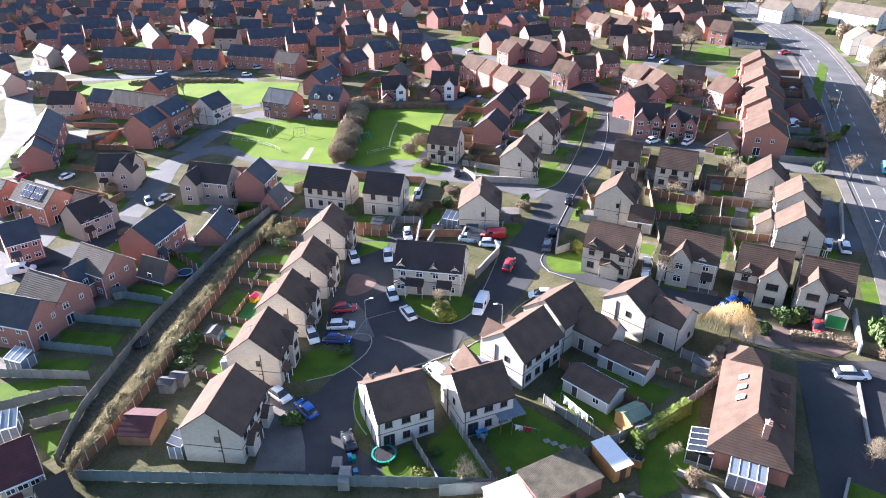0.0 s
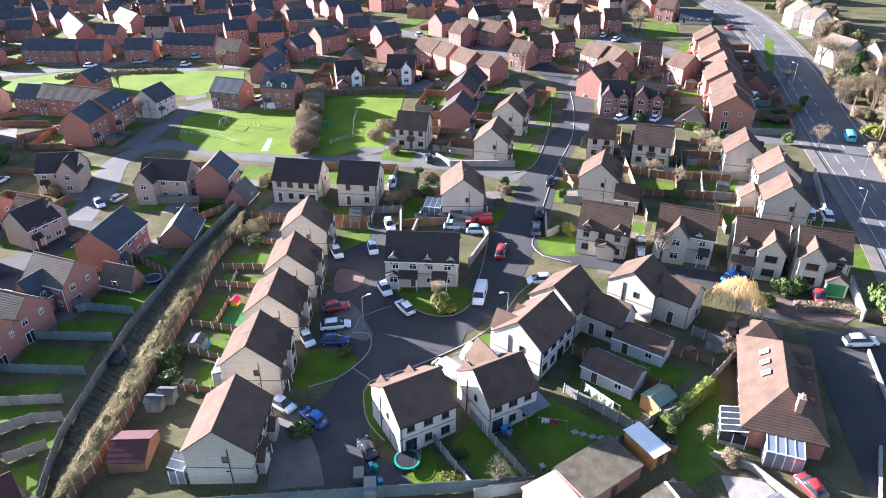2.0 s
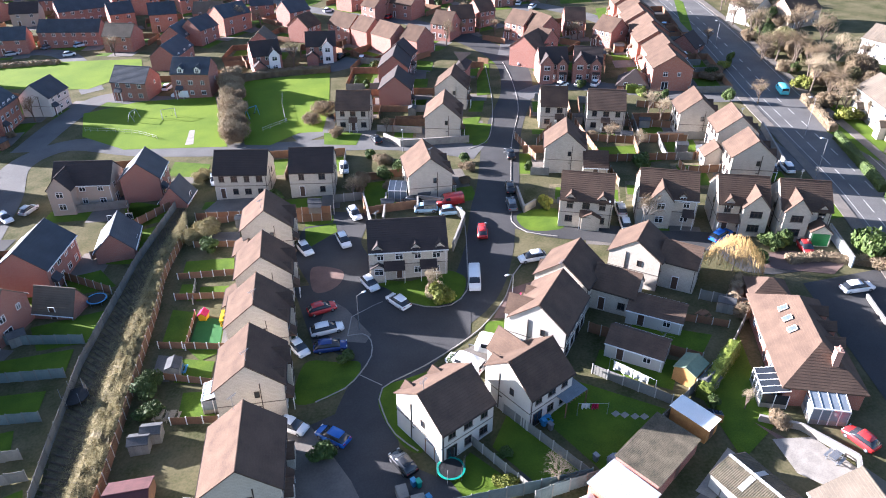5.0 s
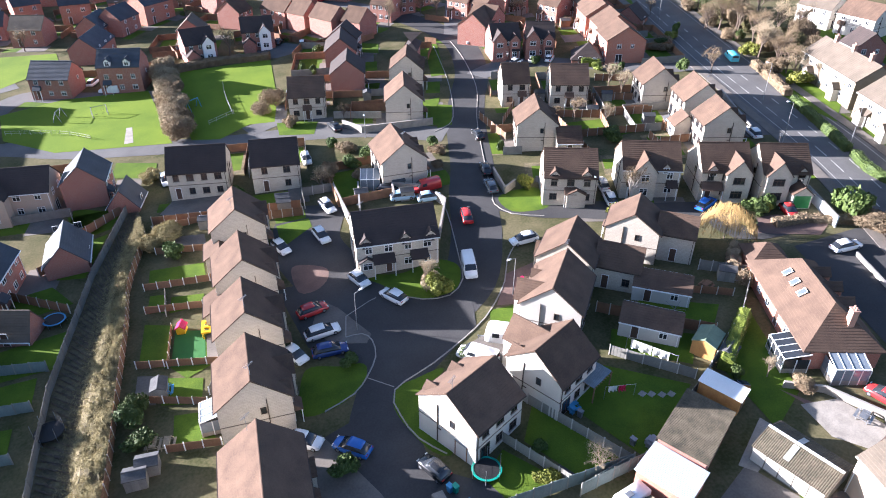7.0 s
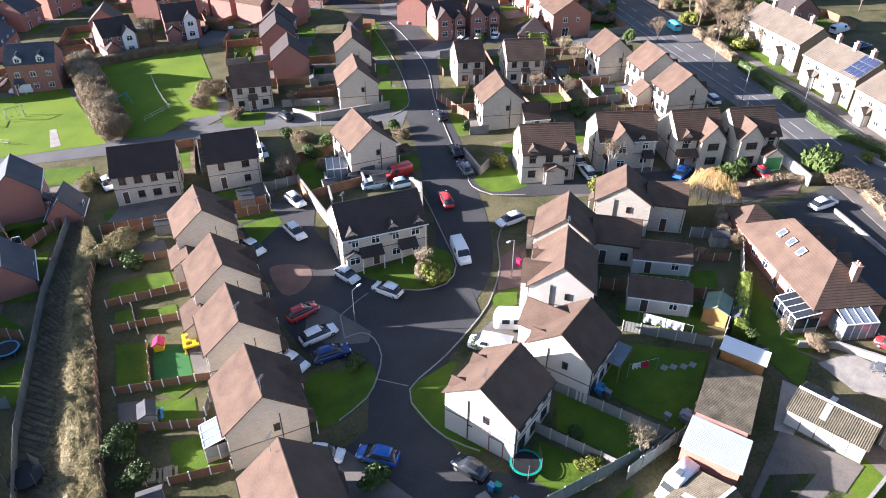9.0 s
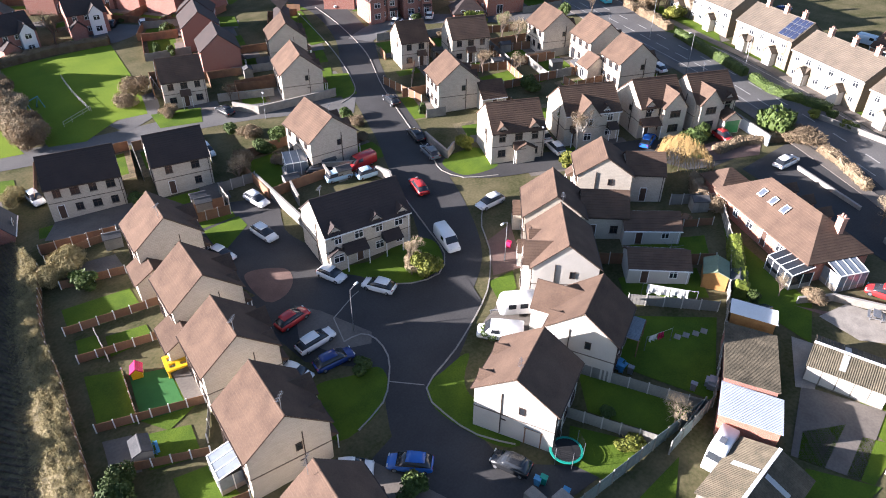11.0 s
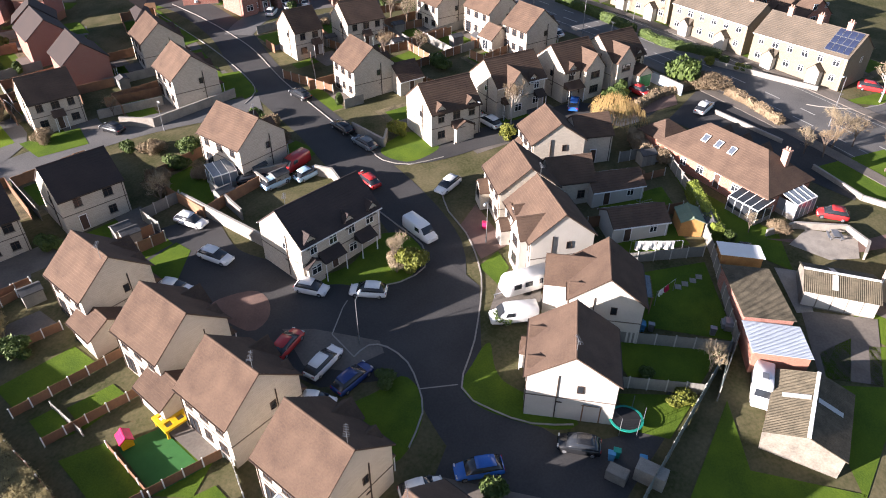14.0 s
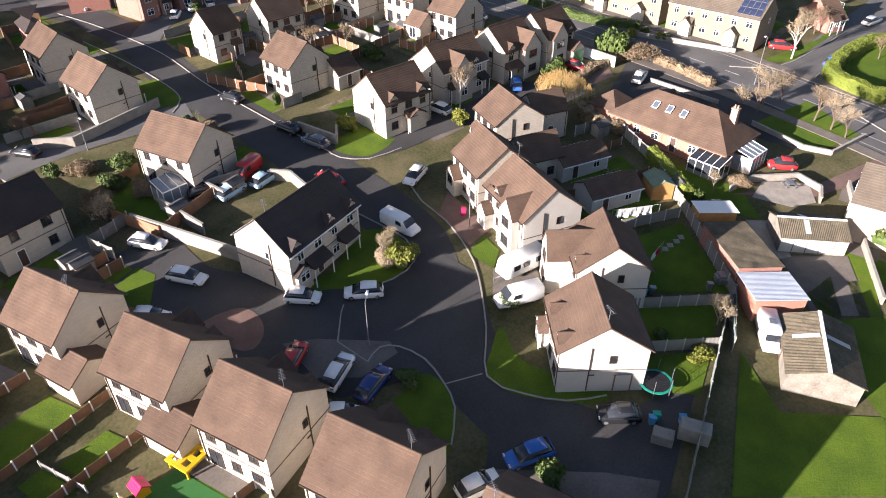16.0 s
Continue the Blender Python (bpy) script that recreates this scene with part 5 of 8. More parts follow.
fence([(-46.2, 61.3), (6.5, 57.2)], 1.9, GREEN_FENCE, "tall grey-green boarded boundary fence", GREY_FENCE)
fence([(6.5, 57.2), (-0.3, 56.5), (7.6, 56.8)], 1.9, GREEN_FENCE, "tall grey-green boarded boundary fence", GREY_FENCE)
STRIPF = "weathered dark boundary fence beside the bank"
LEFT_EDGE = [(-50.4, 64.2), (-51.1, 69.2), (-51.5, 74.2), (-50.8, 82.3), (-49.3, 96.0), (-47.0, 106.2), (-43.8, 119.9), (-41.0, 128.4), (-36.6, 141.9)]
RIGHT_EDGE = [(-46.5, 61.5), (-46.5, 64.6), (-45.3, 67.5), (-44.0, 74.1), (-43.2, 79.8), (-41.2, 95.3), (-39.8, 105.5), (-39.3, 112.7), (-38.2, 118.1), (-35.8, 126.5)]
fence(LEFT_EDGE, 1.7, GREY_FENCE, STRIPF, GREY_FENCE)
fence([LEFT_EDGE[0], RIGHT_EDGE[0]], 1.4, GREY_FENCE, STRIPF, GREY_FENCE)
fence(RIGHT_EDGE, 1.8, WOOD_FENCE, "brown boarded fence behind the west gardens")
for a, b in (((-37.5, 107.1), (-28.1, 104.3)), ((-39.4, 96.2), (-29.6, 92.3)), ((-37.2, 112.7), (-26.4, 110.3)), ((-34.8, 121.7), (-27.5, 119.2)), ((-40.0, 90.2), (-32.1, 86.0)), ((-37.3, 80.8), (-31.6, 79.2)), ((-34.6, 128.6), (-25.2, 128.2)), ((-34.5, 131.2), (-25.0, 129.0))):
    fence([a, b], 1.2, WOOD_FENCE, "low reddish fence with white posts between gardens", WHITE)
fence([(-34.5, 102.0), (-35.8, 94.5)], 1.0, WOOD_FENCE, "low timber fence beside a lawn", WHITE)
fence([(-34.5, 110.4), (-34.9, 105.1)], 1.0, GREY_FENCE, "low timber fence beside a lawn", POST)
fence([(-31.7, 87.5), (-29.9, 90.7)], 1.2, GREY_FENCE, "short white-topped garden fence", WHITE)
E_F = "grey panel fence with white concrete posts"
fence([(17.2, 79.1), (23.3, 72.8)], 1.7, WOOD_FENCE, "brown panel fence with white concrete posts")
fence([(23.3, 72.8), (27.8, 68.7)], 1.7, WOOD_FENCE, "brown panel fence with white concrete posts")
fence([(14.0, 71.7), (20.4, 63.8)], 1.5, GREY_FENCE, E_F)
fence([(1.1, 69.3), (6.7, 56.8)], 1.5, GREY_FENCE, E_F)
fence([(-4.0, 65.9), (-0.3, 57.8)], 1.5, GREY_FENCE, E_F)
fence([(7.6, 56.8), (20.8, 62.9), (32.8, 69.5), (38.8, 74.3), (38.5, 75.5)], 1.8, GREY_FENCE, "weathered fence along the garden ends")
fence([(35.2, 80.1), (40.4, 75.6)], 1.7, GREY_FENCE, E_F)
fence([(30.1, 77.0), (35.2, 73.4)], 1.2, WOOD_FENCE, "low brown garden fence")
fence([(-17.8, 123.8), (-11.2, 121.9)], 1.6, WOOD_FENCE, "reddish fence at the parking spur", POST)
fence([(-10.4, 123.9), (-9.8, 128.1), (-4.2, 127.3)], 1.7, GREY_FENCE, "grey fence round the parking spur")
garden_wall([(-4.5, 126.4), (-5.7, 107.9)], 1.8, CONCRETE, "pale garden wall beside the parking spur")
garden_wall([(-0.3, 125.6), (-2.9, 116.9)], 1.6, CONCRETE, "pale garden wall")
garden_wall([(3.8, 118.6), (4.8, 122.3), (8.8, 119.4)], 1.6, CONCRETE, "pale walled garden plot")
garden_wall([(6.0, 104.7), (10.8, 113.1), (10.2, 115.7)], 1.6, CONCRETE, "pale curved garden wall by the street")
garden_wall([(5.2, 152.4), (7.8, 147.3), (22.0, 143.8)], 1.5, CONCRETE, "pale stone garden wall by the lane")
garden_wall([(23.0, 119.1), (21.4, 111.8), (24.2, 113.3)], 1.4, CONCRETE, "pale stone garden wall by the street")
garden_wall([(64.2, 87.7), (60.4, 78.8)], 1.8, WHITE, "white painted wall beside the drive")
p, q = (84.4, 125.7), (76.5, 109.3)
garden_wall([(p[0] - 3.2, p[1]), (q[0] - 3.2, q[1])], 1.6, CONCRETE, "pale wall along the main road")
garden_wall([(4.9, 157.6), (13.8, 152.4)], 1.4, CONCRETE, "pale garden wall")
garden_wall([(73.2, 59.8), (75.2, 79.1)], 0.8, CONCRETE, "low garden wall along the terrace front")
garden_wall([(56.9, 72.3), (52.5, 61.3)], 0.6, CONCRETE, "low wall along the yard edge")
garden_wall([(28.2, 58.3), (31.7, 55.7), (34.3, 50.1), (32.2, 47.4), (29.5, 47.5)], 0.9, CONCRETE, "curved stone retaining wall round the patio")
garden_wall([(34.8, 44.0), (23.8, 43.4), (12.1, 42.1)], 0.9, CONCRETE, "low pale stone boundary wall")
garden_wall([(47.4, 56.2), (42.6, 49.3), (42.3, 45.6), (48.9, 40.9)], 0.7, CONCRETE, "low curved stone garden wall")
for a, b in (((-67.3, 98.0), (-51.1, 94.4)), ((-67.9, 90.2), (-52.8, 86.9)), ((-60.9, 104.8), (-49.6, 101.0))):
    fence([a, b], 1.7, GREEN_FENCE, "grey-green fence between brick house gardens", GREY_FENCE, "estate fences")
for a, b in (((-68.9, 82.8), (-53.9, 81.2)), ((-64.3, 75.0), (-56.6, 77.9)), ((-56.6, 77.9), (-52.6, 77.6)), ((-57.2, 71.0), (-52.8, 72.7))):
    fence([a, b], 1.7, GREY_FENCE, "weathered grey fence between brick house gardens", GREY_FENCE, "estate fences")
FAR_FENCE = "brown wooden fence between small gardens"
fence([(-46.0, 132.2), (-38.8, 137.8)], 1.6, WOOD_FENCE, FAR_FENCE, POST, "far fences")
fence([(-47.0, 140.8), (-45.9, 133.1)], 1.6, WOOD_FENCE, FAR_FENCE, POST, "far fences")
fence([(-55.2, 119.7), (-47.1, 112.3)], 1.6, WOOD_FENCE, FAR_FENCE, POST, "far fences")
fence([(-51.4, 124.0), (-45.8, 127.0)], 1.6, WOOD_FENCE, FAR_FENCE, POST, "far fences")
fence([(-98.8, 169.3), (-87.3, 164.0)], 1.6, WOOD_FENCE, FAR_FENCE, POST, "far fences")
fence([(-105.2, 191.5), (-94.8, 197.1)], 1.6, WOOD_FENCE, FAR_FENCE, POST, "far fences")
fence([(-116.3, 205.7), (-100.1, 201.5)], 1.6, WOOD_FENCE, FAR_FENCE, POST, "far fences")
fence([(-121.2, 211.9), (-107.8, 215.2)], 1.6, WOOD_FENCE, FAR_FENCE, POST, "far fences")
fence([(-86.1, 179.7), (-93.7, 184.3)], 1.6, WOOD_FENCE, FAR_FENCE, POST, "far fences")
fence([(34.5, 136.7), (41.0, 143.5)], 1.6, WOOD_FENCE, FAR_FENCE, POST, "far fences")
fence([(44.1, 135.5), (53.2, 129.6)], 1.6, WOOD_FENCE, FAR_FENCE, POST, "far fences")
fence([(42.5, 124.8), (60.6, 118.6)], 1.6, WOOD_FENCE, FAR_FENCE, POST, "far fences")
fence([(52.8, 130.2), (63.6, 126.2)], 1.6, WOOD_FENCE, FAR_FENCE, POST, "far fences")
fence([(56.0, 138.4), (66.2, 132.7)], 1.6, WOOD_FENCE, FAR_FENCE, POST, "far fences")
fence([(47.6, 149.2), (43.4, 126.0)], 1.6, WOOD_FENCE, FAR_FENCE, POST, "far fences")
fence([(58.2, 141.2), (50.4, 122.7)], 1.6, WOOD_FENCE, FAR_FENCE, POST, "far fences")
fence([(8.1, 160.0), (16.9, 155.1)], 1.6, WOOD_FENCE, FAR_FENCE, POST, "far fences")
fence([(10.2, 175.8), (17.6, 172.5)], 1.6, WOOD_FENCE, FAR_FENCE, POST, "far fences")
fence([(7.0, 169.1), (14.1, 165.7)], 1.6, WOOD_FENCE, FAR_FENCE, POST, "far fences")
fence([(63.9, 146.9), (70.1, 142.8)], 1.6, WOOD_FENCE, FAR_FENCE, POST, "far fences")
fence([(31.6, 141.6), (31.4, 130.0)], 1.6, WOOD_FENCE, FAR_FENCE, POST, "far fences")
fence([(21.7, 200.6), (30.7, 204.5)], 1.6, WOOD_FENCE, FAR_FENCE, POST, "far fences")
fence([(10.9, 230.3), (16.8, 232.5)], 1.6, WOOD_FENCE, FAR_FENCE, POST, "far fences")
fence([(-26.9, 221.3), (-19.1, 218.6)], 1.6, WOOD_FENCE, FAR_FENCE, POST, "far fences")
fence([(49.6, 212.7), (54.3, 205.8)], 1.6, WOOD_FENCE, FAR_FENCE, POST, "far fences")
fence([(55.6, 113.8), (65.1, 111.3)], 1.6, WOOD_FENCE, FAR_FENCE, POST, "far fences")
fence([(42.6, 121.1), (41.3, 114.2)], 1.6, WOOD_FENCE, FAR_FENCE, POST, "far fences")
fence([(55.8, 117.2), (53.0, 106.7)], 1.6, WOOD_FENCE, FAR_FENCE, POST, "far fences")
fence([(66.8, 111.6), (63.7, 103.7)], 1.6, WOOD_FENCE, FAR_FENCE, POST, "far fences")
fence([(-34.5, 131.0), (-26.8, 128.8)], 1.6, WOOD_FENCE, FAR_FENCE, POST, "far fences")
fence([(-19.3, 126.7), (-10.9, 124.5)], 1.6, WOOD_FENCE, FAR_FENCE, POST, "far fences")
fence([(69.8, 191.9), (67.0, 180.0)], 1.6, WOOD_FENCE, FAR_FENCE, POST, "far fences")


def leaf_mesh(name, n, shape, size, seed, slim=0.6):
    """Many small leaf quads; shape(rng) gives a place and an outward way."""
    rng = random.Random(seed)
    vs, fs = [], []
    for _ in range(n):
        p, nrm = shape(rng)
        nrm = (Vector(nrm) + Vector((rng.gauss(0, .6), rng.gauss(0, .6), rng.gauss(0, .6)))).normalized()
        u = nrm.orthogonal().normalized()
        v = nrm.cross(u)
        a = rng.uniform(0, 6.28)
        u, v = u * math.cos(a) + v * math.sin(a), v * math.cos(a) - u * math.sin(a)
        s = size * rng.uniform(0.6, 1.4)
        i = len(vs)
        vs += [tuple(p + u * s), tuple(p + v * s * slim), tuple(p - u * s), tuple(p - v * s * slim)]
        fs.append((i, i + 1, i + 2, i + 3))
    me = bpy.data.meshes.new(name)
    me.from_pydata(vs, [], fs)
    return me


def ball_shape(rx, ry, rz, cz, lumps, seed):
    rng0 = random.Random(seed)
    cs = [(rng0.uniform(-.55, .55) * rx, rng0.uniform(-.55, .55) * ry, cz + rng0.uniform(-.5, .6) * rz, rng0.uniform(.35, .6)) for _ in range(lumps)]
    def shape(rng):
        x, y, z, k = rng.choice(cs)
        d = Vector((rng.gauss(0, 1), rng.gauss(0, 1), rng.gauss(0, 1))).normalized()
        r = k * rng.uniform(0.75, 1.05)
        p = Vector((x + d.x * rx * r, y + d.y * ry * r, max(0.03, z + d.z * rz * r)))
        return p, d
    return shape


LEAF = mat("evergreen_leaf", (0.085, 0.12, 0.025), (0.04, 0.065, 0.016), 0.8, 5, 0.7, vary=0.25)
YELLOW_LEAF = mat("yellow_green_leaf", (0.19, 0.19, 0.025), (0.085, 0.1, 0.016), 0.8, 5, 0.7, vary=0.15)
HEDGE_LEAF = mat("trimmed_hedge_leaf", (0.17, 0.2, 0.025), (0.08, 0.11, 0.015), 0.8, 5, 0.7)
BROWN_LEAF = mat("brown_winter_twig", (0.25, 0.19, 0.115), (0.14, 0.1, 0.062), 0.8, 6, 0.9, vary=0.2)
PALE_TWIG = mat("pale_bare_twig", (0.36, 0.29, 0.19), (0.22, 0.175, 0.11), 0.8, 6, 0.9, vary=0.15)
GOLD_TWIG = mat("golden_willow_twig", (0.48, 0.34, 0.14), (0.34, 0.22, 0.085), 0.8, 6, 0.8)
DRY_GRASS = mat("dry_bramble_grass", (0.36, 0.3, 0.145), (0.17, 0.14, 0.062), 1.1, 7, 0.95)
BARK = mat("bark", (0.16, 0.12, 0.09), (0.09, 0.07, 0.055), 1.5, 9, 0.95, 0.4)
BIRCH = mat("white_birch_bark", (0.55, 0.5, 0.44), (0.36, 0.32, 0.28), 1.5, 9, 0.9, 0.3)


def core_bm(rx, ry, rz, cz, seed):
    """A dark uneven inner mass of branches behind the leaves."""
    bm = bmesh.new()
    bmesh.ops.create_icosphere(bm, subdivisions=2, radius=0.62)
    for v in bm.verts:
        k = 1 + 0.35 * noise.noise(v.co * 3 + Vector((seed, 0, 0)))
        v.co = Vector((v.co.x * rx * k, v.co.y * ry * k, max(0.0, v.co.z * rz * k + cz)))
    return bm


def bush(x, y, r, h, material=LEAF, label="rounded green garden shrub", leaf=0.09, n=1500, kind="bush"):
    """A shrub: a short stem, an inner mass and a crown of small leaves. Alike shrubs share meshes."""
    v = int(x * 7 + y * 3) % 3
    key = ("crown", material.name, leaf, n, v)
    if key not in MESHES:
        dry = material in (BROWN_LEAF, PALE_TWIG, GOLD_TWIG, DRY_GRASS)
        me = leaf_mesh("crown", int(n * 2.2) if dry else n, ball_shape(1, 1, 0.55, 0.5, 14 if dry else 9, v), 0.16 if dry else leaf / 1.2, v, 0.09 if dry else 0.6)
        me.materials.append(material)
        MESHES[key] = me
    ob = empty(kind, x, y, (x * 37) % 360)
    tagged(ob, label, kind, group="shrubs")
    s = Matrix.Diagonal((r, r, h, 1))
    piece("crown", MESHES[key], ob, s)
    piece("inner_mass", shared(("inner_mass", v, material.name), lambda: core_bm(0.85, 0.85, 0.5, 0.42, v), material), ob, s @ Matrix.Diagonal((0.72, 0.72, 0.8, 1)) if material in (BROWN_LEAF, PALE_TWIG, GOLD_TWIG, DRY_GRASS) else s)
    return ob


def tube(vs, fs, p, q, r0, r1, sides=4):
    d = (q - p).normalized()
    u = d.orthogonal().normalized()
    w = d.cross(u)
    i = len(vs)
    for c, r in ((p, r0), (q, r1)):
        for k in range(sides):
            a = 6.2832 * k / sides
            vs.append(tuple(c + (u * math.cos(a) + w * math.sin(a)) * r))
    for k in range(sides):
        m = (k + 1) % sides
        fs.append((i + k, i + m, i + sides + m, i + sides + k))


def tree_meshes(seed, spread=0.5, droop=0.0, levels=6, name="tree"):
    """Trunk with limbs, and a crown of fine twigs, for a tree about 1 unit high."""
    rng = random.Random(seed)
    tv, tf, cv, cf = [], [], [], []
    def grow(p, d, length, r, level):
        q = p + d * length
        if level < 4:
            tube(tv, tf, p, q, r, r * 0.7, 6 if level < 2 else 4)
        else:
            tube(cv, cf, p, q, r, r * 0.6, 3)
        if level >= levels:
            return
        for _ in range(3 if level > 0 else 5):
            side = Vector((rng.gauss(0, 1), rng.gauss(0, 1), rng.gauss(0, .5))).normalized()
            e = (d + side * (spread + 0.12 * level) * rng.uniform(0.7, 1.2) + Vector((0, 0, 0.12 - droop * level))).normalized()
            start = p.lerp(q, rng.uniform(0.55, 1.0)) if level else p.lerp(q, rng.uniform(0.5, 1.0))
            grow(start, e, length * rng.uniform(0.62, 0.85), r * 0.6, level + 1)
    grow(Vector((0, 0, 0)), Vector((rng.gauss(0, .04), rng.gauss(0, .04), 1)).normalized(), 0.27, 0.02, 0)
    top = max(v[2] for v in tv + cv)
    out = []
    for nm, vs, fs in (("trunk", tv, tf), ("crown", cv, cf)):
        me = bpy.data.meshes.new(nm)
        me.from_pydata([tuple(c / top for c in v) for v in vs], [], fs)
        out.append(me)
    return out


TREES = {}


def tree(x, y, h, bark=BARK, twig=PALE_TWIG, label="bare winter tree with fine twigs", seed=1, spread=0.5, droop=0.0, wide=1.0):
    key = (bark.name, twig.name, seed, spread, droop)
    if key not in TREES:
        a, b = tree_meshes(seed, spread, droop)
        a.materials.append(bark), b.materials.append(twig)
        TREES[key] = (a, b)
    ob = empty("tree", x, y, (x * 53 + y * 17) % 360)
    tagged(ob, label, "tree", group="trees")
    s = Matrix.Diagonal((h * wide, h * wide, h, 1))
    piece("trunk", TREES[key][0], ob, s)
    piece("crown", TREES[key][1], ob, s)
    return ob


def hedge(pts, w, h, material, label, leaf=0.09, dens=70, rough=0.12):
    """A clipped or ragged hedge: a lumpy inner mass with leaves all over it."""
    line = curve_pts(pts, 0.8)
    ob = empty("hedge", line[0].x, line[0].y)
    tagged(ob, label, "hedge")
    b = ob.location
    bm = bmesh.new()
    rows = []
    for i, p in enumerate(line):
        d = (line[min(i + 1, len(line) - 1)] - line[max(i - 1, 0)]).normalized()
        s = Vector((-d.y, d.x))
        g = G(p.x, p.y) - b.z
        row = []
        for k, z in ((-.5, -0.1), (-.5, .75), (-.3, .95), (.3, .95), (.5, .75), (.5, -0.1)):
            n = 1 + rough * 2 * noise.noise(Vector((p.x * 0.9, p.y * 0.9, k * 3 + z)))
            q = p + s * (k * w * n)
            row.append(bm.verts.new((q.x - b.x, q.y - b.y, g + z * h * n)))
        rows.append(row)
    for r0, r1 in zip(rows, rows[1:]):
        for k in range(5):
            bm.faces.new((r0[k], r0[k + 1], r1[k + 1], r1[k]))
    bm.faces.new(rows[0]), bm.faces.new(rows[-1])
    bmesh.ops.recalc_face_normals(bm, faces=bm.faces)
    bm.faces.ensure_lookup_table()
    faces = [(f.calc_center_median().copy(), f.normal.copy(), [v.co.copy() for v in f.verts], f.calc_area()) for f in bm.faces]
    total = sum(f[3] for f in faces)
    wts = [f[3] for f in faces]
    def shape(rng):
        c, n, vs, _ = rng.choices(faces, wts)[0]
        a, e = rng.random(), rng.random()
        if len(vs) == 4:
            p = vs[0].lerp(vs[1], a).lerp(vs[3].lerp(vs[2], a), e)
        else:
            p = c.lerp(rng.choice(vs), a)
        return p + n * rng.uniform(-0.04, 0.12) * (1 + rough * 4), n
    part("inner_mass", bm, material, ob)
    me = leaf_mesh("foliage", int(min(16000, total * dens)), shape, leaf, 3)
    me.materials.append(material)
    lv = new("foliage", me)
    lv.parent = ob
    return ob


hedge([(32.6, 68.9), (28.3, 66.1), (24.2, 63.3)], 1.5, 2.2, HEDGE_LEAF, "bright yellow-green clipped conifer hedge")
hedge([(-23.5, 206.0), (-11.2, 206.6), (1.2, 203.2)], 2.0, 1.8, BROWN_LEAF, "low brown hedge along the green", 0.14, 70, 0.15)
hedge([(91.6, 115.9), (85.7, 102.2), (82.5, 95.1)], 1.4, 1.6, LEAF, "clipped green hedge along the main road")
hedge([(82.2, 93.7), (79.3, 87.4), (79.1, 81.0), (79.0, 77.4)], 1.6, 1.3, LEAF, "low rounded green hedge along the main road", 0.1, 60, 0.25)
hedge([(100.6, 135.8), (93.2, 118.7)], 1.6, 1.6, BROWN_LEAF, "brown hedge along the main road", 0.1, 60, 0.2)
hedge([(64.9, 72.5), (62.0, 67.4), (58.2, 62.6)], 1.5, 1.2, BROWN_LEAF, "ragged brown hedge beside the yard", 0.11, 60, 0.3)
hedge([(86.0, 34.5), (83.4, 38.2), (74.1, 43.3), (67.0, 44.1), (61.2, 36.9)], 2.2, 2.0, HEDGE_LEAF, "bright clipped hedge round the corner garden", 0.1, 60, 0.1)
hedge([(52.9, 83.5), (58.1, 82.1), (64.1, 78.3)], 1.6, 1.1, BROWN_LEAF, "low ragged brown hedge along the yard", 0.12, 60, 0.2)
hedge([(37.8, 76.4), (40.2, 78.8), (42.5, 80.6)], 1.6, 1.8, BROWN_LEAF, "bare brown hedge beside the garden fence", 0.12, 40, 0.3)
hedge([(-117.5, 252.9), (-95.8, 252.2), (-75.5, 248.0)], 2.0, 1.2, BROWN_LEAF, "low scrub hedge along the field", 0.18, 15, 0.3)
hedge([(146.8, 268.0), (153.4, 264.2)], 3.0, 2.0, LEAF, "dark hedge beside the main road", 0.2, 12, 0.2)
hedge([(66.5, 156.4), (70.7, 154.7)], 2.0, 2.0, HEDGE_LEAF, "clipped bright green garden hedge", 0.12, 40, 0.2)
hedge([(15.7, 208.5), (20.4, 205.3), (25.0, 200.0)], 1.2, 1.4, YELLOW_LEAF, "clipped yellow hedge by the street", 0.14, 25, 0.2)

# row of bare shrubs across the green
line = curve_pts([(-25.8, 163.7), (-25.6, 177.0), (-25.3, 206.3)], 2.3)
for k, p in enumerate(line):
    bush(p.x + (0.5 if k % 2 else -0.5), p.y, 2.6, 4.2, PALE_TWIG if k % 3 else BROWN_LEAF, "tall bare greyish shrub in a row", 0.1, 2600)


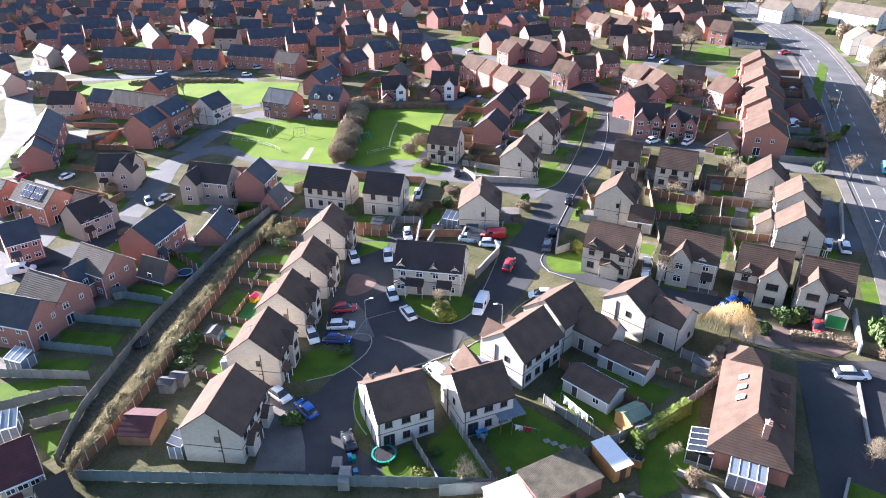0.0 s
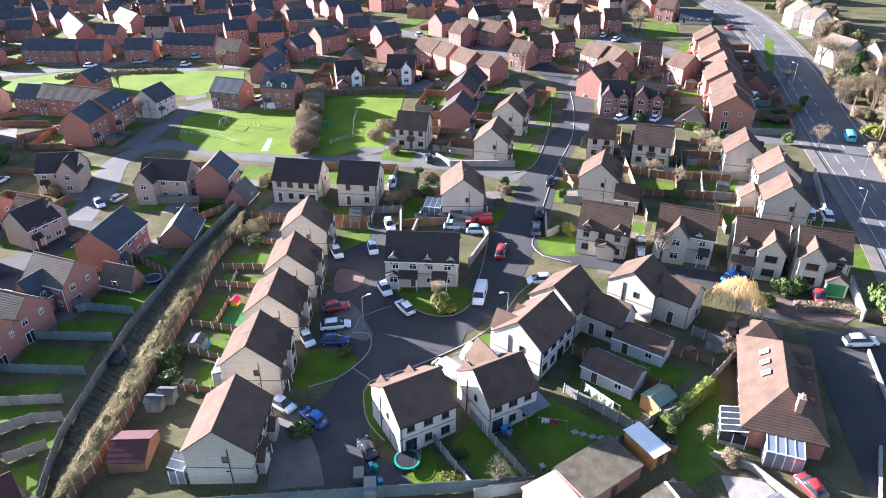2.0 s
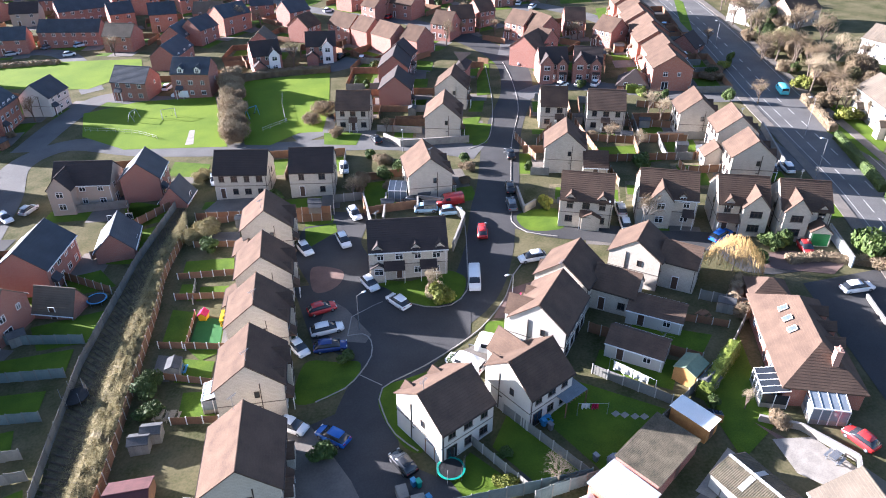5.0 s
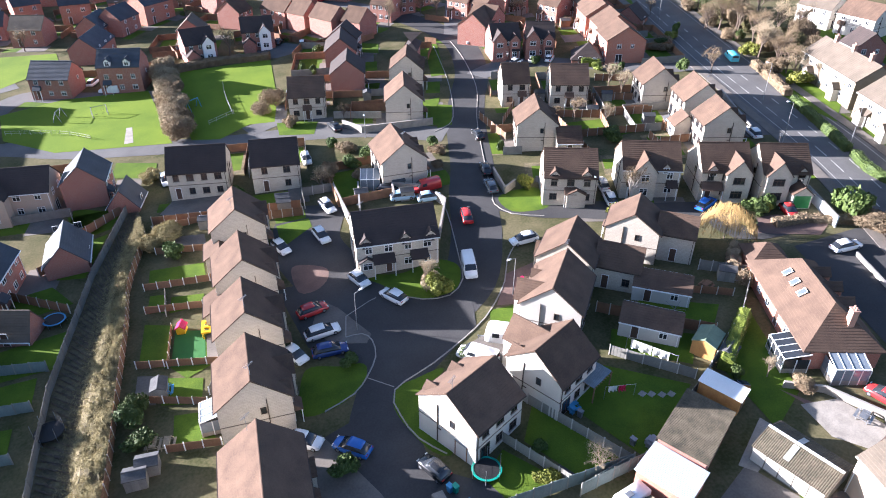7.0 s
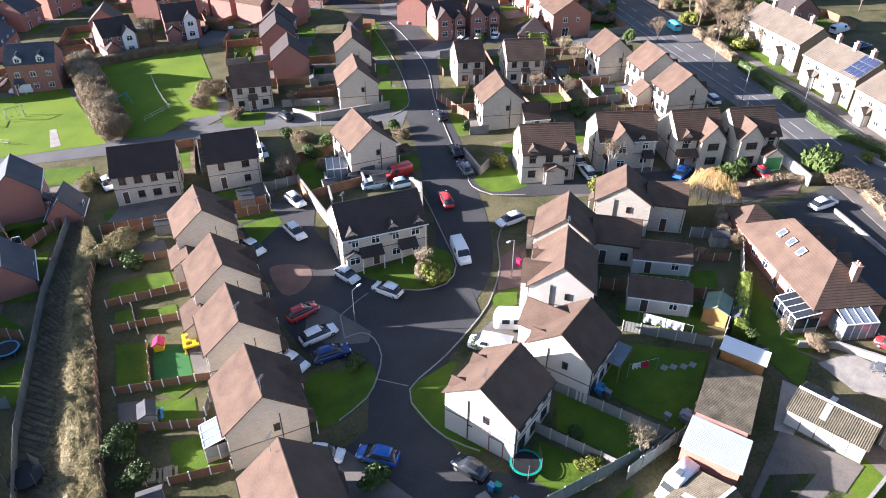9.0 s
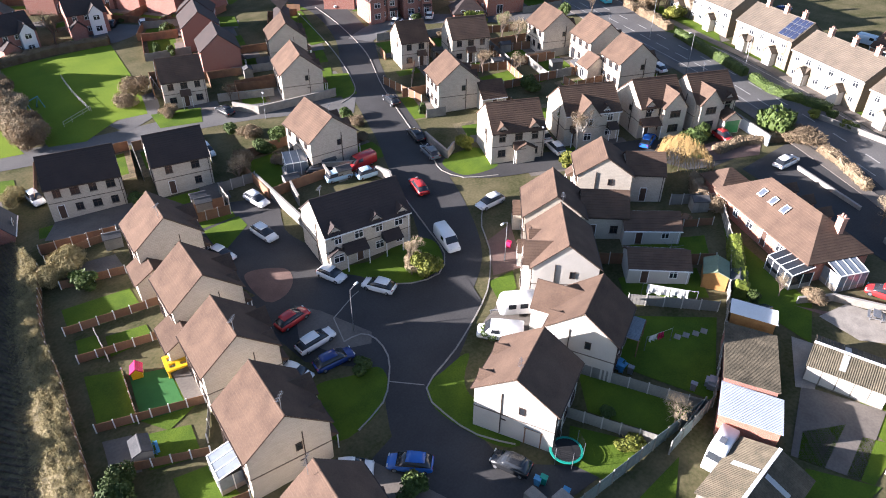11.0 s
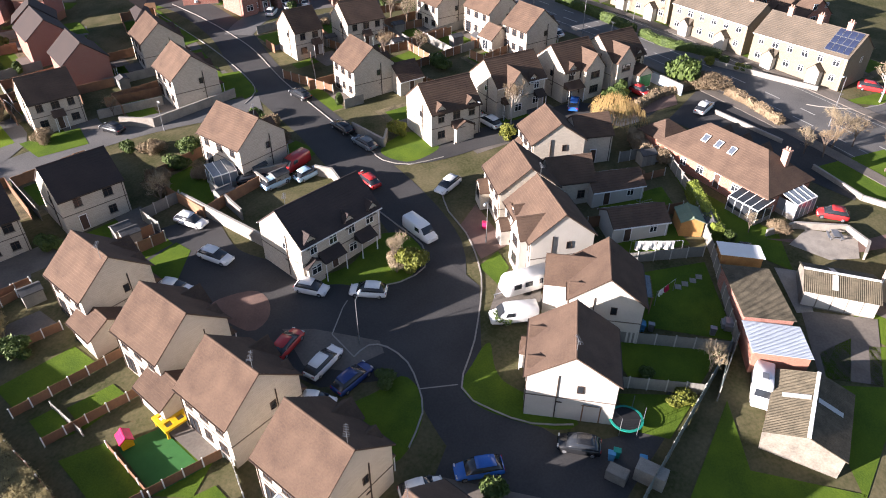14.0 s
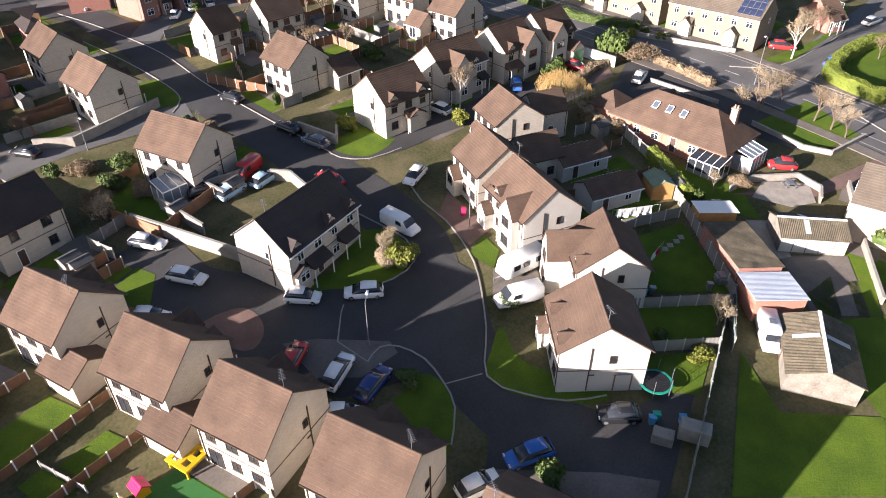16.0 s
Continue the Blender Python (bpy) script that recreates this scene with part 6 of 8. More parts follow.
# dry growth on the bank
def bank_growth():
    """A lumpy mound of dead grass along the fence, thick with stalks."""
    left, right = curve_pts(LEFT_EDGE, 1.0), curve_pts(RIGHT_EDGE, 1.0)
    n = 150
    def across(i, f):
        a = left[min(len(left) - 1, int(i / n * (len(left) - 1)))]
        c = right[min(len(right) - 1, int(i / n * (len(right) - 1)))]
        return a.lerp(c, f)
    def height(p, f):
        k = max(0.0, min(1.0, (f - 0.40) / 0.25))
        return (0.4 + 1.15 * k * (1 - 0.15 * max(0, f - 0.85) / 0.15)) * (0.85 + 0.5 * noise.noise(Vector((p.x * 0.5, p.y * 0.5, 2))) + 0.35 * noise.noise(Vector((p.x * 1.5, p.y * 1.5, 7)))) * k + 0.07
    bm = bmesh.new()
    m = 12
    rows = []
    for i in range(n + 1):
        row = []
        for j in range(m + 1):
            f = 0.38 + 0.58 * j / m
            p = across(i, f)
            row.append(bm.verts.new((p.x, p.y, G(p.x, p.y) + height(p, f) + 0.1 * noise.noise(Vector((p.x * 2.3, p.y * 2.3, 0))))))
        rows.append(row)
    for a, c in zip(rows, rows[1:]):
        for j in range(m):
            bm.faces.new((a[j], a[j + 1], c[j + 1], c[j]))
    bmesh.ops.recalc_face_normals(bm, faces=bm.faces)
    tagged(link("dry_mound", bm, WEEDS), "mound of pale dry grass along the fence", "undergrowth", kind="stuff")
    def stalk(r):
        f = 1 - abs(r.gauss(0, 0.28))
        f = max(0.34, min(0.97, f))
        p = across(r.uniform(0, n), f)
        return Vector((p.x + r.gauss(0, .15), p.y + r.gauss(0, .3), G(p.x, p.y) + height(p, f) + r.uniform(-0.12, 0.45))), Vector((0, 0, 1))
    me = leaf_mesh("dry_growth", 95000, stalk, 0.19, 9, 0.10)
    me.materials.append(DRY_GRASS)
    tagged(new("dry_growth", me), "tangle of pale dry grass and bramble", "undergrowth", kind="stuff")
    def low(r):
        p = across(r.uniform(0, n), r.uniform(0.04, 0.5))
        return Vector((p.x, p.y, G(p.x, p.y) + 0.08 + abs(r.gauss(0, 0.12)))), Vector((0, 0, 1))
    me = leaf_mesh("dead_growth", 26000, low, 0.13, 9, 0.2)
    me.materials.append(BARK)
    tagged(new("dead_growth", me), "dark dead undergrowth and leaf litter", "undergrowth", kind="stuff")


bank_growth()
for q, r, h in (((-32.8, 125.6), 2.6, 2.6), ((-35.1, 123.9), 2.2, 2.2), ((-33.4, 147.6), 2.0, 2.0)):
    bush(*q, r, h, DRY_GRASS, "pale dry bramble thicket on the bank", 0.12, 2600)
for q, r, h in (((-32.4, 120.3), 2.0, 2.2), ((-40.0, 87.4), 2.0, 2.2), ((-39.8, 83.2), 1.8, 1.8), ((-40.0, 88.3), 1.4, 2.6)):
    bush(*q, r, h, LEAF, "green ivy shrub by the fence", 0.1, 2200)

# trees and shrubs
tree(*(-1.0, 93.5), 6.0, BARK, PALE_TWIG, "pale bare tree on the grass corner", 2, 0.4, 0, 0.7)
bush(*(0.4, 92.5), 2.0, 3.2, YELLOW_LEAF, "dense yellow-green evergreen shrub", 0.1, 3200)
bush(*(-0.3, 93.7), 1.4, 2.4, PALE_TWIG, "bare twiggy shrub beside the evergreen", 0.06, 2600)
def willow(x, y, h, wide):
    """A short trunk with limbs and a dome of thin hanging strands."""
    ob = tree(x, y, h, BARK, GOLD_TWIG, "golden weeping willow in a front garden", 9, 0.6, 0.1, wide / h)
    r = random.Random(4)
    vs, fs = [], []
    for _ in range(900):
        a, k = r.uniform(0, 6.283), math.sqrt(r.random())
        lump = 1 + 0.18 * math.sin(a * 3 + 1) + 0.1 * math.sin(a * 7)
        p = Vector((math.cos(a) * k * wide * lump, math.sin(a) * k * wide * lump, h * (1.02 - 0.45 * k * k) + r.gauss(0, 0.25)))
        for _ in range(3):
            q = p + Vector((math.cos(a) * r.uniform(0, 0.22) + r.gauss(0, 0.08), math.sin(a) * r.uniform(0, 0.22) + r.gauss(0, 0.08), -r.uniform(0.3, 0.75)))
            if q.z < 0.4:
                break
            tube(vs, fs, p, q, 0.022, 0.014, 3)
            p = q
    me = bpy.data.meshes.new("strands")
    me.from_pydata(vs, [], fs)
    me.materials.append(GOLD_TWIG)
    piece("strands", me, ob, Matrix())


willow(43.9, 84.4, 5.4, 3.9)
tree(*(37.0, 98.6), 8.0, BIRCH, BROWN_LEAF, "slender white birch with reddish bare twigs", 5, 0.42, 0, 0.75)
tree(*(3.0, 58.1), 4.2, PALE_TWIG, PALE_TWIG, "small bare tree beside the back fence", 6, 0.6, 0, 1.0)
tree(*(74.0, 50.5), 9.0, BIRCH, PALE_TWIG, "bare birch on the corner verge", 5, 0.42, 0, 0.7)
def bare_tree(q, h, s):
    tree(*q, h, BARK, BROWN_LEAF if s in (2, 3) else PALE_TWIG, "bare brown winter tree in a garden", s, 0.52, 0, 1.0)


bare_tree((52.1, 126.3), 5, 1)
bare_tree((48.1, 131.1), 5, 2)
bare_tree((6.7, 156.1), 4.2, 3)
bare_tree((-6.1, 128.7), 5, 4)
bare_tree((64.5, 107.2), 4.5, 2)
bare_tree((64.3, 137.4), 6, 4)
bare_tree((63.0, 140.6), 6.5, 1)
bare_tree((31.5, 104.4), 3.5, 2)
bare_tree((50.2, 133.3), 4.5, 3)
bare_tree((-20.1, 259.6), 9, 1)
bare_tree((-13.6, 258.1), 8, 3)
bare_tree((-7.8, 211.7), 8, 2)
bare_tree((39.5, 302.8), 7, 1)
bare_tree((60.0, 276.2), 8, 4)
bare_tree((89.8, 250.7), 11, 2)
bare_tree((84.7, 243.7), 10, 1)
bare_tree((50.8, 218.8), 6, 3)
bare_tree((54.5, 214.8), 6, 1)
bare_tree((44.6, 220.0), 5, 4)
bare_tree((89.2, 137.1), 6, 2)
bare_tree((106.1, 180.4), 5, 3)
bare_tree((74.6, 199.1), 6, 4)
bare_tree((73.0, 199.4), 6, 1)
bare_tree((54.8, 54.8), 6, 1)
bare_tree((56.7, 52.3), 5.5, 3)
bare_tree((51.8, 47.5), 6, 2)
bare_tree((49.9, 45.3), 6.5, 4)
bare_tree((48.0, 43.5), 5, 1)
bare_tree((87.3, 46.5), 6, 3)
bare_tree((79.0, 36.4), 4.5, 2)
bare_tree((58.5, 55.7), 5, 4)
bare_tree((51.4, 55.5), 5, 2)
bare_tree((51.0, 58.0), 4.5, 4)
bare_tree((104.2, 138.1), 9, 1)
bare_tree((103.1, 131.3), 9, 2)
bare_tree((103.0, 126.5), 7, 4)
bare_tree((113.7, 147.2), 9, 3)
bare_tree((102.5, 120.0), 6, 1)
bare_tree((123.3, 192.6), 10, 2)
bare_tree((117.9, 178.3), 9, 1)
bare_tree((136.2, 214.0), 10, 4)
bare_tree((109.7, 162.2), 8, 3)
bare_tree((-10.1, 135.1), 4.5, 3)
bare_tree((27.9, 60.3), 3, 1)
bare_tree((-223.5, 383.0), 12, 1)
bare_tree((-225.4, 369.4), 12, 2)
bare_tree((-232.4, 425.6), 13, 3)
bare_tree((-230.5, 443.1), 13, 4)
bare_tree((-260.0, 425.4), 13, 1)
bare_tree((-14.8, 384.3), 11, 2)
bare_tree((-7.5, 402.9), 11, 3)
bare_tree((-227.3, 459.7), 12, 1)
bare_tree((-208.3, 441.6), 10, 2)
bare_tree((-227.2, 399.2), 10, 3)
bare_tree((175.4, 298.2), 9, 1)
bare_tree((156.1, 292.1), 9, 2)
bare_tree((145.5, 283.9), 8, 3)
bare_tree((137.7, 309.9), 9, 4)
bare_tree((137.9, 323.1), 8, 1)
bare_tree((96.8, 303.9), 8, 2)
bare_tree((86.4, 301.0), 7, 3)
bare_tree((64.3, 326.1), 8, 4)
bare_tree((20.8, 339.5), 7, 1)
bare_tree((113.6, 154.7), 9, 2)
bare_tree((144.1, 121.9), 8, 1)
bare_tree((125.8, 146.4), 9, 3)
def shrub(q, r, h, m):
    bush(*q, r, h, m, "leafy evergreen garden shrub" if m in (LEAF, HEDGE_LEAF) else "yellow-green leafy garden shrub" if m is YELLOW_LEAF else "brown bare winter shrub", 0.11, 2000)


shrub((25.5, 112.3), 1.6, 2.4, YELLOW_LEAF)
shrub((0.4, 144.0), 1.4, 2.2, LEAF)
shrub((2.7, 140.9), 2.0, 1.8, BROWN_LEAF)
shrub((5.1, 136.3), 2.2, 2.4, LEAF)
shrub((1.3, 134.0), 2.0, 2.0, LEAF)
shrub((1.2, 129.1), 1.6, 1.6, BROWN_LEAF)
shrub((-3.9, 131.7), 2.0, 3.0, BROWN_LEAF)
shrub((64.6, 80.0), 3.0, 5.0, LEAF)
shrub((64.5, 75.8), 3.0, 2.6, BROWN_LEAF)
shrub((53.5, 87.1), 1.5, 2.0, LEAF)
shrub((55.7, 87.7), 1.2, 2.6, LEAF)
shrub((56.5, 88.3), 1.0, 1.4, YELLOW_LEAF)
shrub((48.8, 119.2), 2.4, 2.6, LEAF)
shrub((33.6, 97.4), 1.8, 2.0, YELLOW_LEAF)
shrub((42.5, 79.2), 1.8, 2.2, BROWN_LEAF)
shrub((38.4, 74.5), 1.6, 2.0, BROWN_LEAF)
shrub((-14.9, 85.0), 1.4, 1.2, LEAF)
shrub((-20.5, 69.7), 1.6, 2.0, LEAF)
shrub((-1.5, 79.0), 1.2, 1.3, LEAF)
shrub((-2.3, 59.3), 1.5, 1.3, YELLOW_LEAF)
shrub((17.3, 131.3), 1.6, 2.0, BROWN_LEAF)
shrub((18.3, 134.8), 1.4, 1.8, LEAF)
shrub((18.4, 148.9), 1.5, 1.4, LEAF)
shrub((28.2, 126.0), 0.8, 2.6, LEAF)
shrub((-5.1, 172.2), 3.0, 3.4, BROWN_LEAF)
shrub((-8.3, 167.6), 2.4, 2.4, BROWN_LEAF)
shrub((102.0, 113.9), 1.6, 5.5, YELLOW_LEAF)
shrub((84.2, 141.6), 1.4, 3.0, LEAF)
shrub((109.9, 150.4), 1.4, 3.0, LEAF)
shrub((68.2, 152.1), 1.8, 1.8, HEDGE_LEAF)
shrub((57.0, 95.0), 1.2, 1.2, LEAF)
shrub((109.0, 139.6), 3.2, 6.0, BROWN_LEAF)
shrub((109.0, 126.5), 2.4, 3.5, BROWN_LEAF)
shrub((90.4, 157.7), 2.0, 2.4, LEAF)
shrub((27.3, 40.2), 3.5, 5.0, LEAF)
shrub((22.4, 41.1), 2.6, 3.5, LEAF)
shrub((74.8, 78.0), 1.2, 1.4, YELLOW_LEAF)
shrub((76.3, 76.1), 1.2, 1.3, LEAF)
shrub((75.0, 73.3), 1.0, 1.2, YELLOW_LEAF)
shrub((75.0, 71.8), 1.0, 1.2, LEAF)
shrub((30.1, 57.0), 1.4, 1.4, BROWN_LEAF)
shrub((42.3, 61.4), 1.4, 1.6, BROWN_LEAF)
shrub((24.8, 62.1), 1.0, 1.6, LEAF)
shrub((-1.0, 63.2), 1.0, 1.0, LEAF)
shrub((92.8, 158.8), 2.6, 1.8, BROWN_LEAF)
shrub((96.3, 160.3), 2.0, 2.0, YELLOW_LEAF)
shrub((88.7, 155.7), 2.4, 1.8, BROWN_LEAF)
shrub((49.2, 84.9), 1.6, 1.8, LEAF)
shrub((52.8, 88.3), 1.6, 2.0, LEAF)
shrub((54.3, 86.7), 1.2, 1.6, YELLOW_LEAF)
shrub((100.7, 163.6), 1.2, 3.0, LEAF)
shrub((-95.1, 202.2), 1.2, 1.8, LEAF)
shrub((-101.9, 175.7), 2.0, 2.0, LEAF)
shrub((72.3, 148.4), 1.0, 2.4, LEAF)
shrub((69.7, 147.8), 1.0, 2.6, LEAF)
shrub((6.0, 187.9), 1.0, 3.0, LEAF)
shrub((8.3, 185.1), 1.0, 2.4, LEAF)

# ---- gardens of the estates ----
SCRUB = mat("olive_scrub_leaf", (0.17, 0.15, 0.062), (0.085, 0.08, 0.032), 0.8, 5, 0.85, vary=0.3)
rng = random.Random(23)


def clear(x, y, gap=0.6, road=4.6):
    """Whether a spot is free of houses and roads."""
    if road_gap(x, y) < road:
        return False
    for hx, hy, yaw, L, D, eave, group in PLOTS:
        a = radians(yaw)
        dx, dy = x - hx, y - hy
        u, v = dx * math.cos(a) + dy * math.sin(a), dy * math.cos(a) - dx * math.sin(a)
        if abs(u) < L / 2 + gap and abs(v) < D / 2 + gap:
            return False
    return True


covers = {"lawn": bmesh.new(), "patio": bmesh.new(), "soil": bmesh.new()}


def cover(kind, x, y, yaw, u0, v0, u1, v1):
    a = radians(yaw)
    ps = []
    for u, v in ((u0, v0), (u1, v0), (u1, v1), (u0, v1)):
        px, py = x + u * math.cos(a) - v * math.sin(a), y + u * math.sin(a) + v * math.cos(a)
        ps.append((px, py, G(px, py) + {"soil": 0.01, "lawn": 0.016, "patio": 0.022}[kind]))
    quad(covers[kind], *ps)


nth = 0
far_fences = bmesh.new()
for hx, hy, yaw, L, D, eave, group in list(PLOTS):
    if eave < 4 or group not in ("brick estate houses", "north houses", "middle row", "road terraces") or (group == "middle row" and hy < 100):
        continue
    a = radians(yaw)
    w, deep = L / 2 + rng.uniform(0.8, 2.2), rng.uniform(7, 10)
    at = lambda u, v: (hx + u * math.cos(a) - v * math.sin(a), hy + u * math.sin(a) + v * math.cos(a))
    cover("soil", hx, hy, yaw, -w, D / 2, w, D / 2 + deep)
    cover("lawn", hx, hy, yaw, -w + rng.uniform(0.2, 1.5), D / 2 + rng.uniform(1.5, 3), w - rng.uniform(0.2, 1.5), D / 2 + deep - rng.uniform(0.3, 1.5))
    cover("patio", hx, hy, yaw, -w * rng.uniform(0.3, 0.9), D / 2, w * rng.uniform(0.3, 0.9), D / 2 + rng.uniform(1.5, 2.8))
    split = rng.uniform(-0.2, 0.3) * L
    cover("lawn", hx, hy, yaw, -w, -D / 2 - rng.uniform(3, 5), split, -D / 2 - 0.6)
    cover("patio", hx, hy, yaw, split, -D / 2 - rng.uniform(4, 6), w, -D / 2)
    runs = []
    for p, q in (((-w, D / 2 - 1), (-w, D / 2 + deep)), ((-w, D / 2 + deep), (w, D / 2 + deep)), ((w, D / 2 + deep), (w, D / 2 - 1))):
        n = 6
        on = [clear(*at(p[0] + (q[0] - p[0]) * k / n, p[1] + (q[1] - p[1]) * k / n), 0.3) for k in range(n + 1)]
        k = 0
        while k < n:
            e = k
            while e < n and on[e] and on[e + 1]:
                e += 1
            if e > k + 1:
                runs.append((at(p[0] + (q[0] - p[0]) * k / n, p[1] + (q[1] - p[1]) * k / n), at(p[0] + (q[0] - p[0]) * e / n, p[1] + (q[1] - p[1]) * e / n)))
            k = max(e, k + 1)
    for p, q in runs if hy > 118 else ():
        if hy > 205 or nth > 130:
            far_run(far_fences, p, q, 1.65, Vector((0, 0, 0)))
            continue
        nth += 1
        bm = bmesh.new()
        o = Vector((p[0], p[1], G(*p)))
        far_run(bm, p, q, 1.65, o)
        f = link("fence", bm, rng.choice((WOOD_FENCE, WOOD_FENCE, GREY_FENCE)))
        f.location = o
        tagged(f, "boarded timber fence beside a small garden", "fence", group="estate garden fences")
    for _ in range(2 if hy < 260 else 1):
        bx, by = at(rng.uniform(-w, w), rng.choice((D / 2 + rng.uniform(3, deep), -D / 2 - rng.uniform(1.5, 4))))
        if hy > 118 and rng.random() < 0.36 and clear(bx, by, 1.2):
            if rng.random() < 0.3 and hy > 170:
                tree(bx, by, rng.uniform(5, 8), BARK, rng.choice((BROWN_LEAF, PALE_TWIG)), "bare brown winter tree in a garden", rng.choice((1, 2, 3, 4)), 0.52, 0, 1.0)
            else:
                r = rng.uniform(0.8, 1.9)
                bush(bx, by, r, r * rng.uniform(0.9, 1.5), rng.choice((LEAF, LEAF, BROWN_LEAF, SCRUB)), "leafy shrub in a small garden", 0.11, 2000)
for kind, m, text in (("lawn", GRASS, "small mown lawns between the estate houses"), ("patio", PAVING, "paved drives and patios of the estate"), ("soil", WEEDS, "bare garden beds of the estate")):
    tagged(link("garden_" + kind, covers[kind], m), text, kind, kind="stuff")

tagged(link("far_fences", far_fences, WOOD_FENCE), "brown timber fences between the far gardens", "fence", kind="stuff")

# woodland scrub across the main road, and beyond the far streets
for t in range(34):
    k = t / 33
    p = Vector((106, 128)).lerp(Vector((150, 262)), k) + Vector((rng.uniform(0, 13), rng.uniform(-3, 3)))
    if road_gap(p.x, p.y) > 9.5 and clear(p.x, p.y, 2.0):
        r = rng.uniform(2.2, 3.8)
        bush(p.x, p.y, r, r * rng.uniform(1.3, 2.0), rng.choice((SCRUB, SCRUB, BROWN_LEAF, LEAF)), "tall olive-brown scrub tree beside the main road", 0.075, 4200, "tree")
for t in range(30):
    x = -300 + t * 15 + rng.uniform(-6, 6)
    y = 425 - 0.34 * x + rng.uniform(-35, 5)
    if clear(x, y, 3):
        r = rng.uniform(3.0, 5.0)
        bush(x, y, r, r * rng.uniform(1.4, 2.0), rng.choice((SCRUB, BROWN_LEAF, PALE_TWIG)), "large winter tree behind the far houses", 0.075, 4200, "tree")

# ---- vehicles ----
def paint(name, c, rough=0.25):
    return mat(name, c, tuple(v * 0.9 for v in c), 1, 5, rough, spec=0.6)


PAINTS = {"white": paint("white_car_paint", (0.78, 0.78, 0.77)), "red": paint("red_car_paint", (0.42, 0.03, 0.03)), "blue": paint("blue_car_paint", (0.03, 0.12, 0.42)), "dark blue": paint("dark_blue_car_paint", (0.02, 0.04, 0.16)),
          "black": paint("black_car_paint", (0.015, 0.016, 0.018)), "grey": paint("grey_car_paint", (0.12, 0.14, 0.16)), "pale blue": paint("pale_blue_car_paint", (0.35, 0.50, 0.62)), "turquoise": paint("turquoise_van_paint", (0.12, 0.52, 0.62)), "silver": paint("silver_car_paint", (0.45, 0.47, 0.48))}
LAMP_RED = mat("red_lamp_lens", (0.35, 0.01, 0.01), None, 1, 5, 0.2, spec=0.6)
LAMP_CLEAR = mat("clear_lamp_lens", (0.7, 0.7, 0.68), None, 1, 5, 0.15, spec=0.6)


def loft(bm, secs, ring=8):
    """A closed shell through cross sections (x, z low, z high, half width low, half width high)."""
    rows = []
    for x, z0, z1, w0, w1 in secs:
        r = min(0.12, (z1 - z0) * 0.3)
        ps = [(-w0 + r * .4, z0), (w0 - r * .4, z0), (w0, z0 + r), ((w0 * 2 + w1) / 3 + .02, (z0 + z1) / 2 + .05), (w1, z1 - r), (w1 - r, z1), (-w1 + r, z1), (-w1, z1 - r), (-(w0 * 2 + w1) / 3 - .02, (z0 + z1) / 2 + .05), (-w0, z0 + r)]
        rows.append([bm.verts.new((x, y, z)) for y, z in ps])
    n = len(rows[0])
    for a, b in zip(rows, rows[1:]):
        for i in range(n):
            f = bm.faces.new((a[i], a[(i + 1) % n], b[(i + 1) % n], b[i]))
            f.smooth = True
    bm.faces.new(rows[0]), bm.faces.new(rows[-1])
    bmesh.ops.recalc_face_normals(bm, faces=bm.faces)
    return bm


def car_body():
    return loft(bmesh.new(), [(-2.1, .42, .70, .70, .66), (-2.02, .28, .92, .82, .74), (-1.3, .2, .97, .87, .80), (0, .18, .95, .88, .82), (.95, .2, .93, .87, .80), (1.75, .24, .80, .84, .72), (2.02, .3, .68, .76, .62), (2.1, .4, .56, .66, .56)])


def car_glass():
    return loft(bmesh.new(), [(-1.95, .88, .95, .72, .68), (-1.35, .88, 1.40, .78, .60), (-.2, .88, 1.47, .80, .62), (.35, .88, 1.42, .80, .61), (1.2, .86, .93, .76, .72)])


def car_roof():
    return loft(bmesh.new(), [(-1.4, 1.39, 1.44, .56, .5), (-.9, 1.42, 1.50, .60, .54), (-.1, 1.44, 1.51, .61, .55), (.3, 1.41, 1.46, .58, .52)])


def van_body():
    return loft(bmesh.new(), [(-2.3, .3, 1.85, .88, .78), (-2.2, .25, 1.95, .92, .82), (0, .22, 1.98, .94, .84), (.9, .22, 1.92, .94, .82), (1.15, .22, 1.65, .93, .84), (1.6, .24, 1.1, .92, .84), (2.2, .28, .95, .86, .76), (2.35, .36, .75, .74, .66)])


def van_glass():
    bm = bmesh.new()
    v = [(1.0, -.74, 1.82), (1.0, .74, 1.82), (1.56, .82, 1.16), (1.56, -.82, 1.16)]
    quad(bm, *[(x + .05, y, z + .03) for x, y, z in v])
    for s in (1, -1):
        quad(bm, (.1, s * .96, 1.2), (.95, s * .955, 1.2), (.8, s * .91, 1.72), (.1, s * .92, 1.75))
    quad(bm, (-2.34, -.7, 1.2), (-2.34, .7, 1.2), (-2.31, .66, 1.7), (-2.31, -.66, 1.7))
    return bm


def wheel_bm():
    bm = bmesh.new()
    bmesh.ops.create_cone(bm, cap_ends=True, segments=14, radius1=.31, radius2=.31, depth=.2, matrix=Matrix.Rotation(math.pi / 2, 4, "X"))
    return bm


def rim_bm():
    bm = bmesh.new()
    bmesh.ops.create_cone(bm, cap_ends=True, segments=10, radius1=.2, radius2=.17, depth=.215, matrix=Matrix.Rotation(math.pi / 2, 4, "X"))
    return bm


def lens_bm():
    bm = bmesh.new()
    box(bm, -.06, -.16, -.06, .06, .16, .06)
    return bm


